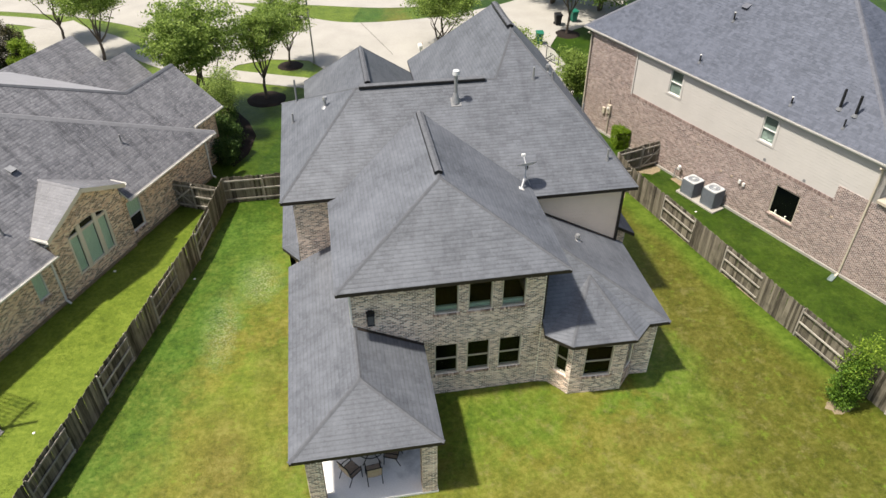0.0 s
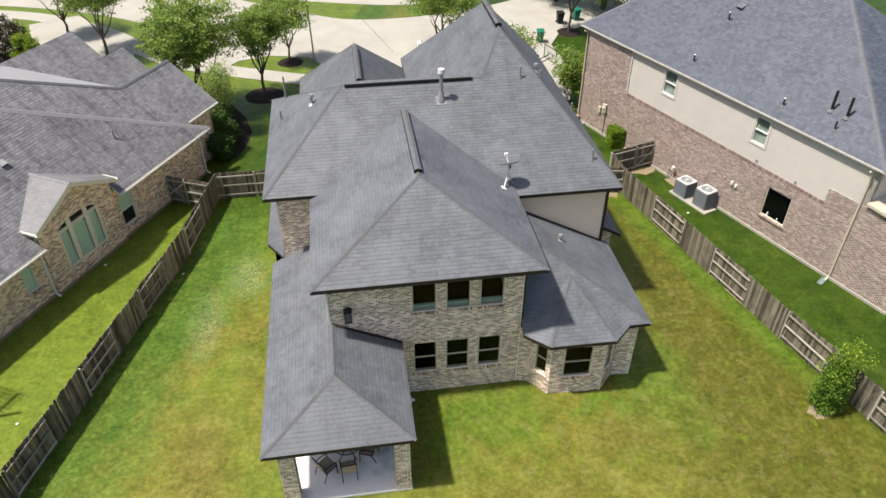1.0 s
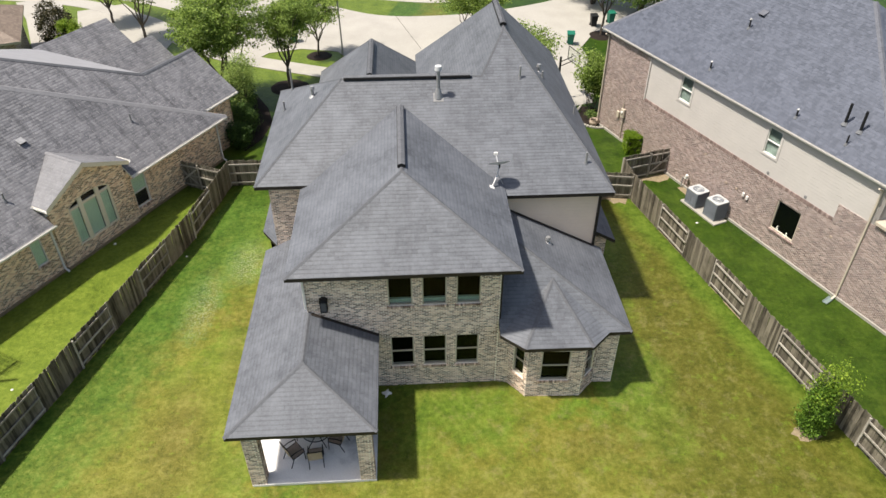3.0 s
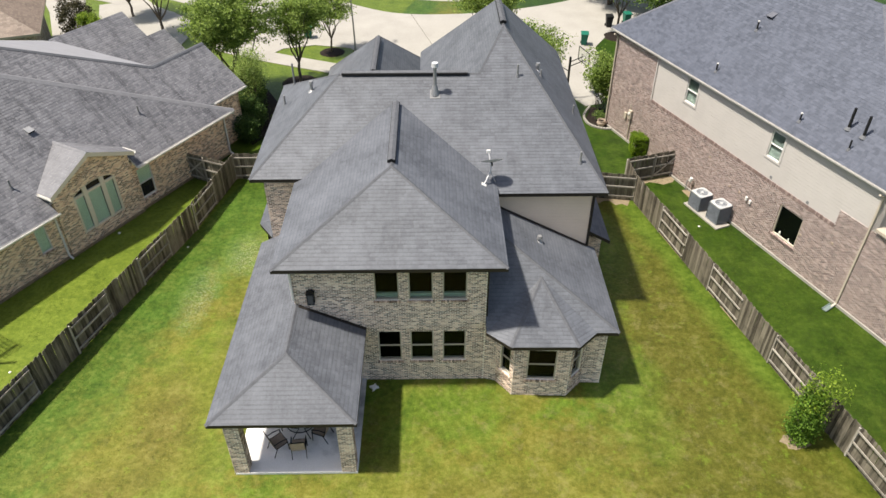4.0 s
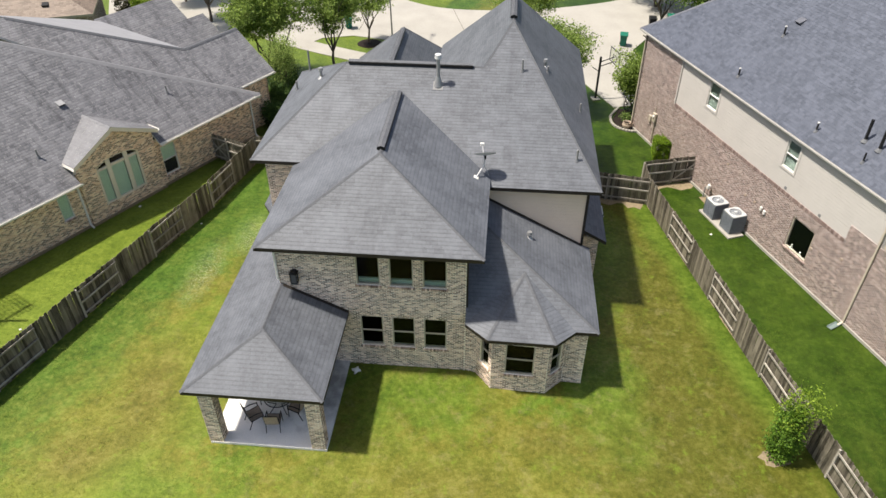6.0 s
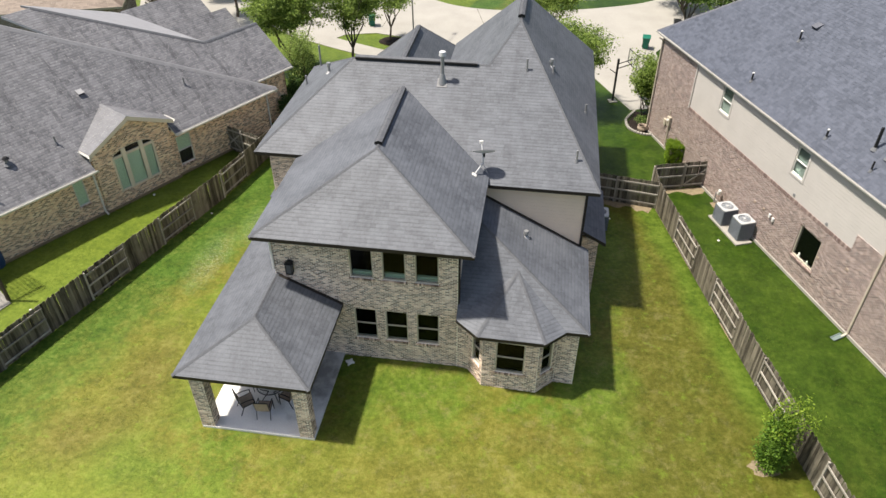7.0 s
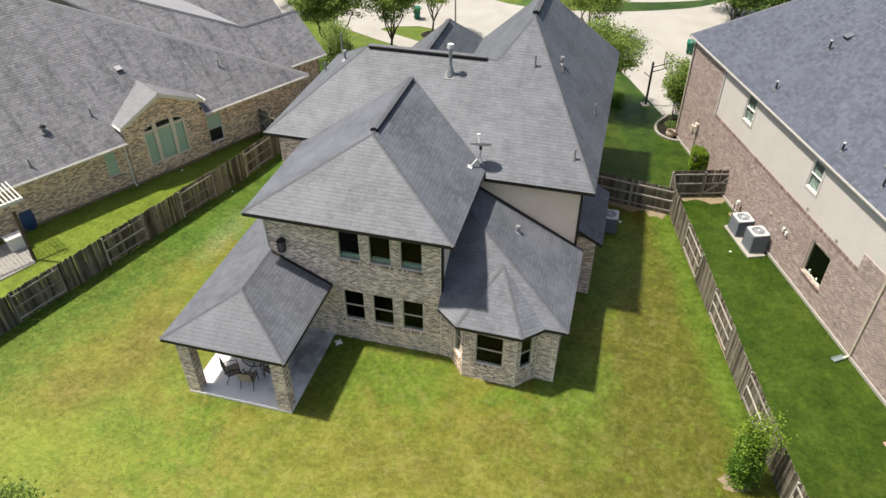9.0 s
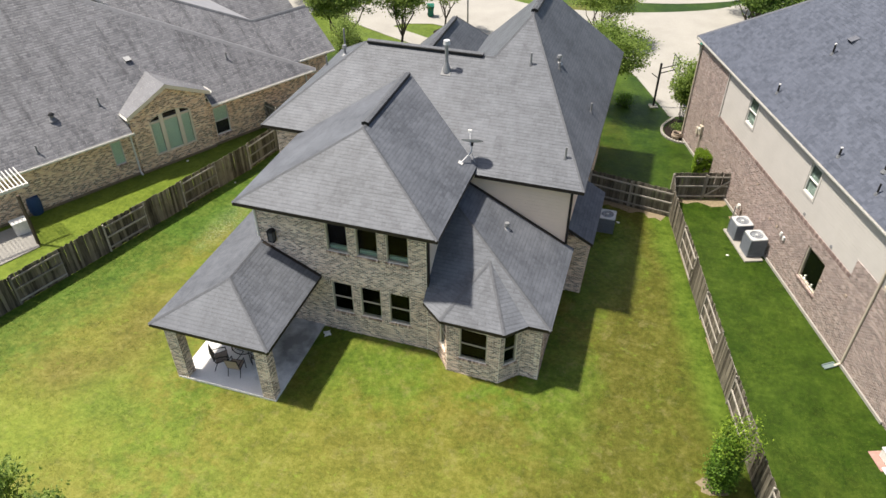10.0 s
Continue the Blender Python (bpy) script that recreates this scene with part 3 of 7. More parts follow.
def wall(name, p, q, z0, z1, material, parent, holes=(), thick=0.24, label="", top=None):
    """A wall from p to q (outside on the right of that way), with holes (s0, s1, za, zb) through it.
    top: heights at p and at q where its upper edge slopes."""
    p, q = Vector((*p, 0)), Vector((*q, 0))
    d = q - p
    length = d.length
    d.normalize()
    inn = Vector((-d.y, d.x, 0))
    xs = sorted({0.0, length, *[h[0] for h in holes], *[h[1] for h in holes]})
    zs = sorted({z0, z1, *[h[2] for h in holes], *[h[3] for h in holes]})
    verts, faces, uvs = [], [], []

    def lift(s, z):
        if top and z == z1:
            return top[0] + (top[1] - top[0]) * s / length
        return z

    def quad(a, b, c, e, uv):
        n = len(verts)
        verts.extend((a, b, c, e))
        faces.append([n, n + 1, n + 2, n + 3])
        uvs.extend(uv)
    solid = lambda i, j: 0 <= i < len(xs) - 1 and 0 <= j < len(zs) - 1 and not any(h[0] <= (xs[i] + xs[i + 1]) / 2 <= h[1] and h[2] <= (zs[j] + zs[j + 1]) / 2 <= h[3] for h in holes)
    P = lambda s, t, z: p + d * s + inn * t + Vector((0, 0, z))
    off = (p.x * 0.37 + p.y * 0.71) % 1.0
    for i in range(len(xs) - 1):
        for j in range(len(zs) - 1):
            if not solid(i, j):
                continue
            a, b = xs[i], xs[i + 1]
            za, zb, zc, zd = lift(a, zs[j]), lift(b, zs[j]), lift(b, zs[j + 1]), lift(a, zs[j + 1])
            quad(P(a, 0, za), P(b, 0, zb), P(b, 0, zc), P(a, 0, zd), [(a + off, za), (b + off, zb), (b + off, zc), (a + off, zd)])
            quad(P(b, thick, zb), P(a, thick, za), P(a, thick, zd), P(b, thick, zc), [(b, zb), (a, za), (a, zd), (b, zc)])
            if not solid(i - 1, j):
                quad(P(a, thick, za), P(a, 0, za), P(a, 0, zd), P(a, thick, zd), [(a - thick, za), (a, za), (a, zd), (a - thick, zd)])
            if not solid(i + 1, j):
                quad(P(b, 0, zb), P(b, thick, zb), P(b, thick, zc), P(b, 0, zc), [(b, zb), (b + thick, zb), (b + thick, zc), (b, zc)])
            if not solid(i, j + 1):
                quad(P(a, 0, zd), P(b, 0, zc), P(b, thick, zc), P(a, thick, zd), [(a, 0), (b, 0), (b, thick), (a, thick)])
            if not solid(i, j - 1):
                quad(P(a, thick, za), P(b, thick, zb), P(b, 0, zb), P(a, 0, za), [(a, thick), (b, thick), (b, 0), (a, 0)])
    return pydata(name, verts, faces, material, parent, label, uvs)


def window(p, q, s0, s1, za, zb, parent, frame_mat, glass, rail=True, inset=0.08, fw=0.05, sill=None, label="", mullions=(), blind=None, blind_to=0.0, trim=None):
    """A sash window in the wall p-q: frame with pane, meeting rail, blind, outer trim and sill bricks as sub-parts."""
    p, q = Vector((*p, 0)), Vector((*q, 0))
    d = (q - p).normalized()
    inn = Vector((-d.y, d.x, 0))
    rot = Matrix(((d.x, inn.x, 0), (d.y, inn.y, 0), (0, 0, 1))).to_4x4()
    m = Matrix.Translation(p + d * s0 + Vector((0, 0, za))) @ rot
    w, h = s1 - s0, zb - za
    bm = bmesh.new()
    for c, s in (((w / 2, inset, fw / 2), (w, 0.07, fw)), ((w / 2, inset, h - fw / 2), (w, 0.07, fw)),
                 ((fw / 2, inset, h / 2), (fw, 0.07, h - 2 * fw)), ((w - fw / 2, inset, h / 2), (fw, 0.07, h - 2 * fw))):
        add_box(bm, c, s, m)
    win = part("window", bm, frame_mat, parent, label)
    if rail:
        part("meeting_rail", box((w / 2, inset - 0.006, h * 0.5), (w - 2 * fw, 0.06, 0.055), 0.006, m), frame_mat, win)
    for x in mullions:
        part("mullion", box((x, inset - 0.01, h / 2), (0.13, 0.09, h - 2 * fw), 0.006, m), frame_mat, win)
    pane = part("pane", box((w / 2, inset + 0.02, h / 2), (w - fw, 0.008, h - fw), 0, m), glass, win)
    pane.visible_shadow = False
    if blind is not None:
        part("blind", box((w / 2, inset + 0.07, blind_to + (h - blind_to) / 2), (w - fw, 0.012, h - blind_to - 0.02), 0, m), blind, win)
    if trim is not None:
        bm = bmesh.new()
        for c, s in (((w / 2, -0.012, -0.06), (w + 0.24, 0.035, 0.12)), ((w / 2, -0.012, h + 0.06), (w + 0.24, 0.035, 0.12)), ((-0.06, -0.012, h / 2), (0.12, 0.035, h)), ((w + 0.06, -0.012, h / 2), (0.12, 0.035, h))):
            add_box(bm, c, s, m, 0.004)
        part("outer_trim", bm, trim, win)
    if sill:
        n = max(1, int((w + 0.14) / 0.078))
        me = None
        for i in range(n):
            mm = m @ Matrix.Translation((-0.07 + (w + 0.14) * (i + 0.5) / n, 0.02, -0.055))
            if me is None:
                ob = part("sill_brick", box((0, 0, 0), ((w + 0.14) / n - 0.010, 0.16, 0.105), 0.006), sill, win)
                me = ob.data
            else:
                ob = mesh_ob("sill_brick", me, None, win)
            ob.matrix_basis = mm
    return win


def pipe(p, h, r=0.045, parent=None, material=None, flash=True, name="vent_pipe", tilt=0.5):
    """A plumbing vent with a sheet-metal boot at the roof."""
    p = Vector(p)
    bm = rod(p - Vector((0, 0, 0.15)), p + Vector((0, 0, h)), r, r * 0.95)
    ob = part(name, bm, material or M_PIPE, parent)
    if flash:
        part("boot", rod(p - Vector((0, 0, 0.05)), p + Vector((0, 0, 0.10)), r * 2.4, r * 1.15), M_BOOT, ob)
    return ob


def brick_mesh(length, name="brick"):
    me_bm = box((0, 0, 0), (length, 0.012, 0.050), 0.003)
    me = bpy.data.meshes.new(name)
    me_bm.to_mesh(me)
    me_bm.free()
    me.materials.append(M_BRICK_PIECE)
    return me


BRICKS = {"full": brick_mesh(0.184), "half": brick_mesh(0.084)}


def brick_face(p, q, z0, z1, parent, holes=(), single=None, rnd=random.Random(17)):
    """Courses of bricks proud of the mortar on the outer face of wall p-q; those inside the stretch single (s0, s1, za, zb) are pieces of their own."""
    p, q = Vector((*p, 0)), Vector((*q, 0))
    d = q - p
    length = d.length
    d.normalize()
    out = Vector((d.y, -d.x, 0))
    ang = math.degrees(math.atan2(d.y, d.x))
    verts, faces = [], []
    for row in range(int((z1 - z0) / 0.076)):
        zc = z0 + 0.038 + row * 0.076
        spans = [(0.004, length - 0.004)]
        for h in holes:
            if h[2] - 0.04 < zc < h[3] + 0.03:
                spans = [s for a, b in spans for s in ((a, min(b, h[0] - 0.004)), (max(a, h[1] + 0.004), b)) if s[1] - s[0] > 0.03]
        for a, b in spans:
            x = (math.floor(a / 0.205) - (0.5 if row % 2 else 0.0)) * 0.205
            while x < b:
                l0, l1 = max(x + 0.006, a), min(x + 0.199, b)
                x += 0.205
                if l1 - l0 < 0.03:
                    continue
                c = p + d * ((l0 + l1) / 2) + out * (0.001 + rnd.uniform(-0.0015, 0.0025)) + Vector((0, 0, zc + rnd.uniform(-0.002, 0.002)))
                m = Matrix.Translation(c) @ pose(0, 0, 0, rnd.uniform(-0.6, 0.6), 0, ang + rnd.uniform(-0.4, 0.4))
                if single and single[0] <= l0 and l1 <= single[1] and single[2] <= zc <= single[3]:
                    ob = mesh_ob("brick", BRICKS["full" if l1 - l0 > 0.15 else "half"], None, parent)
                    ob.matrix_basis = m
                    continue
                n = len(verts)
                hx, hy, hz = (l1 - l0) / 2 - 0.006, 0.006, 0.025
                verts += [m @ Vector(v) for v in ((-hx, -hy + 0.0, -hz), (hx, -hy, -hz), (hx, -hy, hz), (-hx, -hy, hz), (-hx, hy, -hz), (hx, hy, -hz), (hx, hy, hz), (-hx, hy, hz))]
                faces += [[n + i for i in f] for f in ((0, 1, 2, 3), (1, 5, 6, 2), (3, 2, 6, 7), (4, 0, 3, 7), (4, 5, 1, 0))]
    if verts:
        tagged(pydata("bricks", verts, faces, M_BRICK_PIECE, parent), kind="stuff")


# ---- ground and street ----
def sheet(name, pts, z, material, label, category, thick=0.0, sub=None):
    """A flat piece of ground from its outline."""
    n = len(pts)
    verts = [(x, y, z) for x, y in pts]
    faces = [list(range(n))]
    if thick:
        verts += [(x, y, z - thick) for x, y in pts]
        faces += [[i, n + i, n + (i + 1) % n, (i + 1) % n] for i in range(n)]
    ob = pydata(name, verts, faces, material)
    bm = bmesh.new()
    bm.from_mesh(ob.data)
    bmesh.ops.triangulate(bm, faces=[f for f in bm.faces if len(f.verts) > 4])
    bmesh.ops.recalc_face_normals(bm, faces=bm.faces[:])
    bm.to_mesh(ob.data)
    bm.free()
    return tagged(ob, label, category, kind="structure")


def smooth_path(pts, steps=8):
    """A Catmull-Rom line through points."""
    P = [np.array(p, float) for p in pts]
    P = [2 * P[0] - P[1]] + P + [2 * P[-1] - P[-2]]
    out = []
    for i in range(1, len(P) - 2):
        for k in range(steps):
            t = k / steps
            a, b, c, d = P[i - 1], P[i], P[i + 1], P[i + 2]
            out.append(0.5 * (2 * b + (c - a) * t + (2 * a - 5 * b + 4 * c - d) * t * t + (3 * b - a - 3 * c + d) * t ** 3))
    return out + [P[-2]]


def ribbon(name, pts, width, z, material, label, category, thick=0.12):
    """A strip of even width along a curved line."""
    line = smooth_path(pts)
    verts, faces = [], []
    for i, p in enumerate(line):
        t = line[min(i + 1, len(line) - 1)] - line[max(i - 1, 0)]
        t /= np.linalg.norm(t)
        nrm = np.array((-t[1], t[0]))
        for s in (-0.5, 0.5):
            q = p + nrm * s * width
            verts += [(q[0], q[1], z), (q[0], q[1], z - thick)]
    for i in range(len(line) - 1):
        a, b = 4 * i, 4 * i + 4
        faces += [[a, b, b + 2, a + 2], [a + 1, a, a + 2, a + 3] if i == 0 else [a, a + 1, b + 1, b], [a + 2, b + 2, b + 3, a + 3]]
    ob = pydata(name, verts, faces, material)
    bm = bmesh.new()
    bm.from_mesh(ob.data)
    bmesh.ops.recalc_face_normals(bm, faces=bm.faces[:])
    bm.to_mesh(ob.data)
    bm.free()
    return tagged(ob, label, category, kind="structure")


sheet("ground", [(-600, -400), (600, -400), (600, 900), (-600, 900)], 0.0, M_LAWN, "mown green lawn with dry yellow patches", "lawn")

ROAD_LINE = [(-70, 72), (-50, 64), (-35, 60.5), (-24, 56.0), (-14, 49.0), (-5, 43), (4, 42.2), (13, 44.6), (20, 49), (26, 58), (29, 75)]
ribbon("road", ROAD_LINE, 9.6, 0.03, M_STREET, "pale concrete residential street with curbs", "road")
ribbon("road_far", [(-60, 76), (-38, 67), (-22, 60.5), (-6, 56.0), (3.7, 53.6), (13, 55.4), (24, 63)], 6.0, 0.02, M_STREET, "pale concrete street beyond the grass island", "road")
sheet("driveway_4", [(-33.0, 40.2), (-31.2, 42.2), (-35.3, 54.0), (-39.6, 53.0), (-36.6, 48.0)], 0.042, M_STREET, "pale concrete driveway of the far brick house", "driveway", 0.1)
ribbon("pavement", [(-60, 58), (-36, 53.5), (-26, 47.8), (-21.3, 42.8), (-17.2, 38.8), (-13.1, 36.6), (-9.7, 35.1), (-6.3, 33.7), (-4.6, 33.1)], 1.9, 0.05, M_STREET, "pale concrete pavement along the front lawns", "pavement")
sheet("driveway_1", [(-4.9, 26.5), (1.6, 26.5), (2.7, 33.0), (3.0, 38.4), (-7.2, 39.8), (-4.9, 36.0)], 0.045, M_STREET, "pale concrete driveway in front of the garage", "driveway", 0.1)
sheet("driveway_2", [(12.2, 26.9), (13.5, 27.3), (15.2, 31.5), (15.0, 38.2), (18.5, 44.5), (5.5, 39.0), (9.4, 32.9)], 0.047, M_STREET, "pale concrete driveway beside the brick house", "driveway", 0.1)
sheet("driveway_3", [(-27.5, 36.0), (-21.8, 34.5), (-21.2, 42.3), (-28.5, 52.0), (-32.5, 50.0)], 0.04, M_STREET, "pale concrete driveway of the next house", "driveway", 0.1)
sheet("driveway_5", [(-19.8, 41.6), (-16.2, 38.9), (-12.9, 37.5), (-12.3, 38.4), (-9.6, 39.2), (-5.6, 38.3), (-6.0, 41.0), (-14.0, 47.5), (-20.5, 51.0), (-20.8, 45.0)], 0.046, M_STREET, "pale concrete apron between pavement and street", "driveway", 0.1)
for k, (jx, jy, jx2, jy2) in enumerate(((0.9, 38.5, -1.3, 47.0), (-4.2, 30.5, 2.1, 30.3), (-4.6, 34.9, 2.8, 34.6), (-9.4, 40.6, -9.0, 50.2))):
    w = 0.016
    d = (Vector((jx2, jy2)) - Vector((jx, jy))).normalized() * w
    tagged(sheet("trim", [(jx - d.y, jy + d.x), (jx + d.y, jy - d.x), (jx2 + d.y, jy2 - d.x), (jx2 - d.y, jy2 + d.x)], 0.054, M_MULCH, "thin dark expansion joint in the concrete", "joint"), kind="structure")

# ---- the house ----
RND = random.Random(7)
house = tagged(empty("house", None), "two-storey buff brick house with grey shingle hip roofs", "house")

MS = 0.594                                   # slope of the main rear roof plane
RY, RZ = 10.28, 9.99                         # its ridge
mz = lambda y: RZ - MS * (RY - y)
LX, LY, RX, RYE = -7.49, 5.47, 8.56, 4.78    # eaves of the main roof: west, rear-left, east, rear-right
TBX, TBY = 4.30, 12.70
TBZ = mz(TBY)
RZE = mz(RYE)
ES = (TBZ - RZE) / (RX - TBX)                # steep side slopes of the tall roof
BP = 16.7                                    # front end of its ridge
BF = BP + (TBZ - RZE) / ES
JX = TBX - (TBZ - RZ) / ES
AX0, AX1, AY, AZ = -5.48, 3.61, -0.74, 6.94  # eaves of the rear wing
WX, WY, WZ = -0.93, 3.07, 9.24               # its ridge
WQ = RY - (RZ - WZ) / MS
ws_l = (WZ - AZ) / (WX - AX0)
VLX = AX0 + (mz(LY) - AZ) / ws_l
VRY = RY - (RZ - AZ) / MS

rear_plane = [
    [(LX, LY, mz(LY)), (VLX, LY, mz(LY)), (WX, WQ, WZ), (WX, RY, RZ), (-3.69, RY, RZ)],
    [(WX, WQ, WZ), (AX1, VRY, AZ), (AX1, RY, RZ), (WX, RY, RZ)],
    [(JX, RY, RZ), (AX1, RY, RZ), (AX1, RY + (AX1 - JX) * (TBY - RY) / (TBX - JX), mz(RY + (AX1 - JX) * (TBY - RY) / (TBX - JX)))],
    [(AX1, RYE, RZE), (RX, RYE, RZE), (TBX, TBY, TBZ), (AX1, RY + (AX1 - JX) * (TBY - RY) / (TBX - JX), mz(RY + (AX1 - JX) * (TBY - RY) / (TBX - JX)))],
]
west_plane = [[(LX, LY, mz(LY)), (-3.69, RY, RZ), (LX, 15.3, mz(LY))]]
front_plane = [[(LX, 15.3, mz(LY)), (-3.69, RY, RZ), (JX, RY, RZ), (JX - (RZ - mz(LY)) / ES, 15.3, mz(LY))]]
east_plane = [[(RX, RYE, RZE), (RX, BF, RZE), (TBX, BP, TBZ), (TBX, TBY, TBZ)]]
BWX = TBX - (TBZ - RZE) / ES
bwest_plane = [[(TBX, TBY, TBZ), (TBX, BP, TBZ), (BWX, BF, RZE), (BWX, 15.35, RZE), (JX - (RZ - mz(LY)) / ES, 15.3, mz(LY)), (JX, RY, RZ)]]
bfront_plane = [[(TBX, BP, TBZ), (RX, BF, RZE), (BWX, BF, RZE)]]
wing_rear = [[(AX0, AY, AZ), (AX1, AY, AZ), (WX, WY, WZ)]]
wing_left = [[(AX0, AY, AZ), (WX, WY, WZ), (WX, WQ, WZ), (VLX, LY, mz(LY)), (AX0, LY + 0.1, AZ)]]
wing_right = [[(AX1, AY, AZ), (AX1, VRY, AZ), (WX, WQ, WZ), (WX, WY, WZ)]]

PX0, PX1, PY0, PZ = -7.62, -2.11, -5.03, 3.20     # patio roof
PXM, PYA, PZA = -4.86, -2.77, 4.57
pat_front = [[(PX0, PY0, PZ), (PX1, PY0, PZ), (PXM, PYA, PZA)]]
pat_left = [[(PX0, PY0, PZ), (PXM, PYA, PZA), (PXM, 6.0, PZA), (PX0, 6.0, PZ)]]
pat_right = [[(PX1, PY0, PZ), (PX1, 0.0, PZ), (PXM, 0.0, PZA), (PXM, PYA, PZA)]]

LZ, LEX, LEY = 3.35, 8.43, -0.62                  # low east roof and the bay
LS = 0.53
HX, HY = 2.90, LEY + 0.72 * (LEX - 2.90)
HZ = LZ + LS * (LEX - HX)
RS = (HZ - LZ) / (HY - LEY)
lz = lambda y: LZ + RS * (y - LEY)
BK = (5.30, 1.30, lz(1.30))
E1, E2, E3, E4 = (2.90, LEY + 0.05, lz(LEY + 0.05)), (3.86, -1.32, 3.27), (6.66, -1.38, 3.29), (7.48, LEY, LZ)
low_east = [[(LEX, LEY, LZ), (LEX, 5.13, LZ), (HX, 5.13, HZ), (HX, HY, HZ)]]
low_rear = [[E1, BK, (HX, HY, HZ)], [BK, E4, (LEX, LEY, LZ)], [BK, (LEX, LEY, LZ), (HX, HY, HZ)]]
bay_mid, bay_l, bay_r = [[E2, E3, BK]], [[E1, E2, BK]], [[E3, E4, BK]]

TA = (-2.70, 23.2, 6.95)                          # front hip over the garage
TX0, TX1, TYF, TZ = -6.6, 1.2, 27.1, 3.10
ta_left = [[TA, (TX0, TYF, TZ), (TX0, 14.9, TZ), (TA[0], 14.9, TA[2])]]
ta_right = [[TA, (TA[0], 14.9, TA[2]), (TX1, 14.9, TZ), (TX1, TYF, TZ)]]
ta_front = [[TA, (TX1, TYF, TZ), (TX0, TYF, TZ)]]

bump = [[(-7.05, 6.75, 4.05), (-7.88, 7.25, 3.45), (-7.88, 11.6, 3.45), (-7.05, 12.1, 4.05)]]
bump_b = [[(-7.05, 6.05, 3.45), (-7.88, 7.25, 3.45), (-7.05, 6.75, 4.05)]]
side_roof = [[(8.0, 5.55, 4.15), (9.25, 5.55, 3.45), (9.25, 10.2, 3.45), (8.0, 10.2, 4.15)]]

ROOFS = {
    "main_roof": (rear_plane, west_plane, front_plane, east_plane, bwest_plane, bfront_plane),
    "wing_roof": (wing_rear, wing_left, wing_right),
    "patio_roof": (pat_front, pat_left, pat_right),
    "bay_roof": (low_east, low_rear, bay_mid, bay_l, bay_r),
    "garage_roof": (ta_left, ta_right, ta_front),
    "west_bump_roof": (bump, bump_b),
    "side_lean_to_roof": (side_roof,),
}
roof_parts = {}
for rname, planes in ROOFS.items():
    for group in ([[pl] for pl in planes] if rname == "bay_roof" else [planes]):
        deck = roof_deck([poly for pl in group for poly in pl], house, name=rname)
        deck["label"] = "grey asphalt shingle roof with dark brown fascia"
        roof_parts[rname] = deck
        for pl in group:
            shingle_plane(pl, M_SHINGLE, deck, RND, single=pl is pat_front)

N = {k: normal_of(v[0]) for k, v in dict(rear=rear_plane, west=west_plane, east=east_plane, bwest=bwest_plane, wr=wing_rear, wl=wing_left, wrr=wing_right,
                                         pf=pat_front, pl=pat_left, pr=pat_right, le=low_east, lr=low_rear, bm=bay_mid, bl=bay_l, br=bay_r, tl=ta_left, tr=ta_right, tf=ta_front, front=front_plane).items()}
for p, q, a, b, rn in (
        ((LX, LY, mz(LY)), (-3.69, RY, RZ), "rear", "west", "main_roof"), ((LX, 15.3, mz(LY)), (-3.69, RY, RZ), "west", "front", "main_roof"),
        ((RX, RYE, RZE), (TBX, TBY, TBZ), "rear", "east", "main_roof"), ((JX, RY, RZ), (TBX, TBY, TBZ), "rear", "bwest", "main_roof"),
        ((TBX, TBY, TBZ), (TBX, BP, TBZ), "bwest", "east", "main_roof"), ((-3.69, RY, RZ), (JX, RY, RZ), "front", "rear", "main_roof"),
        ((AX0, AY, AZ), (WX, WY, WZ), "wl", "wr", "wing_roof"), ((AX1, AY, AZ), (WX, WY, WZ), "wr", "wrr", "wing_roof"), ((WX, WY, WZ), (WX, WQ, WZ), "wl", "wrr", "wing_roof"),
        ((PX0, PY0, PZ), (PXM, PYA, PZA), "pl", "pf", "patio_roof"), ((PX1, PY0, PZ), (PXM, PYA, PZA), "pf", "pr", "patio_roof"), ((PXM, PYA, PZA), (PXM, -0.02, PZA), "pl", "pr", "patio_roof"),
        ((LEX, LEY, LZ), (HX + 0.05, HY, HZ), "lr", "le", "bay_roof"), (E2, BK, "bl", "bm", "bay_roof"), (E3, BK, "bm", "br", "bay_roof"),
        ((TX0, TYF, TZ), TA, "tl", "tf", "garage_roof"), ((TX1, TYF, TZ), TA, "tf", "tr", "garage_roof")):
    caps(p, q, roof_parts[rn], N[a], N[b])


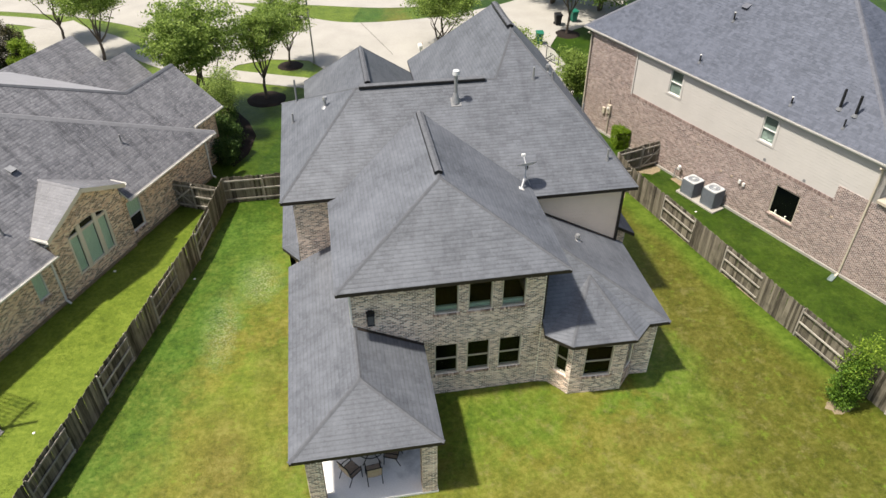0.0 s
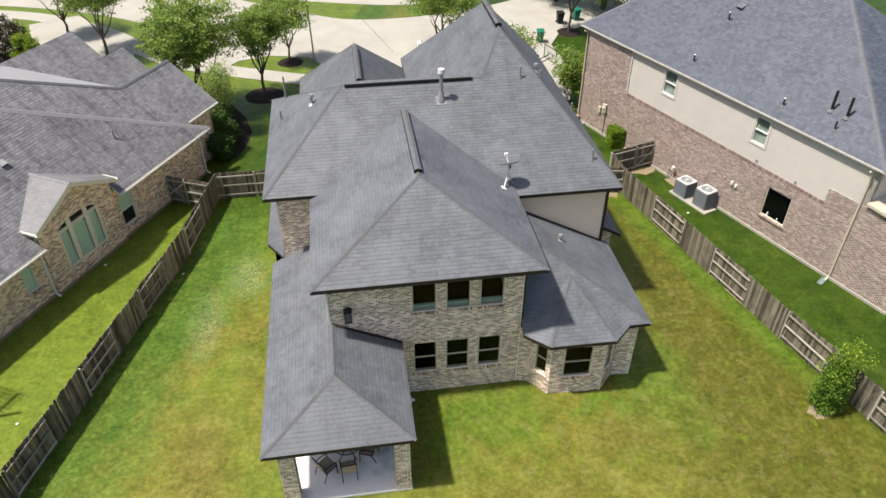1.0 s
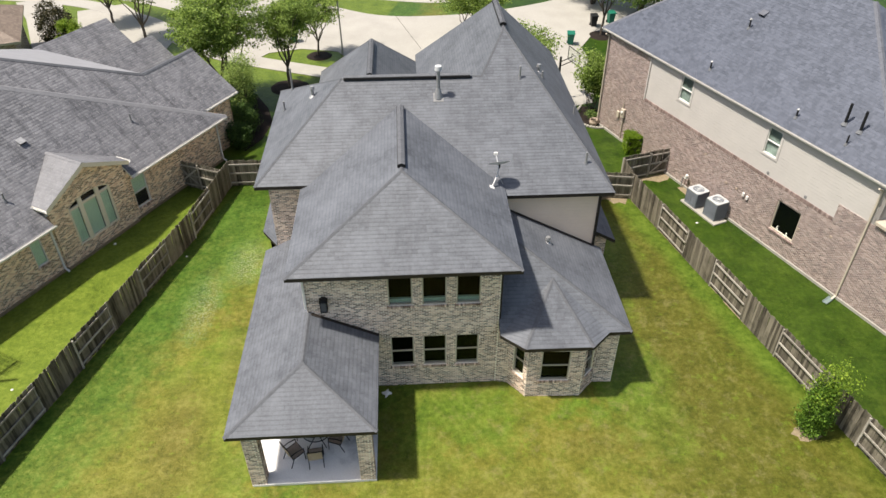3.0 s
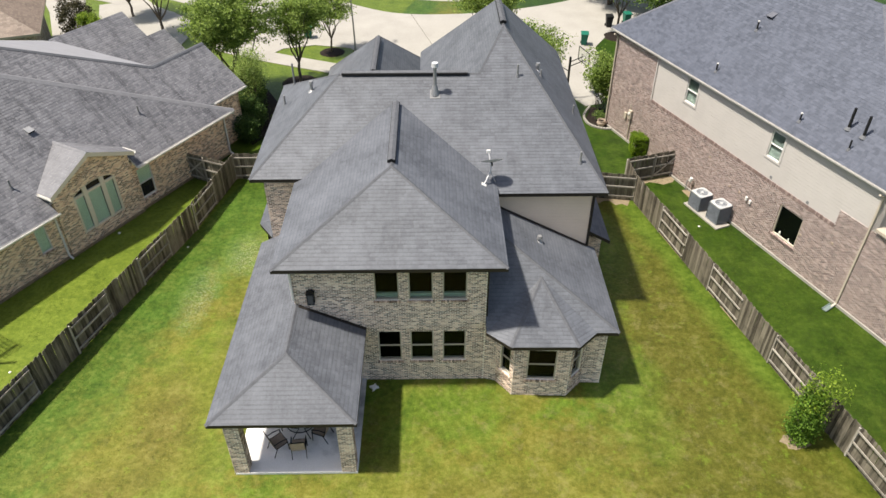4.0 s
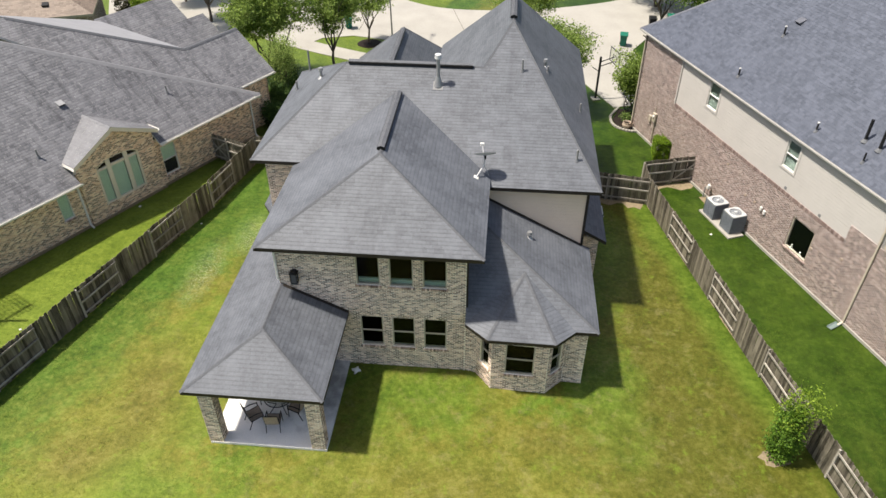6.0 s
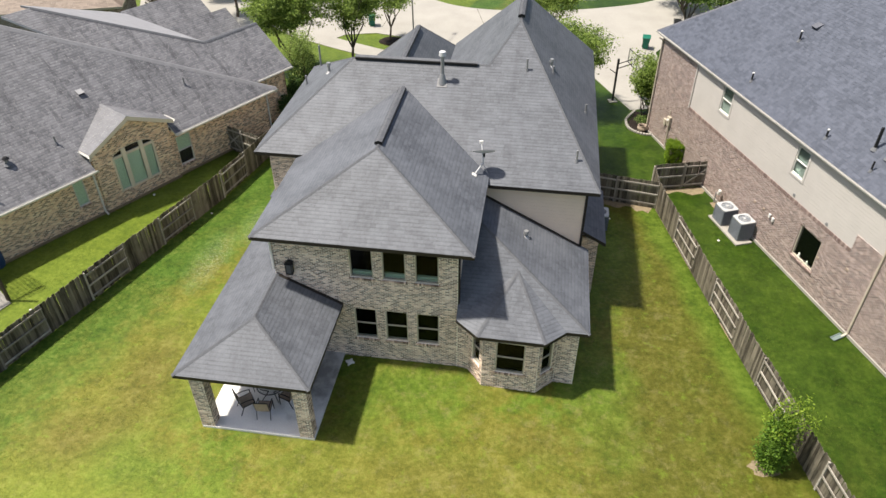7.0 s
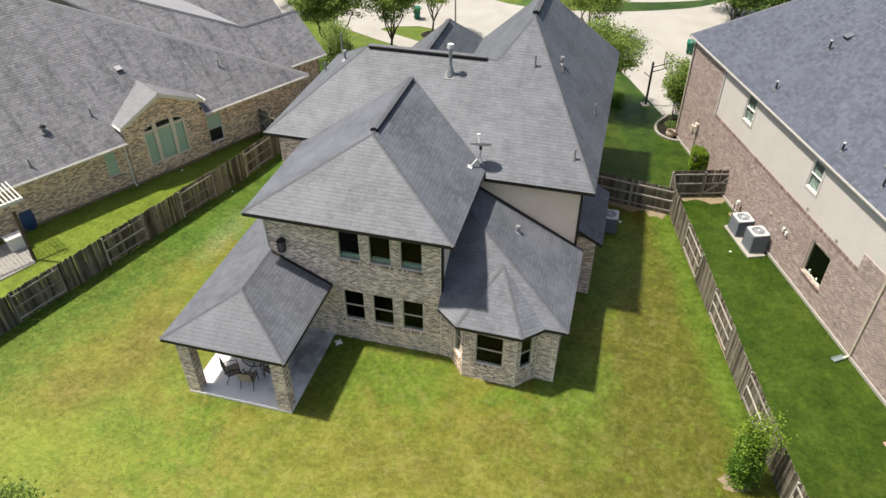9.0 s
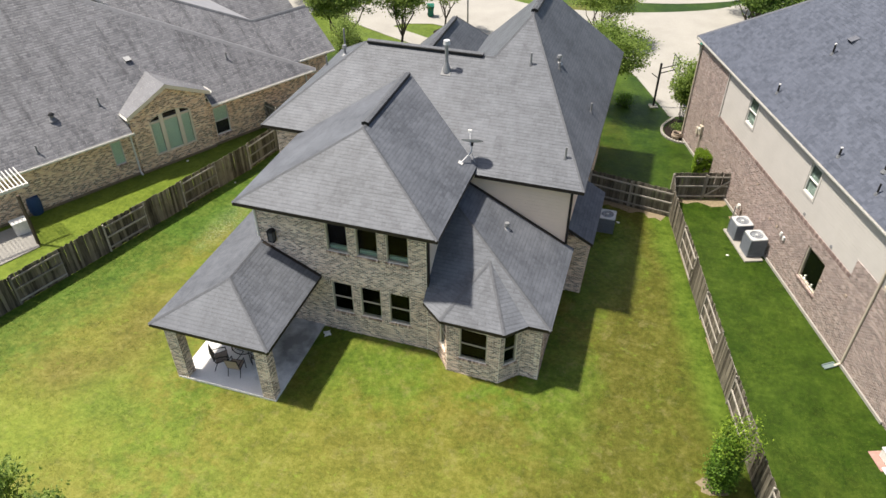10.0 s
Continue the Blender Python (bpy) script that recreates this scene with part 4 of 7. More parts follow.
def ridge_vent(p, q, parent, w=0.17):
    """A raised ridge vent: dark slotted body with a shingled top."""
    p, q = Vector(p), Vector(q)
    d = (q - p).normalized()
    rot = d.to_track_quat("Y", "Z").to_matrix().to_4x4()
    m = Matrix.Translation(p) @ rot
    length = (q - p).length
    bm = bmesh.new()
    prof = [(-w, -0.07), (-w, 0.035), (0, 0.10), (w, 0.035), (w, -0.07)]
    rings = [[bm.verts.new(m @ Vector((x, y, z))) for x, z in prof] for y in (0, length)]
    for i in range(4):
        bm.faces.new((rings[0][i], rings[1][i], rings[1][i + 1], rings[0][i + 1]))
    bm.faces.new(rings[0])
    bm.faces.new(rings[1][::-1])
    bmesh.ops.recalc_face_normals(bm, faces=bm.faces[:])
    v = part("ridge_vent", bm, M_BLACK, parent, "black ridge vent with shingled top")
    bm = bmesh.new()
    n = max(2, int(length / 0.15))
    for i in range(n):
        y0, y1 = length * i / n, length * (i + 1.15) / n
        a = [bm.verts.new(m @ Vector((x, y0, z + 0.022))) for x, z in ((-w * 0.86, 0.048), (0, 0.103), (w * 0.86, 0.048))]
        b = [bm.verts.new(m @ Vector((x, y1, z + 0.008))) for x, z in ((-w * 0.86, 0.048), (0, 0.103), (w * 0.86, 0.048))]
        for j in (0, 1):
            bm.faces.new((a[j], a[j + 1], b[j + 1], b[j]))
    part("vent_cap", bm, M_VENTCAP, v)
    return v


ridge_vent((WX, WY + 0.25, WZ + 0.05), (WX, WQ - 0.35, WZ + 0.05), roof_parts["wing_roof"])
ridge_vent((-3.55, RY, RZ + 0.05), (2.45, RY, RZ + 0.05), roof_parts["main_roof"])
ridge_vent((TBX, TBY + 0.3, TBZ + 0.05), (TBX, BP - 0.2, TBZ + 0.05), roof_parts["main_roof"])
ridge_vent((TA[0], 17.5, TA[2] + 0.05), (TA[0], TA[1] - 0.4, TA[2] + 0.05), roof_parts["garage_roof"])

# walls
WL, WR = -4.93, 2.90
upper = [(-1.65, -0.67), (-0.27, 0.71), (1.11, 2.09)]
holes = [(a - WL, b - WL, 4.72, 6.42) for a, b in upper] + [(a - WL, b - WL, 1.22, 2.96) for a, b in upper]
rear_wall = wall("rear_wall", (WL, 0), (WR, 0), 0, 6.72, M_MORTAR, house, holes, label="buff brick wall with two rows of windows")
brick_face((WL, 0), (WR, 0), 0, 6.72, rear_wall, holes, (3.6, 7.8, 3.2, 4.15))
for a, b in upper:
    window((WL, 0), (WR, 0), a - WL, b - WL, 4.72, 6.42, house, M_FRAME, M_GLASS, rail=False, sill=M_SILL, label="tall fixed window with dark glass")
    window((WL, 0), (WR, 0), a - WL, b - WL, 1.22, 2.96, house, M_FRAME, M_GLASS, sill=M_SILL, label="sash window with dark glass")
wall("wing_west_wall", (WL, 6.0), (WL, 0.24), 0, 6.72, M_BRICK, house)
wall("wing_east_wall", (WR, 0.24), (WR, 5.13), 3.0, 6.72, M_SIDING, house, label="tan painted lap siding")
wall("main_rear_wall_west", (-7.0, 6.0), (WL, 6.0), 0, 6.95, M_BRICK, house)
wall("main_west_wall", (-7.0, 14.8), (-7.0, 6.24), 0, 6.95, M_BRICK, house)
wall("main_rear_wall_east", (WR, 5.13), (8.0, 5.13), 3.2, 6.55, M_SIDING, house, label="tan painted lap siding")
wall("main_east_wall", (8.0, 5.37), (8.0, 20.3), 0, 6.55, M_SIDING, house)
wall("front_wall", (8.0, 20.3), (0.7, 20.3), 0, 6.4, M_BRICK, house)
wall("front_wall_west", (0.46, 14.8), (-7.0, 14.8), 0, 6.6, M_BRICK, house)
wall("front_return_wall", (0.7, 14.9), (0.7, 20.1), 0, 6.3, M_BRICK, house)
wall("garage_west_wall", (-6.1, 26.6), (-6.1, 14.8), 0, 3.0, M_BRICK, house)
wall("garage_front_wall", (0.7, 26.6), (-6.1, 26.6), 0, 3.0, M_BRICK, house)
wall("garage_east_wall", (0.7, 20.5), (0.7, 26.6), 0, 3.0, M_BRICK, house)
part("corner_trim", box((WL - 0.03, -0.03, 5.75), (0.09, 0.09, 1.9), 0.008), M_WHITE, house, "white corner board")
part("corner_trim", box((WR + 0.035, 0.10, 5.2), (0.07, 0.24, 3.2), 0.006), M_FASCIA, house)
part("corner_trim", box((8.02, 5.10, 5.0), (0.11, 0.11, 3.2)), M_FASCIA, house)

bayp = [(3.40, -0.10), (4.08, -0.96), (6.45, -1.06), (7.20, -0.30), (8.05, -0.33), (8.05, 5.13)]
for i in range(5):
    p, q = bayp[i], bayp[i + 1]
    length = math.dist(p, q)
    hs = {0: [(0.28, 0.88, 1.0, 2.75)], 1: [(0.58, 1.80, 1.0, 2.75)], 2: [(0.22, 0.84, 1.0, 2.75)]}.get(i, [])
    bw = wall("bay_wall", p, q, 0, 3.22, M_MORTAR, house, hs, thick=0.2)
    brick_face(p, q, 0, 3.22, bw, hs, (0, 9, 0.0, 0.85) if i == 1 else None)
    for h in hs:
        window(p, q, *h, house, M_FRAME, M_GLASS, sill=M_SILL, label="bay sash window with dark glass")
bw = wall("bay_wall", (WR, 0.0), (3.40, -0.10), 0, 3.22, M_MORTAR, house, thick=0.2)
brick_face((WR, 0.0), (3.40, -0.10), 0, 3.22, bw)
wall("bump_wall", (-7.6, 11.4), (-7.6, 7.2), 0, 3.35, M_BRICK, house)
wall("bump_wall", (-7.6, 7.2), (-7.0, 7.2), 0, 3.35, M_BRICK, house)
wall("box_out_wall", (8.0, 6.0), (8.95, 6.0), 0, 3.4, M_BRICK, house)
wall("box_out_wall", (8.95, 6.24), (8.95, 10.0), 0, 3.4, M_BRICK, house)

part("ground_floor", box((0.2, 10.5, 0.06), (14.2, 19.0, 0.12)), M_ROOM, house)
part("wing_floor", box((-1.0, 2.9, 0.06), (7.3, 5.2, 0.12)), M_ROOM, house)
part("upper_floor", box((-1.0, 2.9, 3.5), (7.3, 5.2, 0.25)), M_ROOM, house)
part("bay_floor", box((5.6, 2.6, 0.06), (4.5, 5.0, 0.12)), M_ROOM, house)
# pale green strip behind the foot of each upper pane
for a, c in upper:
    part("inner_sill", box(((a + c) / 2, 0.30, 4.77), (c - a - 0.06, 0.12, 0.24), 0.01), M_BLIND, house, "pale green strip behind the lower glass")

def roof_z(planes, x, y):
    """Height of the plane that holds planes[0] at (x, y)."""
    p, nrm, e, g = roof_frame(planes[0])
    return p[0].z - (nrm.x * (x - p[0].x) + nrm.y * (y - p[0].y)) / nrm.z


def on(planes, x, y):
    return Vector((x, y, roof_z(planes, x, y)))


def flashing(p, q, planes, width, parent):
    """A dark flashing strip, also standing in for the shade where a roof meets the wall p-q; it lies on the roof and
    reaches out by width.
    """
    p, q, w = Vector((*p, 0)), Vector((*q, 0)), Vector((*width, 0))
    verts = []
    for lift in (0.034, 0.016):
        for a in (p, q, q + w, p + w):
            verts.append((a.x, a.y, roof_z(planes, a.x, a.y) + lift))
    pydata("flashing", verts, [[0, 1, 2, 3], [0, 4, 5, 1], [1, 5, 6, 2], [2, 6, 7, 3], [3, 7, 4, 0]], M_FASCIA, parent, "dark flashing strip along the wall, standing in for shade")


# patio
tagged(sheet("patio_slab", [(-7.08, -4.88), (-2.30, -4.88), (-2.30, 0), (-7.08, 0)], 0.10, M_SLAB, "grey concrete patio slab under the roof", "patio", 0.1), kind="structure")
wall("patio_back_wall", (-7.0, 0), (WL, 0), 0, 3.1, M_BRICK, house)
wall("patio_west_wall", (-7.0, 6.0), (-7.0, 0.24), 0, 3.1, M_BRICK, house)
for px in (-6.82, -2.63):
    post = wall("post", (px - 0.28, -4.86), (px + 0.28, -4.86), 0, 3.03, M_MORTAR, house, thick=0.5, label="square buff brick patio post")
    ring = [(px - 0.28, -4.86), (px + 0.28, -4.86), (px + 0.28, -4.36), (px - 0.28, -4.36)]
    for i in range(4):
        brick_face(ring[i], ring[(i + 1) % 4], 0, 3.03, post, (), (0, 1, 0.0, 3.1) if i == 0 else None)

flashing((WR + 0.05, 5.11), (8.0, 5.11), low_east, (0, -0.16), roof_parts["bay_roof"])
flashing((WR + 0.03, 0.2), (WR + 0.03, 5.0), low_east, (0.14, 0), roof_parts["bay_roof"])
flashing((PXM + 0.1, -0.02), (PX1, -0.02), pat_right, (0, -0.14), roof_parts["patio_roof"])

# ---- left neighbour ----
LU, LN_, LO = Vector((0.485, 0.875, 0)).normalized(), Vector((0.875, -0.485, 0)).normalized(), Vector((-19.10, 9.12, 0))
lp = lambda s, d, z=0.0: LO + LU * s + LN_ * d + Vector((0, 0, z))
lxy = lambda s, d: tuple(lp(s, d))[:2]
L_M = Matrix(((LU.x, -LN_.x, 0), (LU.y, -LN_.y, 0), (0, 0, 1))).to_4x4()
L_M.translation = LO                               # local x along the wall, y into the house
left_house = tagged(empty("house"), "single-storey tan brick house with streaked grey shingle roof", "house")
SL, K, HR, S3 = 0.85, 8.5, 1.7, 15.75
N0, N1 = -0.02, 5.26
nz = 3.1 + SL * 0.5
l_main = [
    [lp(N0, 0.0, nz), lp(N1, 0.0, nz), lp(N1, 0.5 - (13.4 - N1) / HR, 3.1 + SL * (13.4 - N1) / HR), lp(N0, 0.5 - (13.4 - N0) / HR, 3.1 + SL * (13.4 - N0) / HR)],
    [lp(N1, 0.5, 3.1), lp(13.4, 0.5, 3.1), lp(N1, 0.5 - (13.4 - N1) / HR, 3.1 + SL * (13.4 - N1) / HR)],
    [lp(-16, 0.5, 3.1), lp(N0, 0.5, 3.1), lp(N0, 0.5 - (13.4 - N0) / HR, 3.1 + SL * (13.4 - N0) / HR), lp(13.4 - HR * K, 0.5 - K, 3.1 + SL * K), lp(-16, 0.5 - K, 3.1 + SL * K)],
]
l_hip = [[lp(13.4, 0.5, 3.1), lp(13.4 - HR * K, 0.5 - K, 3.1 + SL * K), lp(14.0 - HR * K, 0.15 - K, 1.5 + SL * K), lp(13.45, 0.42, 2.85)]]
l_side3 = [[lp(S3, -0.42, 3.64), lp(S3, -3.6, 5.95), lp(11.3, -3.6, 5.95), lp(3.3, -8.4, 9.43), lp(1.5, -8.4, 9.43), lp(9.0, -0.42, 3.64)]]
l_top = [[lp(11.3, -3.6, 5.95), lp(3.3, -8.4, 9.43), lp(3.0, -9.0, 9.51), lp(10.3, -12.3, 6.38), lp(11.3, -12.3, 5.95)]]
l_wings = []
GABLES = ((-3.6, S3, 5.95, 3.18), (-7.85, 16.5, 5.95, 2.2), (-13.1, 17.5, 6.0, 3.0))
for dr, se, zz, half in GABLES:
    if dr < -4:
        l_wings.append([[lp(se, dr, zz), lp(11.2, dr, zz), lp(11.2, dr + half, zz - half * 0.726), lp(se, dr + half, zz - half * 0.726)]])
    back = min(half, 2.1)
    l_wings.append([[lp(se, dr, zz), lp(se, dr - back, zz - back * 0.726), lp(11.2, dr - back, zz - back * 0.726), lp(11.2, dr, zz)]])
for nm, planes in (("main_roof", (l_main, l_hip)), ("front_roof", (l_side3,)), *[("wing_roof", (w,)) for w in l_wings]):
    deck = roof_deck([poly for pl in planes for poly in pl], left_house, name=nm, drop=0.14, material=M_CAP if nm == "wing_roof" else M_WHITE)
    deck["label"] = "weathered grey shingle roof with white gutter edge"
    for pl in planes:
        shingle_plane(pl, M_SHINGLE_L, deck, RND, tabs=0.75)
    roof_parts["l_" + nm] = deck
roof_deck([[Vector(v) + Vector((0, 0, 0.03)) for v in l_top[0]]], roof_parts["l_front_roof"], 0.13, M_PALE_SLOPE, "low_slope_roof")["label"] = "pale smooth low-slope roof"
caps(lp(13.4, 0.5, 3.1), lp(13.4 - HR * K, 0.5 - K, 3.1 + SL * K), roof_parts["l_main_roof"], normal_of(l_main[0]), (LU * 0.35 + Vector((0, 0, 1))).normalized(), 0.24, M_CAP_PALE)
caps(lp(11.3, -3.6, 5.97), lp(3.3, -8.4, 9.45), roof_parts["l_front_roof"], normal_of(l_side3[0]), normal_of(l_top[0]), 0.16)
caps(lp(S3, -3.6, 5.97), lp(11.3, -3.6, 5.97), roof_parts["l_front_roof"], normal_of(l_side3[0]), Vector((0, 0, 1)), 0.14)
G0, G1, GC, GD = 0.12, 5.12, 2.62, 0.14
wall("side_wall", lxy(-15.5, 0), lxy(G0, 0), 0, 3.05, M_BRICK_L, left_house, [(15.5 - 1.32, 15.5 - 0.66, 1.06, 2.62)])
window(lxy(-15.5, 0), lxy(G0, 0), 15.5 - 1.32, 15.5 - 0.66, 1.06, 2.62, left_house, M_WHITE, M_GLASS_C, rail=False, blind=M_BLIND, label="narrow window with green blind", sill=M_SILL)
wall("gable_wall", lxy(G0, GD), lxy(G1, GD), 0, 3.05, M_BRICK_L, left_house, [(1.22 - G0, 3.98 - G0, 0.82, 3.05)])
wall("side_wall", lxy(G1, 0), lxy(12.9, 0), 0, 3.05, M_BRICK_L, left_house, [(5.48 - G1, 6.52 - G1, 0.60, 2.56)])
window(lxy(G1, 0), lxy(12.9, 0), 5.48 - G1, 6.52 - G1, 0.60, 2.56, left_house, M_WHITE, M_GLASS_C, blind=M_BLIND, blind_to=0.95, label="sash window with half-drawn green blind", sill=M_SILL)


def gable_top():
    """The brick gable above the arched window, with the arch cut from it."""
    bm = bmesh.new()
    uvl = bm.loops.layers.uv.new("UVMap")
    x0, x1, cx, r0, zs, zt = 1.22, 3.98, 2.60, 1.38, 3.05, 0.48
    arc = [(cx - r0 * math.cos(math.pi * i / 12), zs + zt * math.sin(math.pi * i / 12)) for i in range(13)]
    top = lambda x: 3.86 + (min(x - G0, G1 - x)) * 0.494
    outer = [(G0, zs)] + [(x, top(x)) for x in (G0, *[a[0] for a in arc], G1)] + [(G1, zs)]
    xs = sorted({G0, G1, GC, *[round(a[0], 4) for a in arc]})
    low = lambda x: zs if not x0 < x < x1 else zs + zt * math.sqrt(max(0, 1 - ((x - cx) / r0) ** 2))
    P = lambda s, t, z: lp(s, GD - t, z)
    for a, b in zip(xs, xs[1:]):
        for t, fl in ((0.0, False), (0.22, True)):
            vs = [bm.verts.new(P(x, t, z)) for x, z in ((a, low(a)), (b, low(b)), (b, top(b)), (a, top(a)))]
            f = bm.faces.new(vs[::-1] if fl else vs)
            for lo_, (x, z) in zip(f.loops, ((a, low(a)), (b, low(b)), (b, top(b)), (a, top(a))) if not fl else ((a, top(a)), (b, top(b)), (b, low(b)), (a, low(a)))):
                lo_[uvl].uv = (x, z)
        if x0 <= a and b <= x1:
            vs = [bm.verts.new(P(a, 0, low(a))), bm.verts.new(P(a, 0.22, low(a))), bm.verts.new(P(b, 0.22, low(b))), bm.verts.new(P(b, 0, low(b)))]
            bm.faces.new(vs)
    part("gable_top", bm, M_BRICK_L, left_house)
    # arched window: cream frame, three lights, fan lights above
    fr = bmesh.new()
    m = L_M @ Matrix.Translation((0, -GD, 0))
    for x, w, z1 in ((1.28, 0.12, 3.05), (2.03, 0.25, 3.42), (3.17, 0.25, 3.42), (3.92, 0.12, 3.05)):
        add_box(fr, (x, 0.06, (0.82 + z1) / 2), (w, 0.10, z1 - 0.82), m, 0.008)
    for z, h in ((0.87, 0.10), (3.02, 0.15)):
        add_box(fr, (2.60, 0.088, z), (2.72, 0.10, h), m, 0.008)
    for i in range(12):
        (xa, za), (xb, zb) = arc[i], arc[i + 1]
        d = math.atan2(zb - za, xb - xa)
        add_box(fr, (0, 0, 0), (math.dist(arc[i], arc[i + 1]) + 0.01, 0.10, 0.07), m @ Matrix.Translation(((xa + xb) / 2, 0.09, (za + zb) / 2 - 0.03)) @ pose(0, 0, 0, 0, -math.degrees(d), 0))
    win = part("window", fr, M_FRAME_C, left_house, "arched three-light window with cream frame")
    pn = part("pane", box((2.60, 0.12, 1.95), (2.64, 0.01, 2.16), 0, m), M_GLASS_C, win)
    pn.visible_shadow = False
    for x0_, x1_ in ((1.34, 1.91), (2.15, 3.05), (3.29, 3.87)):
        part("blind", box(((x0_ + x1_) / 2, 0.17, 1.92), (x1_ - x0_, 0.012, 2.10), 0, m), M_BLIND, win, "green blind behind the glass")
    bm = bmesh.new()
    ring = [bm.verts.new(m @ Vector((x, 0.12, z - 0.02))) for x, z in arc] + [bm.verts.new(m @ Vector((x, 0.12, 2.98))) for x in (3.96, 1.24)]
    bm.faces.new(ring)
    part("fan_light", bm, M_BLACKGLASS, win)


M_FRAME_C = plain("cream_frame", (0.78, 0.70, 0.55), 0.6, var=0.06)
M_BLACKGLASS = plain("dark_pane", (0.012, 0.012, 0.012), 0.08, spec=0.5)
gable_top()
wall("front_wall", lxy(12.9, 0), lxy(12.9, -14), 0, 3.05, M_BRICK_L, left_house)
wall("wing_wall", lxy(12.9, -0.78), lxy(15.3, -0.78), 0, 3.7, M_BRICK_L, left_house)
wall("wing_front_wall", lxy(15.3, -0.78), lxy(15.3, -16), 0, 3.6, M_BRICK_L, left_house)
for dr, se, zz, half in GABLES:
    tri = [(dr + half * 0.9, zz - half * 0.726), (dr, zz - 0.2), (dr - half * 0.9, zz - half * 0.726)]
    tri = [(dr + half * 0.9, 3.3)] + tri + [(dr - half * 0.9, 3.3)]
    va = [lp(se - 0.3, d, z) for d, z in tri] + [lp(se - 0.5, d, z) for d, z in tri]
    pydata("gable_wall", va, [[0, 1, 2, 3, 4], [9, 8, 7, 6, 5]] + [[i, i + 5, (i + 1) % 5 + 5, (i + 1) % 5] for i in range(5)], M_SIDING, left_house)
wall("back_wall", lxy(-15.5, -14), lxy(-15.5, 0), 0, 3.05, M_BRICK_L, left_house)
part("foundation_ledge", box((-1.3, -0.05, 0.06), (28.4, 0.10, 0.14), 0.01, L_M), M_DIRT, left_house, "dull brown footing along the wall")
part("foundation_ledge", box((2.62, -0.19, 0.06), (5.1, 0.10, 0.145), 0.01, L_M), M_DIRT, left_house)
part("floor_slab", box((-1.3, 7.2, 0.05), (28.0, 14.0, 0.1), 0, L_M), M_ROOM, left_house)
GE0, GE1, GZ, GA, GB = -0.11, 5.35, 4.03, 5.33, -2.06    # eaves, their height, the ridge height and its back end
l_g = [[lp(GE0, 0.5, GZ), lp(GC, 0.5, GA), lp(GC, GB, GA), lp(GE0, -0.55, GZ)], [lp(GE1, 0.5, GZ), lp(GE1, -0.55, GZ), lp(GC, GB, GA), lp(GC, 0.5, GA)]]
deck = roof_deck(l_g, left_house, 0.24, M_FRAME_C, "gable_roof")
deck["label"] = "small gable roof with cream rake boards"
for pl in l_g:
    shingle_plane([pl], M_SHINGLE_P, deck, RND)
caps(lp(GC, 0.5, GA + 0.01), lp(GC, GB, GA + 0.01), deck, normal_of(l_g[0]), normal_of(l_g[1]), 0.14, M_CAP_PALE)


def gutter(p, q, parent, material, out, size=0.11):
    """An eaves gutter: an open trough along the eave."""
    p, q = Vector(p), Vector(q)
    d = (q - p).normalized()
    out = Vector(out).normalized()
    prof = [(0.0, 0.0), (0.0, -size), (size * 0.75, -size), (size, 0.0), (size - 0.012, 0.0), (size * 0.72, -size + 0.015), (0.012, -size + 0.015), (0.012, 0)]
    bm = bmesh.new()
    rings = [[bm.verts.new(b + out * x + Vector((0, 0, z))) for x, z in prof] for b in (p, q)]
    n = len(prof)
    for i in range(n):
        bm.faces.new((rings[0][i], rings[1][i], rings[1][(i + 1) % n], rings[0][(i + 1) % n]))
    bm.faces.new(rings[0])
    bm.faces.new(rings[1][::-1])
    bmesh.ops.recalc_face_normals(bm, faces=bm.faces[:])
    return part("gutter", bm, material, parent)


def downspout(p, top, parent, material, out, along=None, offset=0.35):
    """A square downspout with an elbow at the eave and a kick at the foot."""
    p, out = Vector(p), Vector(out).normalized()
    ang = math.degrees(math.atan2(out.y, out.x))
    bm = bmesh.new()
    m = Matrix.Translation(p) @ pose(0, 0, 0, 0, 0, ang)
    add_box(bm, (0.05, 0, (top - 0.25) / 2 + 0.1), (0.08, 0.10, top - 0.35), m, 0.01)
    add_box(bm, (0, 0, 0), (offset + 0.1, 0.10, 0.08), m @ Matrix.Translation((offset / 2 + 0.02, 0, top - 0.17)) @ pose(0, 0, 0, 0, -32, 0), 0.01)
    add_box(bm, (0, 0, 0), (0.32, 0.10, 0.08), m @ Matrix.Translation((0.17, 0, 0.10)) @ pose(0, 0, 0, 0, 25, 0), 0.01)
    for z in (0.8, top * 0.6):
        add_box(bm, (0.05, 0, z), (0.10, 0.13, 0.03), m)
    return part("downspout", bm, material, parent)


gutter(lp(-16, 0.52, 3.06), lp(0.1, 0.52, 3.06), left_house, M_WHITE, LN_)
gutter(lp(5.3, 0.52, 3.06), lp(13.4, 0.52, 3.06), left_house, M_WHITE, LN_)
gutter(lp(12.7, -0.40, 3.61), lp(S3, -0.40, 3.61), left_house, M_WHITE, LN_)
gutter(lp(GE0, -0.5, GZ - 0.02), lp(GE0, 0.52, GZ - 0.02), left_house, M_WHITE, -LU)
gutter(lp(GE1, -0.5, GZ - 0.02), lp(GE1, 0.52, GZ - 0.02), left_house, M_WHITE, LU)
downspout(lp(-0.05, 0.0), 2.95, left_house, M_WHITE, LN_)
downspout(lp(12.8, 0.0), 2.95, left_house, M_WHITE, LN_)


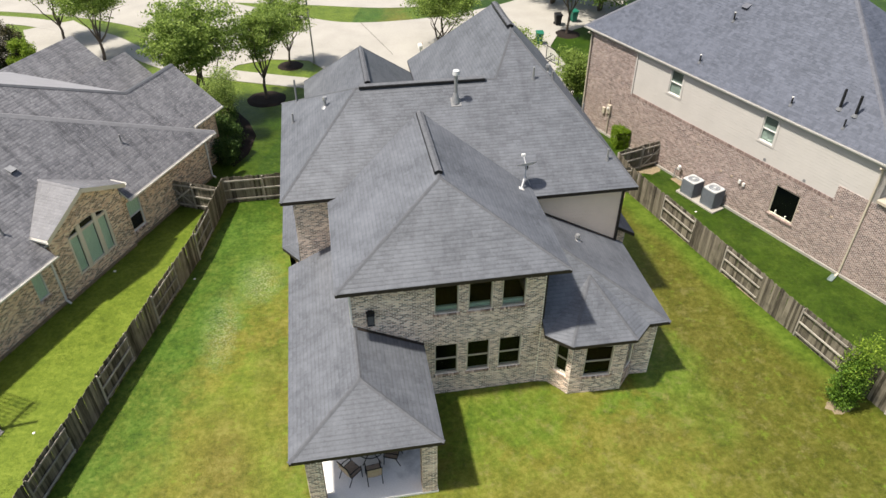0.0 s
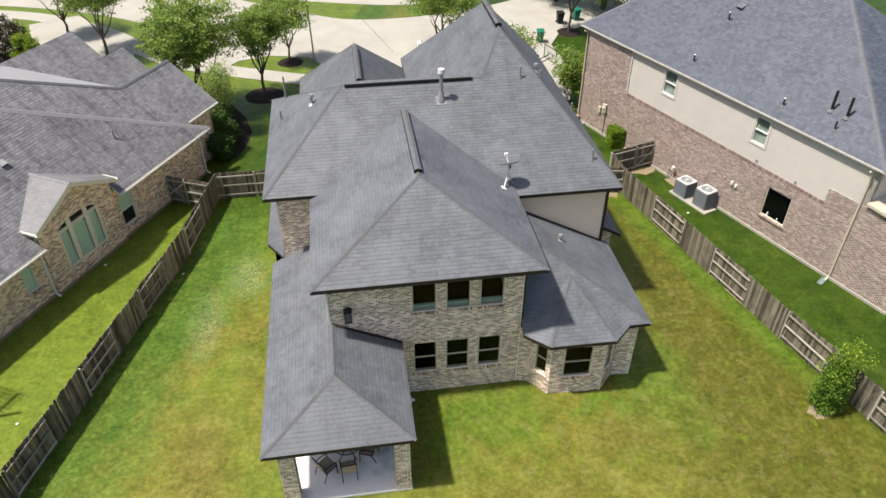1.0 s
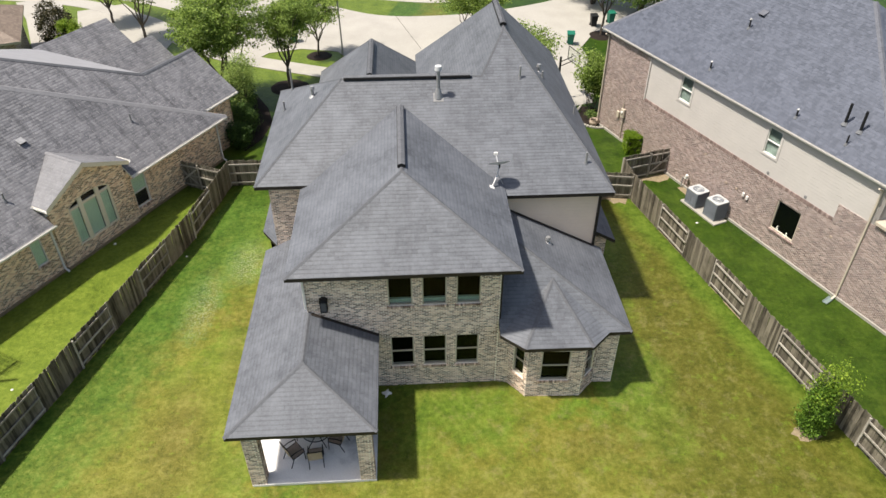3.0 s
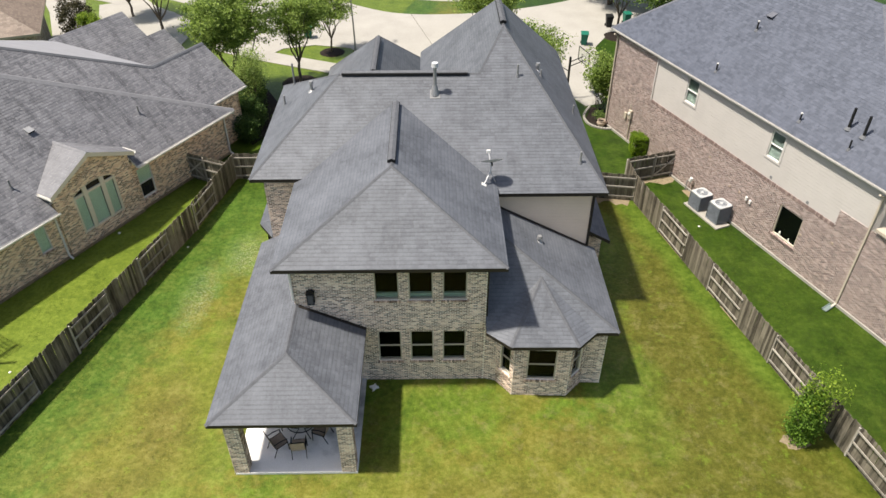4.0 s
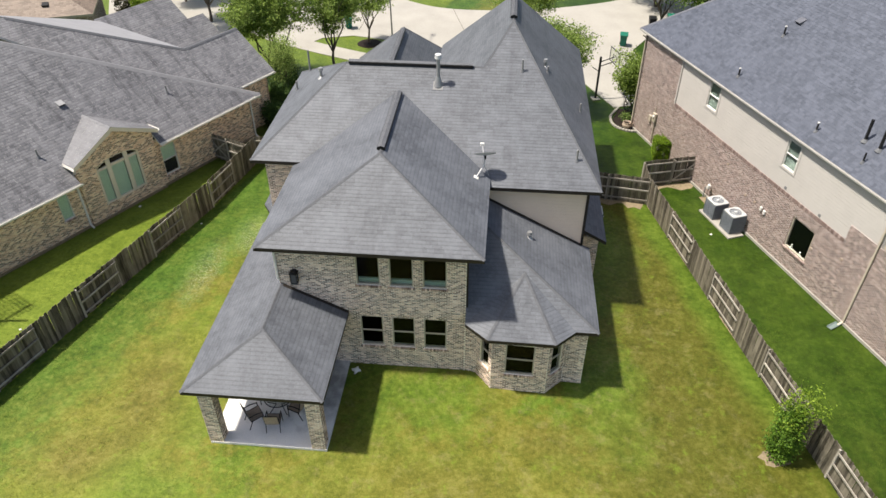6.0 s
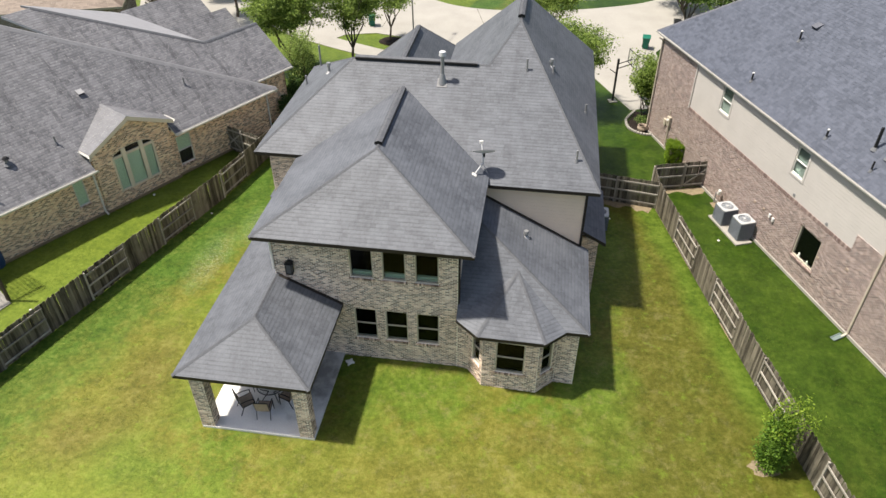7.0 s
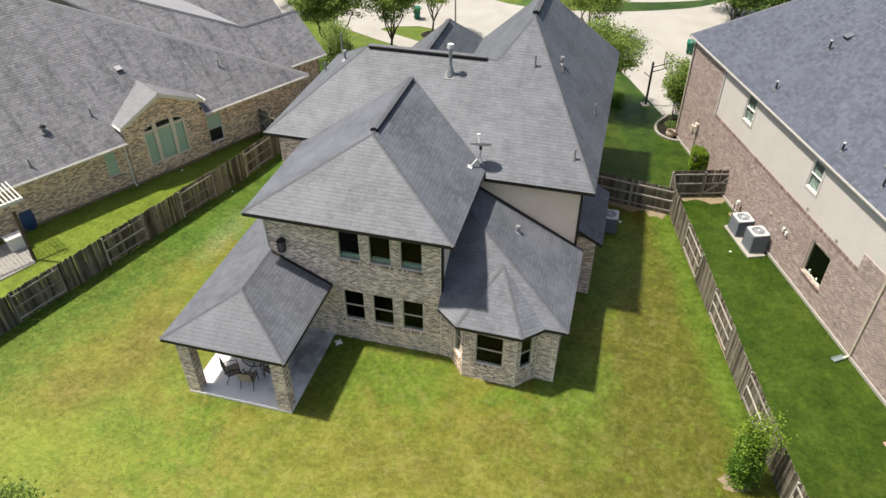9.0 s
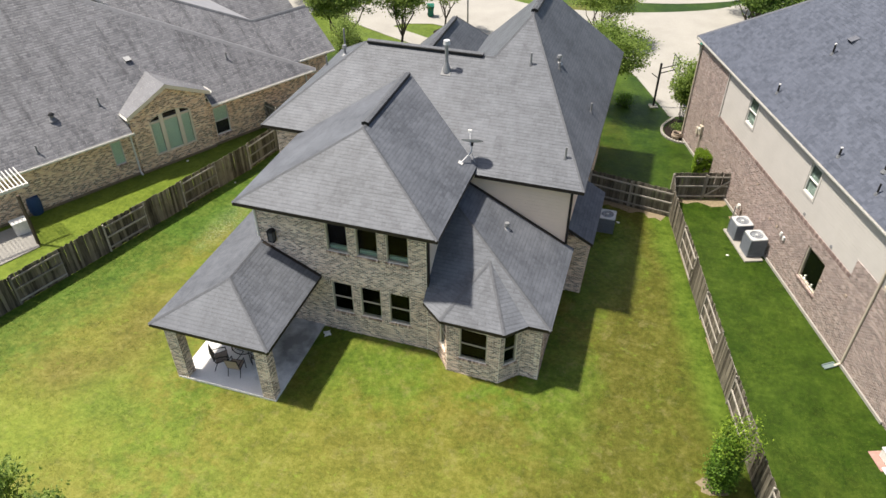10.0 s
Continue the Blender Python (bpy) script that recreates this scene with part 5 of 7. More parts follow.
def box_vent(p, nrm, parent, up, size=0.38, material=None):
    """A slant-backed roof vent: hood over a dark mouth."""
    p, nrm = Vector(p), Vector(nrm).normalized()
    upv = (Vector((0, 0, 1)) - nrm * nrm.z).normalized()
    side = upv.cross(nrm)
    bm = bmesh.new()
    m = Matrix((side, upv, nrm)).transposed().to_4x4()
    m.translation = p
    h = size / 2
    pts = [(-h, -h, 0.02), (h, -h, 0.02), (h, h, 0.0), (-h, h, 0.0), (-h, -h, 0.17), (h, -h, 0.17), (h, h, 0.03), (-h, h, 0.03)]
    vs = [bm.verts.new(m @ Vector(q)) for q in pts]
    for f in ((0, 1, 5, 4), (1, 2, 6, 5), (2, 3, 7, 6), (3, 0, 4, 7), (4, 5, 6, 7), (3, 2, 1, 0)):
        bm.faces.new([vs[i] for i in f])
    v = part("roof_vent", bm, material or M_METAL, parent, "metal slant-back roof vent")
    part("vent_mouth", box((0, -h - 0.004, 0.09), (size * 0.8, 0.01, 0.10), 0, m), M_BLACK, v)
    return v


for s, d in ((7.87, -1.50), (-0.85, -1.22), (-5.15, 0.0)):
    q = lp(s, d)
    pipe(on(l_main, q.x, q.y), 0.48, 0.05, left_house, M_PIPE)
for s, d in ((2.05, -2.95),):
    q = lp(s, d)
    box_vent(on(l_main, q.x, q.y), normal_of(l_main[0]), left_house, LU)
q = lp(-3.55, -1.22)
turb = pipe(on(l_main, q.x, q.y), 0.3, 0.11, left_house, M_PIPE, name="flue_pipe")
part("flue_cap", rod(on(l_main, q.x, q.y) + Vector((0, 0, 0.3)), on(l_main, q.x, q.y) + Vector((0, 0, 0.42)), 0.19, 0.1, 12), M_BLACK, turb)

# ---- right neighbour ----
RU, RN_, RO = Vector((0.371, -0.928, 0)).normalized(), Vector((-0.928, -0.371, 0)).normalized(), Vector((16.15, 16.53, 0))
rp = lambda s, d, z=0.0: RO + RU * s + RN_ * d + Vector((0, 0, z))
rxy = lambda s, d: tuple(rp(s, d))[:2]
R_M = Matrix(((RU.x, -RN_.x, 0), (RU.y, -RN_.y, 0), (0, 0, 1))).to_4x4()
R_M.translation = RO
right_house = tagged(empty("house"), "two-storey red brick house with cream siding and blue-grey shingle roof", "house")
SR, KR = 0.85, 6.0
RE, RQ = 13.5, 1.355                            # rear corner of the eaves; plan slant of the rear hip
r_main = [[rp(-8.85, 0.14, 6.88), rp(RE, 0.14, 6.88), rp(RE - RQ * KR, 0.14 - KR, 6.88 + SR * KR), rp(-8.85 + KR, 0.14 - KR, 6.88 + SR * KR)]]
r_back = [[rp(RE, 0.14, 6.88), rp(RE, 0.14 - 2 * KR, 6.88), rp(RE - RQ * KR, 0.14 - KR, 6.88 + SR * KR)]]
r_front = [[rp(-8.85, 0.14, 6.88), rp(-8.85 + KR, 0.14 - KR, 6.88 + SR * KR), rp(-8.85, 0.14 - 2 * KR, 6.88)]]
r_far = [[rp(-8.85, 0.14 - 2 * KR, 6.88), rp(-8.85 + KR, 0.14 - KR, 6.88 + SR * KR), rp(RE - RQ * KR, 0.14 - KR, 6.88 + SR * KR), rp(RE, 0.14 - 2 * KR, 6.88)]]
r_deck = roof_deck([r_main[0], r_back[0], r_front[0], r_far[0]], right_house, 0.14, M_GUTTER, "main_roof")
r_deck["label"] = "blue-grey shingle roof with pale fascia"
for pl in (r_main, r_back, r_front):
    shingle_plane(pl, M_SHINGLE_R, r_deck, RND, tabs=0.6)
caps(rp(RE, 0.14, 6.88), rp(RE - RQ * KR, 0.14 - KR, 6.88 + SR * KR), r_deck, normal_of(r_main[0]), normal_of(r_back[0]), 0.15, M_CAP_BLUE)
caps(rp(-8.85, 0.14, 6.88), rp(-8.85 + KR, 0.14 - KR, 6.88 + SR * KR), r_deck, normal_of(r_main[0]), normal_of(r_front[0]), 0.15, M_CAP_BLUE)
S0, S1, SE, SU = -3.7, 11.15, 17.0, 13.2      # SU: end of the upper storey
dk = (7.90, 9.50, 1.22, 3.05)
wall("brick_side_wall", rxy(-8.2, 0), rxy(SE, 0), 0, 3.80, M_BRICK_R, right_house, [(dk[0] + 8.2, dk[1] + 8.2, dk[2], dk[3])])
window(rxy(-8.2, 0), rxy(SE, 0), dk[0] + 8.2, dk[1] + 8.2, dk[2], dk[3], right_house, M_TAN, M_GLASS, rail=False, sill=M_SILL_R, fw=0.07, label="large dark window with tan frame")
wall("brick_upper_wall", rxy(-8.2, 0), rxy(S0, 0), 3.8, 6.78, M_BRICK_R, right_house)
wins = [(-0.84, 0.12, 5.10, 6.60), (6.04, 6.94, 5.0, 6.50)]
wall("siding_wall", rxy(S0, -0.03), rxy(S1, -0.03), 3.8, 6.78, M_SIDING_R, right_house, [(a - S0, c - S0, z0, z1) for a, c, z0, z1 in wins], label="cream lap siding")
for a, c, z0, z1 in wins:
    window(rxy(S0, -0.03), rxy(S1, -0.03), a - S0, c - S0, z0, z1, right_house, M_WHITE, M_GLASS, blind=M_BLIND_W, blind_to=0.0, trim=M_SIDING_R, inset=0.05, label="white sash window with pale blind")
wall("brick_step_wall", rxy(S1, 0), rxy(SE, 0), 3.8, 4.72, M_BRICK_R, right_house)
wall("siding_wall", rxy(S1, -0.03), rxy(SU, -0.03), 4.72, 6.78, M_SIDING_R, right_house, label="cream lap siding")
part("trim_board", box(((S0 - 0.05), -0.01, 5.35), (0.09, 0.05, 3.1), 0, R_M), M_SIDING_R, right_house)
ROWLOCK = None
for i in range(int((S1 - S0) / 0.078)):
    if ROWLOCK is None:
        ob = part("rowlock_brick", box((0, 0, 0), (0.066, 0.09, 0.20), 0.006), M_SILL_R, right_house)
        ROWLOCK = ob.data
    else:
        ob = mesh_ob("rowlock_brick", ROWLOCK, None, right_house)
    ob.matrix_basis = R_M @ Matrix.Translation((S0 + 0.039 + i * 0.078, 0.035, 3.79))
wall("front_wall", rxy(-8.2, -11), rxy(-8.2, 0), 0, 6.72, M_BRICK_R, right_house)
wall("back_wall", rxy(SE, 0), rxy(SE, -11), 0, 4.72, M_BRICK_R, right_house)
wall("upper_back_wall", rxy(SU, -0.03), rxy(SU, -11), 4.72, 6.72, M_SIDING_R, right_house)
r_low = [[rp(SU, 0.14, 5.02), rp(SE + 0.3, 0.14, 4.82), rp(SE + 0.3, -11.2, 4.82), rp(SU, -11.2, 5.02)]]
roof_deck(r_low, right_house, 0.14, M_TAN, "low_rear_roof")["label"] = "low roof over the rear ground floor"
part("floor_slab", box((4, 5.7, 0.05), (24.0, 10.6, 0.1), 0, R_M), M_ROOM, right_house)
part("foundation_ledge", box((4.0, -0.045, 0.07), (24.3, 0.08, 0.16), 0.01, R_M), M_SLAB2, right_house, "pale concrete footing along the wall")
gutter(rp(-8.85, 0.15, 6.85), rp(RE, 0.15, 6.85), right_house, M_GUTTER, RN_, 0.08)
downspout(rp(12.87, 0.0), 6.75, right_house, M_TAN, RN_)
downspout(rp(-8.1, 0.0), 6.75, right_house, M_TAN, RN_)
for s, z, r0 in ((6.77, 4.06, 0.09), (9.32, 4.03, 0.09)):
    part("wall_vent", rod(rp(s, -0.04, z), rp(s, 0.0, z), r0, r0 * 0.9, 14), M_PIPE, right_house, "round grey wall vent")
for s, z in ((5.72, 2.08), (6.02, 2.02)):
    part("utility_box", box((s, -0.05, z), (0.15, 0.10, 0.22), 0.015, R_M), M_WHITE, right_house, "small white outlet box")
for s, z in ((4.3, 2.05), (5.1, 2.1), (9.6, 2.2), (2.3, 2.9), (11.4, 2.9)):
    part("weep_vent", box((s, -0.015, z), (0.16, 0.04, 0.12), 0.005, R_M), M_SLING, right_house)
for s, d, h in ((0.61, -0.51, 0.47), (7.01, -0.43, 0.45), (0.49, -2.86, 0.52)):
    q = rp(s, d)
    tip = on(r_main, q.x, q.y)
    part("pipe_rim", rod(tip + Vector((0, 0, h - 0.02)), tip + Vector((0, 0, h + 0.03)), 0.056, 0.056), M_WHITE, pipe(tip, h, 0.05, right_house, M_BLACK))
for s, d, h, r0 in ((9.23, -1.08, 1.07, 0.075), (10.11, -1.07, 1.06, 0.075), (10.08, -0.43, 0.5, 0.045)):
    q = rp(s, d)
    pipe(on(r_main, q.x, q.y), h, r0, right_house, M_BLACK, name="flue_pipe")
q = rp(0.53, -3.72)
box_vent(on(r_main, q.x, q.y), normal_of(r_main[0]), right_house, RU, 0.42, M_CAP_BLUE)

for s, w, h in ((8.28, 0.16, 0.24), (8.92, 0.13, 0.20)):
    ornament = tagged(empty("ornament", R_M @ Matrix.Translation((s, 0.17, 1.22))), "small white ornament on the window sill", "ornament")
    part("body", rod((0, 0, 0), (0, 0, h * 0.65), w * 0.5, w * 0.3, 12), M_WHITE, ornament)
    part("top", rod((0, 0, h * 0.65), (0, 0, h), w * 0.22, w * 0.32, 12), M_WHITE, ornament)

# ---- fences ----
def board_mesh():
    bm = bmesh.new()
    pts = [(-0.0712, 0), (0.0712, 0), (0.0712, 1.77), (0.045, 1.80), (-0.045, 1.80), (-0.0712, 1.77)]
    a = [bm.verts.new((x, -0.009, z)) for x, z in pts]
    b = [bm.verts.new((x, 0.009, z)) for x, z in pts]
    bm.faces.new(a)
    bm.faces.new(b[::-1])
    for i in range(6):
        bm.faces.new((a[i], b[i], b[(i + 1) % 6], a[(i + 1) % 6]))
    bmesh.ops.recalc_face_normals(bm, faces=bm.faces[:])
    me = bpy.data.meshes.new("fence_board")
    bm.to_mesh(me)
    bm.free()
    me.materials.append(M_FENCE)
    return me


BOARD = board_mesh()


def fence(p, q, label, first_back=False, span=2.4, lead=0.0, rnd=random.Random(3), turn=0):
    """A board fence in spans that show boards and rails by turns; boards lie right of p-q or, in back spans, left. lead: a first short span; turn: 1 begins with a back span."""
    p, q = Vector((*p, 0)), Vector((*q, 0))
    d = (q - p)
    length = d.length
    d.normalize()
    nrm = Vector((d.y, -d.x, 0))
    ang = math.degrees(math.atan2(d.y, d.x))
    f = tagged(empty("fence"), label, "fence")
    marks = [0.0] + ([lead] if lead else [])
    while marks[-1] + span < length - 0.4:
        marks.append(marks[-1] + span)
    marks.append(length)
    for i, (a0, a1) in enumerate(zip(marks, marks[1:])):
        k0 = i - (1 if lead else 0) + turn
        back = first_back or (k0 % 2 == 1 and k0 >= 0)
        side = -1 if back else 1
        sp = a1 - a0
        a = p + d * a0
        m = Matrix.Translation(a) @ pose(0, 0, 0, 0, 0, ang + rnd.uniform(-0.3, 0.3))
        part("post", box((0, side * 0.03, 0.88), (0.09, 0.09, 1.74), 0.008, m), M_RAIL, f)
        for z in (0.26, 0.93, 1.56):
            part("rail", box((sp / 2, side * 0.055, z + rnd.uniform(-0.02, 0.02)), (sp - 0.02, 0.045, 0.095), 0.006, m @ pose(0, 0, 0, 0, rnd.uniform(-0.5, 0.5), 0)), M_RAIL, f)
        k = max(1, round(sp / 0.141))
        for j in range(k):
            ob = mesh_ob("board", BOARD, None, f)
            ob.matrix_basis = Matrix.Translation(a + d * ((j + 0.5) * sp / k) + nrm * side * (0.012 + rnd.random() * 0.010) + Vector((0, 0, rnd.uniform(-0.035, 0.03)))) @ pose(0, 0, 0, rnd.uniform(-0.8, 0.8), rnd.uniform(-0.7, 0.7), ang + rnd.uniform(-1.5, 1.5))
    part("post", box((0, 0, 0.88), (0.09, 0.09, 1.74), 0.008, Matrix.Translation(q) @ pose(0, 0, 0, 0, 0, ang)), M_RAIL, f)
    return f


fence((-19.45, -10.45), (-12.83, 11.61), "weathered grey wooden board fence along the lawn", span=2.56)
fence((-12.83, 11.61), (-11.75, 17.05), "weathered grey wooden board fence along the side yard", span=2.6, turn=1)
fence((-11.75, 17.05), (-7.1, 17.1), "weathered wooden board fence closing the side yard", True, 2.33)
gate_l = fence((-14.9, 17.35), (-12.0, 16.1), "weathered grey wooden gate against the brick wall", True, 1.55)
lm = Matrix.Translation((-14.9, 17.35, 0)) @ pose(0, 0, 0, 0, 0, -23.3)
for a in (40, -40):
    part("brace", box((0, 0, 0), (1.75, 0.035, 0.10), 0.006, lm @ Matrix.Translation((0.82, -0.10 if a > 0 else -0.14, 0.92)) @ pose(0, 0, 0, 0, a, 0)), M_RAIL, gate_l)
fence((12.87, 14.2), (17.75, -6.4), "weathered grey wooden board fence between the gardens", span=2.62, lead=0.71)
fence((8.1, 15.0), (12.87, 14.2), "weathered wooden board fence beside the house", True, 2.4)
fence((12.87, 14.2), (12.75, 16.15), "short weathered wooden fence at the corner", True, 2.0)
g_f = fence((12.75, 16.15), (16.35, 17.2), "weathered wooden fence with a braced gate by the brick wall", True, 1.9)


def dirt_strip(p, q, width, seed):
    """Bare soil along a fence foot, with a ragged edge."""
    rnd = random.Random(seed)
    p, q = Vector((*p, 0)), Vector((*q, 0))
    d = (q - p).normalized()
    nrm = Vector((d.y, -d.x, 0))
    n = int((q - p).length / 0.35)
    one = [p + d * (i * 0.35) + nrm * width * rnd.uniform(0.25, 1.0) for i in range(n + 1)]
    pts = [(p - nrm * 0.08)[:2], *[v[:2] for v in one], (q - nrm * 0.08)[:2]]
    sheet("soil_strip", [tuple(v) for v in pts], 0.007, M_DIRT, "bare pale soil along the foot of the fence", "soil")


dirt_strip((8.4, 14.9), (12.7, 14.15), 0.7, 1)
dirt_strip((12.8, 14.0), (14.9, 5.2), -0.35, 2)
dirt_strip((15.0, 4.6), (17.0, -3.4), -0.30, 3)
dirt_strip((13.0, 16.1), (16.2, 17.0), 0.8, 4)
dirt_strip((16.5, 15.4), (17.6, 12.6), 0.5, 5)
brace_m = Matrix.Translation((13.0, 16.22, 0)) @ pose(0, 0, 0, 0, 0, 16.3)
part("brace", box((2.55, -0.09, 0.9), (2.0, 0.035, 0.10), 0.006, brace_m @ Matrix.Translation((2.55, 0, 0.9)) @ pose(0, 0, 0, 0, -38, 0) @ Matrix.Translation((-2.55, 0, -0.9))), M_RAIL, g_f)
part("gate_upright", box((1.72, -0.075, 0.9), (0.10, 0.04, 1.6), 0.006, brace_m), M_RAIL, g_f)


# ---- roof fittings ----
for x, y, h in ((7.42, 6.10, 0.55), (4.82, 10.14, 0.58)):
    pipe(on(rear_plane, x, y), h, 0.05, house, M_METAL)
for x, y, h in ((7.87, 10.95, 0.48), (6.08, 11.02, 0.36)):
    pipe(on(east_plane, x, y), h, 0.05, house, M_PIPE)
pipe(on(west_plane, -6.82, 11.9), 0.50, 0.05, house, M_PIPE)
pipe(on(west_plane, -6.63, 14.0), 1.2, 0.05, house, M_PIPE)


def cap_vent(p, parent, h=0.28, r0=0.10):
    """A round gas vent with a rain cap on a flashing cone."""
    p = Vector(p)
    v = part("gas_vent", rod(p - Vector((0, 0, 0.1)), p + Vector((0, 0, h)), r0 * 0.7), M_METAL, parent, "short metal gas vent")
    part("rain_cap", rod(p + Vector((0, 0, h - 0.03)), p + Vector((0, 0, h + 0.10)), r0 * 1.25, r0 * 1.0, 14), M_METAL, v)
    part("flashing", rod(p - Vector((0, 0, 0.06)), p + Vector((0, 0, 0.07)), r0 * 2.0, r0 * 0.8, 14), M_METAL, v)


cap_vent(on(west_plane, -5.17, 10.85), house, 0.42)
cap_vent(on(east_plane, 5.97, 11.5), house, 0.30)
cap_vent(on(low_east, 5.47, 3.62), house, 0.22)

fl = on(rear_plane, 0.88, 9.32)
flue = part("flue", rod(fl - Vector((0, 0, 0.2)), fl + Vector((0, 0, 1.36)), 0.085, 0.085, 14), M_METAL, house, "tall galvanised flue with cap")
part("flue_flashing", rod(fl - Vector((0, 0, 0.05)), fl + Vector((0, 0, 0.42)), 0.22, 0.10, 14), M_METAL, flue)
part("flue_cap", rod(fl + Vector((0, 0, 1.33)), fl + Vector((0, 0, 1.52)), 0.17, 0.15, 14), M_DISH, flue)
part("base_plate", box((fl.x, fl.y - 0.05, fl.z + 0.02), (0.48, 0.50, 0.02), 0, Matrix.Translation(fl) @ pose(0, 0, 0, math.degrees(math.atan(MS)), 0, 0) @ Matrix.Translation(-fl)), M_PIPE, flue)


def satellite_dish(foot):
    """An oval dish on a bent mast with a feed arm."""
    foot = Vector(foot)
    ob = tagged(empty("satellite_dish", Matrix.Translation(foot)), "pale grey satellite dish on a bent mast", "satellite dish")
    part("foot_plate", box((0, 0, 0.03), (0.22, 0.22, 0.03), 0.005, pose(0, 0, 0, 0, 27, 0)), M_WHITE, ob)
    bm = rod((0, 0, 0), (0.32, 0.62, 0.28), 0.032)
    add_cyl(bm, (0.32, 0.62, 0.28), (0.36, 0.66, 0.72), 0.032)
    part("mast", bm, M_DISH, ob)
    part("brace", rod((0.55, 0.45, -0.12), (0.33, 0.62, 0.3), 0.016), M_METAL, ob)
    part("bracket", box((0.36, 0.60, 0.72), (0.10, 0.14, 0.18), 0.01), M_BLACK, ob)
    bm = bmesh.new()
    rings, seg = 6, 28
    ax = Vector((-0.10, 0.60, 0.80)).normalized()
    m = Matrix.Translation((0.36, 0.55, 0.84)) @ ax.to_track_quat("Z", "Y").to_matrix().to_4x4()
    prev = None
    for side in (0, 1):
        c = bm.verts.new(m @ Vector((0, 0, -0.012 * side)))
        prev = None
        for i in range(1, rings + 1):
            rr = i / rings
            ring = [bm.verts.new(m @ Vector((0.50 * rr * math.cos(2 * math.pi * k / seg), 0.34 * rr * math.sin(2 * math.pi * k / seg), 0.075 * rr * rr - 0.012 * side))) for k in range(seg)]
            for k in range(seg):
                if prev is None:
                    bm.faces.new((c, ring[k], ring[(k + 1) % seg]))
                else:
                    bm.faces.new((prev[k], ring[k], ring[(k + 1) % seg], prev[(k + 1) % seg]))
            prev = ring
        rim = prev if side == 0 else rim
    bmesh.ops.recalc_face_normals(bm, faces=bm.faces[:])
    for f in bm.faces:
        f.smooth = True
    part("reflector", bm, M_DISH, ob)
    bm = rod((0.32, 0.42, 0.72), (0.22, 0.72, 1.22), 0.02)
    part("feed_arm", bm, M_DISH, ob)
    part("feed_head", box((0.21, 0.74, 1.27), (0.17, 0.10, 0.13), 0.02), M_WHITE, ob)
    return ob


satellite_dish((2.97, 4.66, roof_z(wing_right, 2.97, 4.66)))


def wall_lantern(p):
    """A tall dark box lantern on a back plate: frame bars, seeded glass, stepped roof and foot."""
    ob = tagged(empty("wall_lantern", Matrix.Translation(p)), "dark box lantern with grey glass on the brick wall", "lantern")
    part("back_plate", box((0, -0.02, 0.02), (0.20, 0.03, 0.60), 0.006), M_BLACK, ob)
    for x in (-0.125, 0.125):
        for y in (-0.285, -0.055):
            part("frame_bar", box((x, y, 0.0), (0.03, 0.03, 0.50), 0.004), M_BLACK, ob)
    part("foot", box((0, -0.17, -0.265), (0.29, 0.27, 0.04), 0.008), M_BLACK, ob)
    bm = box((0, -0.17, 0.265), (0.33, 0.31, 0.04), 0.008)
    add_box(bm, (0, -0.17, 0.305), (0.22, 0.21, 0.05), None, 0.012)
    part("roof", bm, M_BLACK, ob)
    part("lens", box((0, -0.17, 0.0), (0.235, 0.215, 0.48), 0.004), M_LANTERN_GLASS, ob, "grey lantern glass")
    return ob


M_LANTERN_GLASS = plain("grey_lantern_glass", (0.085, 0.09, 0.095), 0.12, spec=0.5)
wall_lantern((-4.21, -0.012, 5.05))

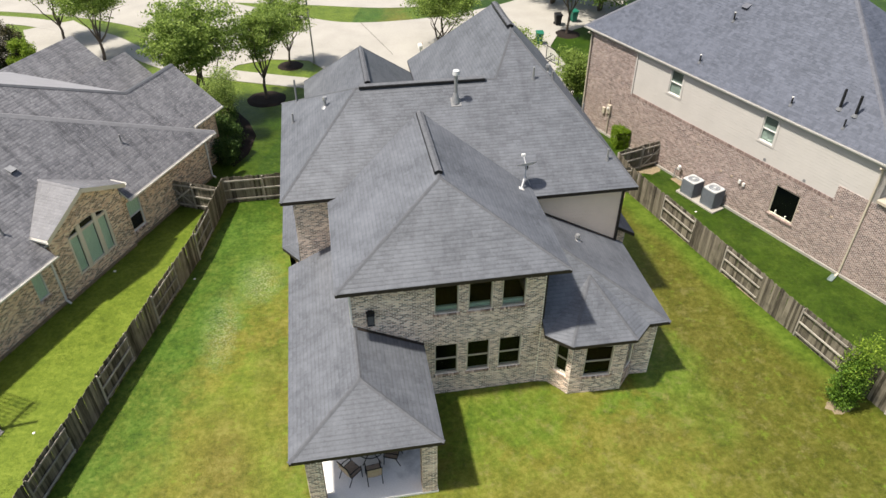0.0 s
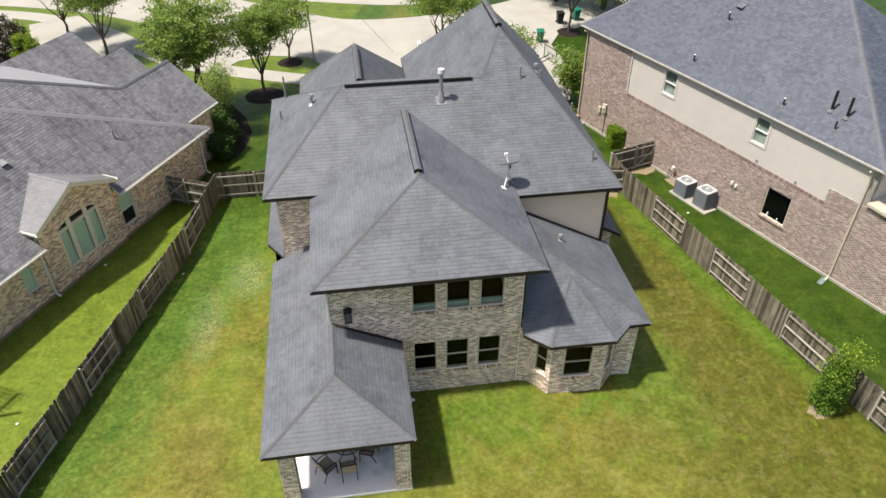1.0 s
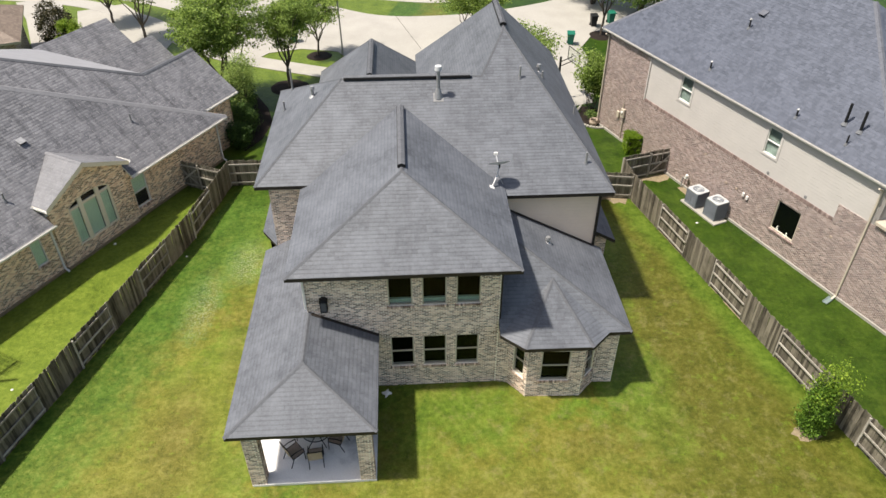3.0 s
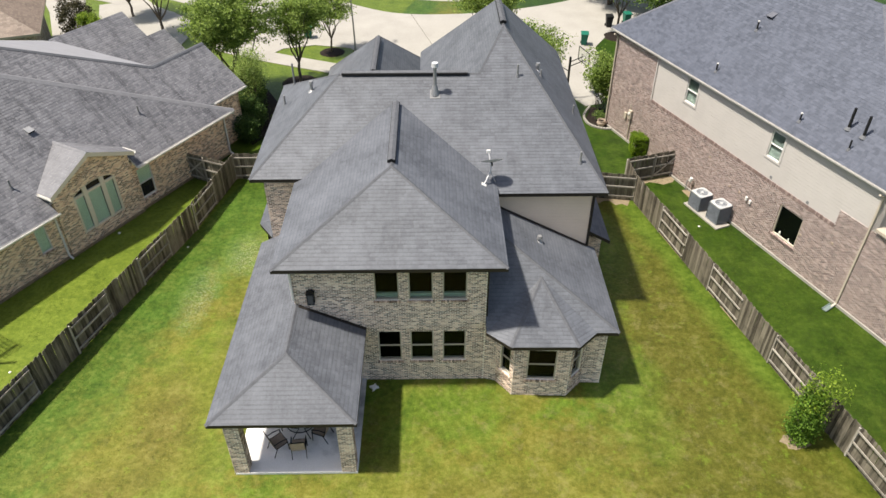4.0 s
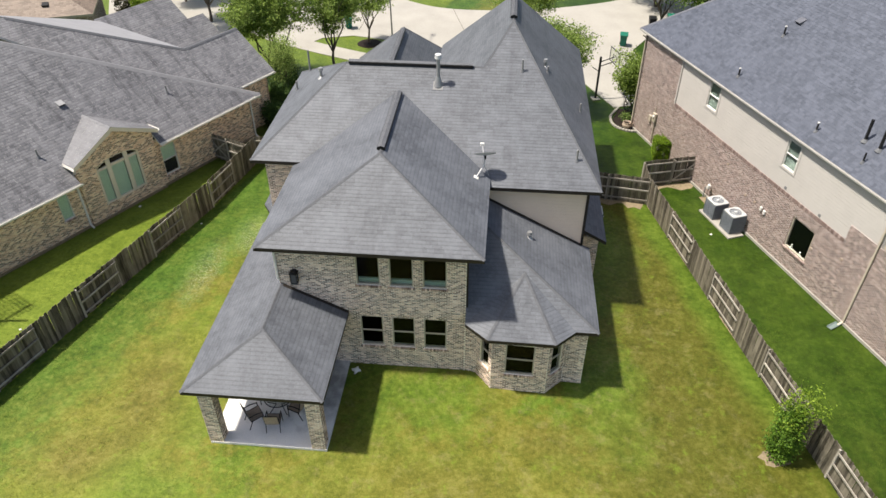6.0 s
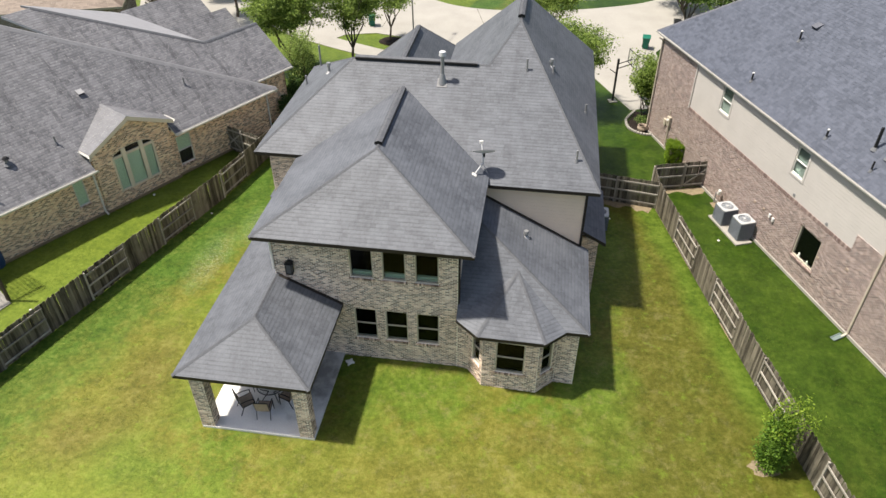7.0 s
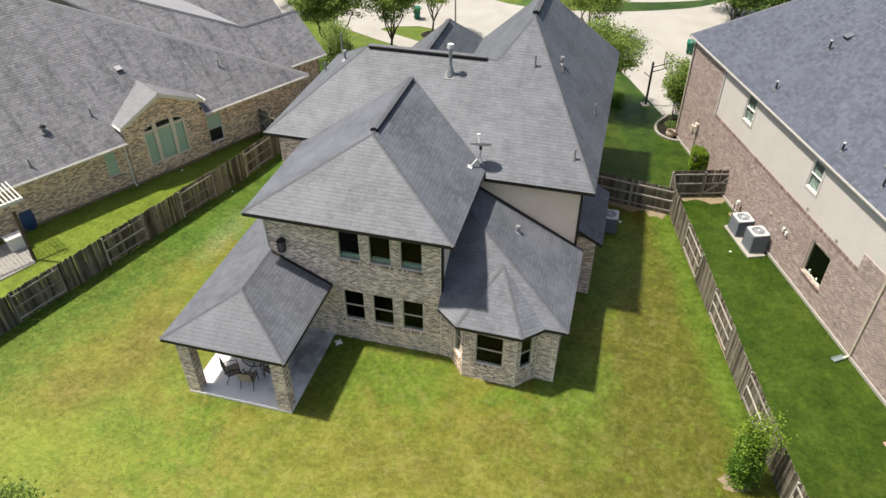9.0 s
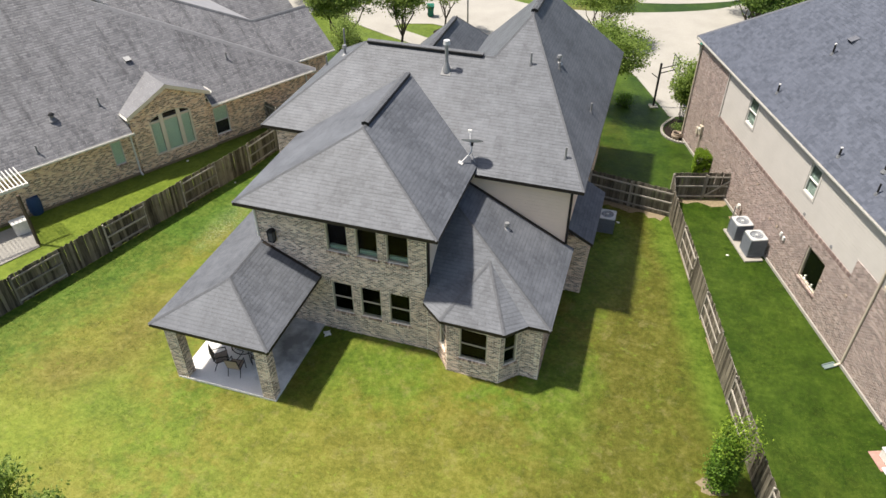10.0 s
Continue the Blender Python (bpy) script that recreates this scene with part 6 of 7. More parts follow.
# ---- patio furniture ----
def patio_chair(m):
    """A sling chair: bent metal frame, fabric seat and back, curved arms."""
    ob = tagged(empty("patio_chair", m), "dark metal patio chair with brown sling seat", "chair", "chairs round the table")
    for sx in (-0.27, 0.27):
        part("front_leg", rod((sx, 0.25, 0), (sx, 0.22, 0.62), 0.017, None, 8), M_BLACK, ob)
        part("rear_leg", rod((sx, -0.34, 0), (sx, -0.16, 0.42), 0.017, None, 8), M_BLACK, ob)
        bm = rod((sx, 0.26, 0.44), (sx, -0.22, 0.38), 0.017, None, 8)
        add_cyl(bm, (sx, -0.22, 0.38), (sx, -0.36, 1.0), 0.017, None, 8)
        part("side_frame", bm, M_BLACK, ob)
        bm = rod((sx, 0.24, 0.62), (sx, -0.05, 0.66), 0.018, None, 8)
        add_cyl(bm, (sx, -0.05, 0.66), (sx, -0.30, 0.62), 0.018, None, 8)
        part("arm", bm, M_BLACK, ob)
    for name, pts in (("seat", [(0.25, 0.455), (0.1, 0.425), (-0.08, 0.405), (-0.22, 0.40)]), ("backrest", [(-0.235, 0.43), (-0.275, 0.60), (-0.315, 0.80), (-0.355, 0.985)])):
        bm = bmesh.new()
        rows = [[bm.verts.new((x, y - (0.02 if x == 0 and name == "backrest" else 0), z - (0.02 if x == 0 and name == "seat" else 0))) for x in (-0.26, 0, 0.26)] for y, z in pts]
        low = [[bm.verts.new((v.co.x, v.co.y - 0.012, v.co.z - 0.012)) for v in r] for r in rows]
        for g, fl in ((rows, False), (low, True)):
            for i in range(3):
                for j in range(2):
                    q = (g[i][j], g[i][j + 1], g[i + 1][j + 1], g[i + 1][j])
                    bm.faces.new(q[::-1] if fl else q)
        bmesh.ops.recalc_face_normals(bm, faces=bm.faces[:])
        part(name, bm, M_SLING, ob)
    part("stretcher", rod((-0.27, 0.25, 0.43), (0.27, 0.25, 0.43), 0.015, None, 8), M_BLACK, ob)
    part("top_rail", rod((-0.27, -0.36, 1.0), (0.27, -0.36, 1.0), 0.017, None, 8), M_BLACK, ob)
    return ob


TBL = Vector((-4.72, -2.92, 0.10))
BIG = Matrix.Diagonal((1.06, 1.06, 1.06, 1))
chair = patio_chair(Matrix.Translation((-4.70, -3.90, 0.10)) @ pose(0, 0, 0, 0, 0, 6) @ BIG)
for x, y, a in ((-5.55, -3.72, -52), (-3.90, -3.15, 74), (-4.5, -2.2, 178), (-5.6, -2.45, -130)):
    copy_thing(chair, Matrix.Translation((x, y, 0.10)) @ pose(0, 0, 0, 0, 0, a) @ BIG)
tb = tagged(empty("patio_table", Matrix.Translation(TBL)), "round dark patio table with glass top", "table")
bm = bmesh.new()
bmesh.ops.create_cone(bm, cap_ends=True, segments=28, radius1=0.60, radius2=0.60, depth=0.012, matrix=Matrix.Translation((0, 0, 0.715)))
part("tabletop", bm, M_TABLEGLASS, tb, "clear glass table top")
bm = bmesh.new()
for k in range(28):
    a, c = 2 * math.pi * k / 28, 2 * math.pi * (k + 1) / 28
    add_cyl(bm, (0.6 * math.cos(a), 0.6 * math.sin(a), 0.71), (0.6 * math.cos(c), 0.6 * math.sin(c), 0.71), 0.02, None, 6)
part("rim", bm, M_BLACK, tb)
for k in range(4):
    a = math.radians(45 + 90 * k)
    bm = rod((0.52 * math.cos(a), 0.52 * math.sin(a), 0), (0.16 * math.cos(a), 0.16 * math.sin(a), 0.36), 0.018, None, 8)
    add_cyl(bm, (0.16 * math.cos(a), 0.16 * math.sin(a), 0.36), (0.50 * math.cos(a), 0.50 * math.sin(a), 0.70), 0.018, None, 8)
    part("leg", bm, M_BLACK, tb)

# crumpled white scrap with four points, in the pale stone material
st = bmesh.new()
bmesh.ops.create_icosphere(st, subdivisions=2, radius=0.2)
for v in st.verts:
    v.co *= 0.85 + 0.5 * noise.noise(v.co * 11)
    v.co.z *= 0.55
    lobes = 0.78 + 0.30 * math.cos(4 * math.atan2(v.co.y, v.co.x) + 0.6)
    v.co.x *= lobes
    v.co.y *= lobes
tagged(part("stone", st, M_PALE), "white crumpled scrap with four points on the lawn by the patio", "stone").matrix_basis = Matrix.Translation((-1.93, -0.50, 0.06)) @ Matrix.Diagonal((1.3, 1.25, 1.2, 1))

# ---- air conditioners ----
def air_conditioner(m, w=0.93, h=0.96):
    """A condenser: louvred casing, rounded corner posts, pale top with fan grille."""
    ob = tagged(empty("air_conditioner", m), "grey air conditioner unit with pale round fan top", "air conditioner", "air conditioners on the pad")
    part("casing", box((0, 0, h / 2), (w - 0.05, w - 0.05, h - 0.06), 0.03), M_AC, ob)
    bar = None
    for side in range(4):
        rot = pose(0, 0, 0, 0, 0, 90 * side)
        for k in range(11):
            mm = rot @ Matrix.Translation((0, -w / 2 + 0.012, 0.10 + k * (h - 0.24) / 10))
            if bar is None:
                sl = part("louvre", box((0, 0, 0), (w - 0.12, 0.02, 0.035), 0.004), M_AC, ob)
                bar = sl.data
            else:
                sl = mesh_ob("louvre", bar, None, ob)
            sl.matrix_basis = mm
    for x in (-1, 1):
        for y in (-1, 1):
            part("corner_post", box((x * (w / 2 - 0.02), y * (w / 2 - 0.02), h / 2), (0.05, 0.05, h - 0.02), 0.012), M_AC, ob)
    part("base_pan", box((0, 0, 0.03), (w, w, 0.06), 0.01), M_AC, ob)
    bm = bmesh.new()
    seg = 32
    sq = []
    for k in range(seg):
        a = 2 * math.pi * (k + 0.5) / seg
        c, s = math.cos(a), math.sin(a)
        f = (w / 2) / max(abs(c), abs(s))
        f = min(f, w / 2 * 1.28)
        sq.append((f * c, f * s))
    R0 = w * 0.37
    for z0, z1 in ((h - 0.04, h + 0.02),):
        o0 = [bm.verts.new((x, y, z0)) for x, y in sq]
        o1 = [bm.verts.new((x, y, z1)) for x, y in sq]
        i1 = [bm.verts.new((R0 * math.cos(2 * math.pi * (k + 0.5) / seg), R0 * math.sin(2 * math.pi * (k + 0.5) / seg), z1 + 0.015)) for k in range(seg)]
        i0 = [bm.verts.new((v.co.x, v.co.y, z0 - 0.1)) for v in i1]
        for k in range(seg):
            j = (k + 1) % seg
            bm.faces.new((o0[k], o0[j], o1[j], o1[k]))
            bm.faces.new((o1[k], o1[j], i1[j], i1[k]))
            bm.faces.new((i1[k], i1[j], i0[j], i0[k]))
    bmesh.ops.recalc_face_normals(bm, faces=bm.faces[:])
    top = part("top_cover", bm, M_ACTOP, ob, "pale grey top cover")
    bm = bmesh.new()
    for rr in (0.08, 0.14, 0.20, 0.26, R0):
        for k in range(24):
            a, c = 2 * math.pi * k / 24, 2 * math.pi * (k + 1) / 24
            add_cyl(bm, (rr * math.cos(a), rr * math.sin(a), h + 0.03), (rr * math.cos(c), rr * math.sin(c), h + 0.03), 0.006, None, 4)
    for k in range(8):
        a = 2 * math.pi * k / 8
        add_cyl(bm, (0.07 * math.cos(a), 0.07 * math.sin(a), h + 0.035), (R0 * math.cos(a), R0 * math.sin(a), h + 0.03), 0.006, None, 4)
    part("fan_grille", bm, M_ACTOP, top)
    part("hub", rod((0, 0, h - 0.04), (0, 0, h + 0.05), 0.09, 0.08, 14), M_ACTOP, top)
    for k in range(3):
        part("fan_blade", box((0.19, 0, h - 0.04), (0.24, 0.17, 0.01), 0, pose(0, 0, 0, 0, 0, 120 * k) @ pose(0, 0, 0, 18, 0, 0) @ Matrix.Translation((0, 0, 0))), M_METAL, top)
    return ob


ac_pad = tagged(part("ac_pad", box((3.9, -0.78, 0.04), (2.95, 1.0, 0.11), 0.015, R_M), M_SLAB2), "pale concrete pad under two air conditioners", "concrete pad")
ac = air_conditioner(R_M @ Matrix.Translation((3.12, -0.72, 0.11)))
copy_thing(ac, R_M @ Matrix.Translation((4.62, -0.62, 0.11)) @ Matrix.Diagonal((1.0, 1.0, 1.14, 1.0)))
air_conditioner(Matrix.Translation((9.5, 11.95, 0.0)))

# ---- small things along the brick wall ----
def utility_meter(s):
    ob = tagged(empty("utility_meter", R_M @ Matrix.Translation((s, 0, 0))), "pale electric meter box with conduit on the brick wall", "electric meter")
    part("box", box((0, -0.09, 2.05), (0.34, 0.17, 0.60), 0.015), M_TAN, ob)
    part("conduit", rod((0.05, -0.07, 0.0), (0.05, -0.07, 1.78), 0.035), M_TAN, ob)
    part("riser", rod((-0.08, -0.07, 2.3), (-0.08, -0.07, 2.75), 0.03), M_TAN, ob)
    part("second_box", box((-0.5, -0.07, 1.75), (0.26, 0.13, 0.42), 0.012), M_TAN, ob)
    part("dial", rod((0, -0.17, 2.12), (0, -0.25, 2.12), 0.085, 0.075, 16), M_WHITE, ob)
    return ob


utility_meter(-5.45)
hose = tagged(empty("gas_meter", R_M @ Matrix.Translation((1.22, -0.22, 0))), "pale gas meter on a pipe by the brick wall", "gas meter")
part("pipe", rod((0, 0, 0), (0.0, 0, 0.72), 0.035), M_PIPE, hose)
part("body", box((0.02, 0, 0.95), (0.20, 0.16, 0.34), 0.04, pose(0, 0, 0, 0, 15, 0)), M_PALE, hose)
part("elbow", rod((0, 0, 0.7), (0, 0.2, 0.72), 0.03), M_PIPE, hose)
spl = tagged(empty("splash_block", R_M @ Matrix.Translation((12.87, -0.55, 0)) @ pose(0, 0, 0, 0, 0, 12)), "pale teal splash block under the downspout", "splash block")
bm = bmesh.new()
for c, s in (((0, 0, 0.03), (0.24, 0.62, 0.04)), ((-0.12, 0, 0.06), (0.04, 0.62, 0.07)), ((0.12, 0, 0.06), (0.04, 0.62, 0.07)), ((0, 0.30, 0.06), (0.24, 0.04, 0.07))):
    add_box(bm, c, s, None, 0.008)
part("tray", bm, M_TEAL, spl)
eq = tagged(empty("pool_equipment", R_M @ Matrix.Translation((17.8, -0.85, 0)) @ Matrix.Diagonal((0.72, 0.72, 0.72, 1))), "pale equipment box on red pavers by the wall", "equipment box")
part("paver", box((0.1, -0.1, 0.03), (1.3, 1.1, 0.06), 0.01), M_PINK, eq)
part("cabinet", box((0.1, 0.05, 0.38), (0.72, 0.55, 0.62), 0.03), M_PALE, eq)
part("cabinet_lid", box((0.1, 0.05, 0.72), (0.80, 0.62, 0.07), 0.02), M_WHITE, eq)
part("step_stone", box((0.75, -0.35, 0.06), (0.45, 0.35, 0.12), 0.03), M_PALE, eq)

# ---- plants ----
def leaf_cloud(rnd, centres, per, spread, size, squash=0.8):
    """Many small folded leaves in clumps; returns vertices and faces."""
    n = len(centres) * per
    g = np.random.RandomState(rnd.randrange(1 << 30))
    c = np.repeat(np.array(centres), per, 0)
    off = g.normal(size=(n, 3)) * spread * np.array((1, 1, squash))
    pos = c + off
    d = g.normal(size=(n, 3)) + np.array((0, 0, 0.8))
    d /= np.linalg.norm(d, axis=1, keepdims=True)
    a = np.cross(d, g.normal(size=(n, 3)))
    a /= np.linalg.norm(a, axis=1, keepdims=True)
    b = np.cross(d, a)
    sz = size * g.uniform(0.6, 1.4, (n, 1))
    v = np.stack([pos - a * sz, pos + b * sz * 0.5 + d * sz * 0.15, pos + a * sz, pos - b * sz * 0.5 + d * sz * 0.15], 1).reshape(-1, 3)
    f = np.arange(4 * n).reshape(-1, 4)
    return v, f.tolist()


def limb(bm, p, q, r0, r1, rnd, bends=3):
    """A branch that wanders from p to q."""
    p, q = Vector(p), Vector(q)
    prev = p
    for i in range(1, bends + 1):
        t = i / bends
        nxt = p.lerp(q, t) + Vector((rnd.uniform(-1, 1), rnd.uniform(-1, 1), rnd.uniform(-0.4, 0.4))) * (0.06 * (q - p).length if i < bends else 0)
        add_cyl(bm, prev, nxt, r0 + (r1 - r0) * (i - 1) / bends, r0 + (r1 - r0) * t, 7)
        prev = nxt


def tree(x, y, h, r, z0, seed, label, leaf=None, clumps=110, per=36, size=0.13, trunks=1, trunk_r=0.13, lean=(0, 0), mulch=0.0, name="tree", spread=0.30, squash=0.75):
    """A tree: forked tapering trunk, limbs that reach the crown, and a broken crown of small leaves."""
    rnd = random.Random(seed)
    ob = tagged(empty(name, Matrix.Translation((x, y, 0))), label, "tree")
    bm = bmesh.new()
    cz = (z0 + h) / 2
    fork = z0 * 0.55
    ends = []
    for k in range(trunks):
        a = 2 * math.pi * k / trunks + rnd.random()
        bx, by = (0.1 * math.cos(a), 0.1 * math.sin(a)) if trunks > 1 else (0, 0)
        fx, fy = (0.35 * math.cos(a), 0.35 * math.sin(a)) if trunks > 1 else (rnd.uniform(-0.1, 0.1), rnd.uniform(-0.1, 0.1))
        limb(bm, (bx, by, 0), (fx, fy, fork), trunk_r, trunk_r * 0.75, rnd)
        for j in range(5 if trunks == 1 else 3):
            b = a + 2 * math.pi * j / 5 + rnd.uniform(-0.4, 0.4)
            e = (fx + r * 0.6 * math.cos(b), fy + r * 0.6 * math.sin(b), z0 + (h - z0) * rnd.uniform(0.25, 0.6))
            limb(bm, (fx, fy, fork), e, trunk_r * 0.55, trunk_r * 0.16, rnd, 4)
            ends.append(e)
            for _ in range(2):
                c = b + rnd.uniform(-0.9, 0.9)
                e2 = (e[0] + r * 0.35 * math.cos(c), e[1] + r * 0.35 * math.sin(c), min(h - 0.2, e[2] + rnd.uniform(0.2, 0.9)))
                limb(bm, e, e2, trunk_r * 0.16, trunk_r * 0.06, rnd, 2)
        limb(bm, (fx, fy, fork), (fx, fy, h * 0.88), trunk_r * 0.6, trunk_r * 0.08, rnd, 4)
    part("trunk", bm, M_BARK, ob)
    centres = []
    lobes = [(rnd.uniform(-0.5, 0.5) * r, rnd.uniform(-0.5, 0.5) * r, rnd.uniform(-0.3, 0.35) * (h - z0) / 2, rnd.uniform(0.5, 0.75)) for _ in range(7)]
    while len(centres) < clumps:
        lx, ly, lz_, lr = rnd.choice(lobes)
        v = Vector((rnd.gauss(0, 1), rnd.gauss(0, 1), rnd.gauss(0, 1))).normalized() * (rnd.uniform(0.55, 1.0))
        q = (lx + v.x * r * lr + lean[0], ly + v.y * r * lr + lean[1], cz + lz_ + v.z * (h - z0) / 2 * lr)
        if math.hypot(q[0] - lean[0], q[1] - lean[1]) < r * 1.1 and z0 * 0.9 < q[2] < h + 0.2:
            centres.append(q)
    v, f = leaf_cloud(rnd, centres, per, spread, size, squash)
    pydata("crown", v, f, leaf or M_LEAF, ob)
    if mulch:
        ring = bmesh.new()
        bmesh.ops.create_circle(ring, cap_ends=True, segments=26, radius=mulch)
        top = bmesh.new()
        bmesh.ops.create_cone(top, cap_ends=True, segments=26, radius1=mulch, radius2=mulch * 0.75, depth=0.10, matrix=Matrix.Translation((x, y, 0.045)))
        ring.free()
        for vv in top.verts:
            vv.co.x += 0.12 * noise.noise(vv.co * 1.3)
            vv.co.y += 0.12 * noise.noise(vv.co * 1.3 + Vector((5, 0, 0)))
        tagged(part("mulch_bed", top, M_MULCH), "dark mulch ring round a tree", "mulch bed")
    return ob


def bush(x, y, h, r, seed, label, leaf=None, clumps=60, per=40, size=0.06, spread=0.14, name="bush", z0=0.05, box_shape=False, rough=0.3):
    """A shrub: short stems and a dense leafy body."""
    rnd = random.Random(seed)
    ob = tagged(empty(name, Matrix.Translation((x, y, 0))), label, "bush")
    bm = bmesh.new()
    centres = []
    for _ in range(clumps):
        while True:
            v = Vector((rnd.uniform(-1, 1), rnd.uniform(-1, 1), rnd.uniform(0, 1)))
            if box_shape:
                if max(abs(v.x), abs(v.y)) > 0.85 or v.z > 0.9:
                    break
            else:
                k = math.hypot(v.x, v.y) ** 2 + ((v.z - 0.45) / 0.6) ** 2
                if 0.3 < k < 1.0 + rough * noise.noise(v * 2.2 + Vector((seed, 0, 0))):
                    break
        centres.append((v.x * r, v.y * r, z0 + v.z * h))
    for c in centres[:: max(1, clumps // 16)]:
        limb(bm, (rnd.uniform(-0.06, 0.06), rnd.uniform(-0.06, 0.06), 0), c, 0.025, 0.006, rnd, 3)
    part("stem", bm, M_BARK, ob)
    v, f = leaf_cloud(rnd, centres, per, spread, size, 0.9)
    pydata("foliage", v, f, leaf or M_LEAF, ob)
    return ob


tree(-9.7, 31.4, 7.7, 2.35, 3.0, 11, "young street tree with forked trunk in a mulch ring", M_LEAF_M, 210, 64, 0.09, 1, 0.13, mulch=1.5, spread=0.26, squash=0.42)
tree(-7.9, 37.6, 6.8, 2.2, 2.2, 12, "small leafy tree in a mulch ring by the street", M_LEAF_M, 150, 60, 0.09, 1, 0.10, mulch=1.1, spread=0.26, squash=0.42)
tree(-14.1, 29.7, 8.9, 3.3, 3.0, 13, "large leafy oak on the front lawn", M_LEAF_M, 430, 66, 0.095, 2, 0.14, spread=0.26, squash=0.42)
tree(-23.6, 41.5, 7.6, 3.0, 2.7, 14, "street tree with a straight trunk", M_LEAF_M, 250, 75, 0.09, 1, 0.15, spread=0.33, squash=0.42)
tree(-28.0, 46.7, 7.2, 3.0, 2.4, 15, "street tree with a straight trunk", M_LEAF_M, 210, 70, 0.09, 1, 0.13, spread=0.33, squash=0.42)
tree(5.3, 39.8, 6.6, 2.8, 1.2, 16, "round leafy street tree", M_LEAF_M, 240, 75, 0.088, 2, 0.12, spread=0.33, squash=0.42)
tree(7.2, 27.1, 7.1, 2.8, 2.2, 17, "small airy ornamental tree beside the house", M_LEAF_M, 220, 70, 0.08, 3, 0.06, spread=0.32, squash=0.45)
tree(17.4, 40.9, 7.2, 2.6, 3.2, 18, "street tree in a mulch ring", M_LEAF, 210, 36, 0.12, 1, 0.13, mulch=1.2)
tree(22.6, 46.6, 7.5, 3.8, 0.8, 19, "dense dark tree behind the brick house", M_LEAF, 420, 38, 0.13, 2, 0.18)
tree(18.6, 49.5, 8.0, 3.4, 1.0, 29, "dense dark tree beyond the street", M_LEAF, 320, 36, 0.13, 2, 0.18)
tree(29.0, 49.0, 8.5, 4.5, 0.8, 20, "dense dark tree behind the brick house", M_LEAF, 200, 34, 0.15, 2, 0.2)
tree(-12.1, 25.7, 6.5, 1.0, 1.4, 21, "slim young tree with feathery light green leaves", M_LEAF_F, 95, 46, 0.06, 1, 0.05, spread=0.30)
tree(13.2, 26.5, 5.2, 1.35, 0.5, 22, "tall leafy shrub at the corner of the brick house", M_LEAF_M, 330, 36, 0.08, 4, 0.035, spread=0.2)
tree(-8.75, -12.75, 3.6, 1.05, 1.2, 23, "small young tree on the back lawn", M_LEAF_M, 60, 34, 0.09, 1, 0.06, spread=0.2)
tree(-6.4, -12.95, 3.1, 0.6, 1.2, 33, "small young tree on the back lawn", M_LEAF_M, 40, 30, 0.09, 1, 0.05, spread=0.2)
fence_shrub = bush(15.66, -3.50, 2.95, 0.46, 24, "leafy green shrub with pale new shoots by the fence", M_LEAF_H, 170, 50, 0.05, 0.13, rough=1.0)
SHOOTS = random.Random(77)
tips = [(SHOOTS.gauss(0.1, 0.30), SHOOTS.gauss(0.05, 0.32), SHOOTS.uniform(2.0, 3.75)) for _ in range(60)]
v, f = leaf_cloud(SHOOTS, tips, 22, 0.13, 0.055, 1.2)
pydata("new_growth", v, f, M_LEAF_B, fence_shrub, "bright yellow-green new shoots")
bm = bmesh.new()
for tip in tips[::4]:
    limb(bm, (tip[0] * 0.2, tip[1] * 0.2, 1.0), tip, 0.018, 0.005, SHOOTS, 3)
part("stem", bm, M_BARK, fence_shrub)
sheet("soil_patch", [(15.5 + 0.66 * math.cos(k / 14 * 6.283) * (1 + 0.2 * math.sin(3 * k)) * 0.85, -3.62 + 0.42 * math.sin(k / 14 * 6.283) * (1 + 0.15 * math.cos(2 * k))) for k in range(14)], 0.006, M_DIRT, "bare soil round the shrub", "soil")
bush(14.50, 19.95, 1.30, 0.50, 25, "clipped boxy green shrub by the gate", M_LEAF_C, 420, 44, 0.035, 0.045, box_shape=True)
bush(-31.2, 42.0, 3.4, 1.5, 26, "dark bronze-green rounded shrub at the street corner", M_LEAF_D, 170, 44, 0.085, 0.17)
bush(-29.6, 40.6, 2.4, 1.15, 28, "bright yellow-green shrub at the street corner", M_LEAF_B, 150, 44, 0.07, 0.14)
for k, (x, y, h, r) in enumerate(((-12.0, 22.2, 1.6, 0.75), (-12.1, 24.2, 2.0, 0.95), (-12.5, 26.3, 2.0, 1.0), (-13.0, 28.6, 2.2, 1.1))):
    bush(x, y, h, r, 40 + k, "dark green foundation shrub in a mulch bed", M_LEAF_K, 130, 42, 0.065, 0.15)
bush(12.9, 24.7, 0.6, 0.45, 50, "low dark shrub in an edged bed", M_LEAF, 26, 34, 0.045, 0.1)

sheet("mulch_1", [(-11.6, 21.4), (-10.7, 23.0), (-10.3, 25.5), (-10.9, 27.8), (-12.2, 30.3), (-13.6, 30.6), (-13.3, 27.0), (-12.6, 23.0)], 0.02, M_MULCH, "dark mulch bed beside the neighbouring house", "mulch bed", 0.02)
sheet("mulch_2", [(11.9, 25.0), (12.1, 24.0), (12.9, 23.5), (13.9, 23.6), (14.0, 26.2), (12.6, 26.8)], 0.03, M_MULCH, "dark mulch bed with pale stone edging", "mulch bed", 0.03)
EDGE = smooth_path([(12.5, 26.8), (11.8, 25.3), (11.95, 24.0), (12.8, 23.3), (13.9, 23.3)], 5)
edging = tagged(empty("stone_edging"), "curved pale stone edging round a bed", "garden edging")
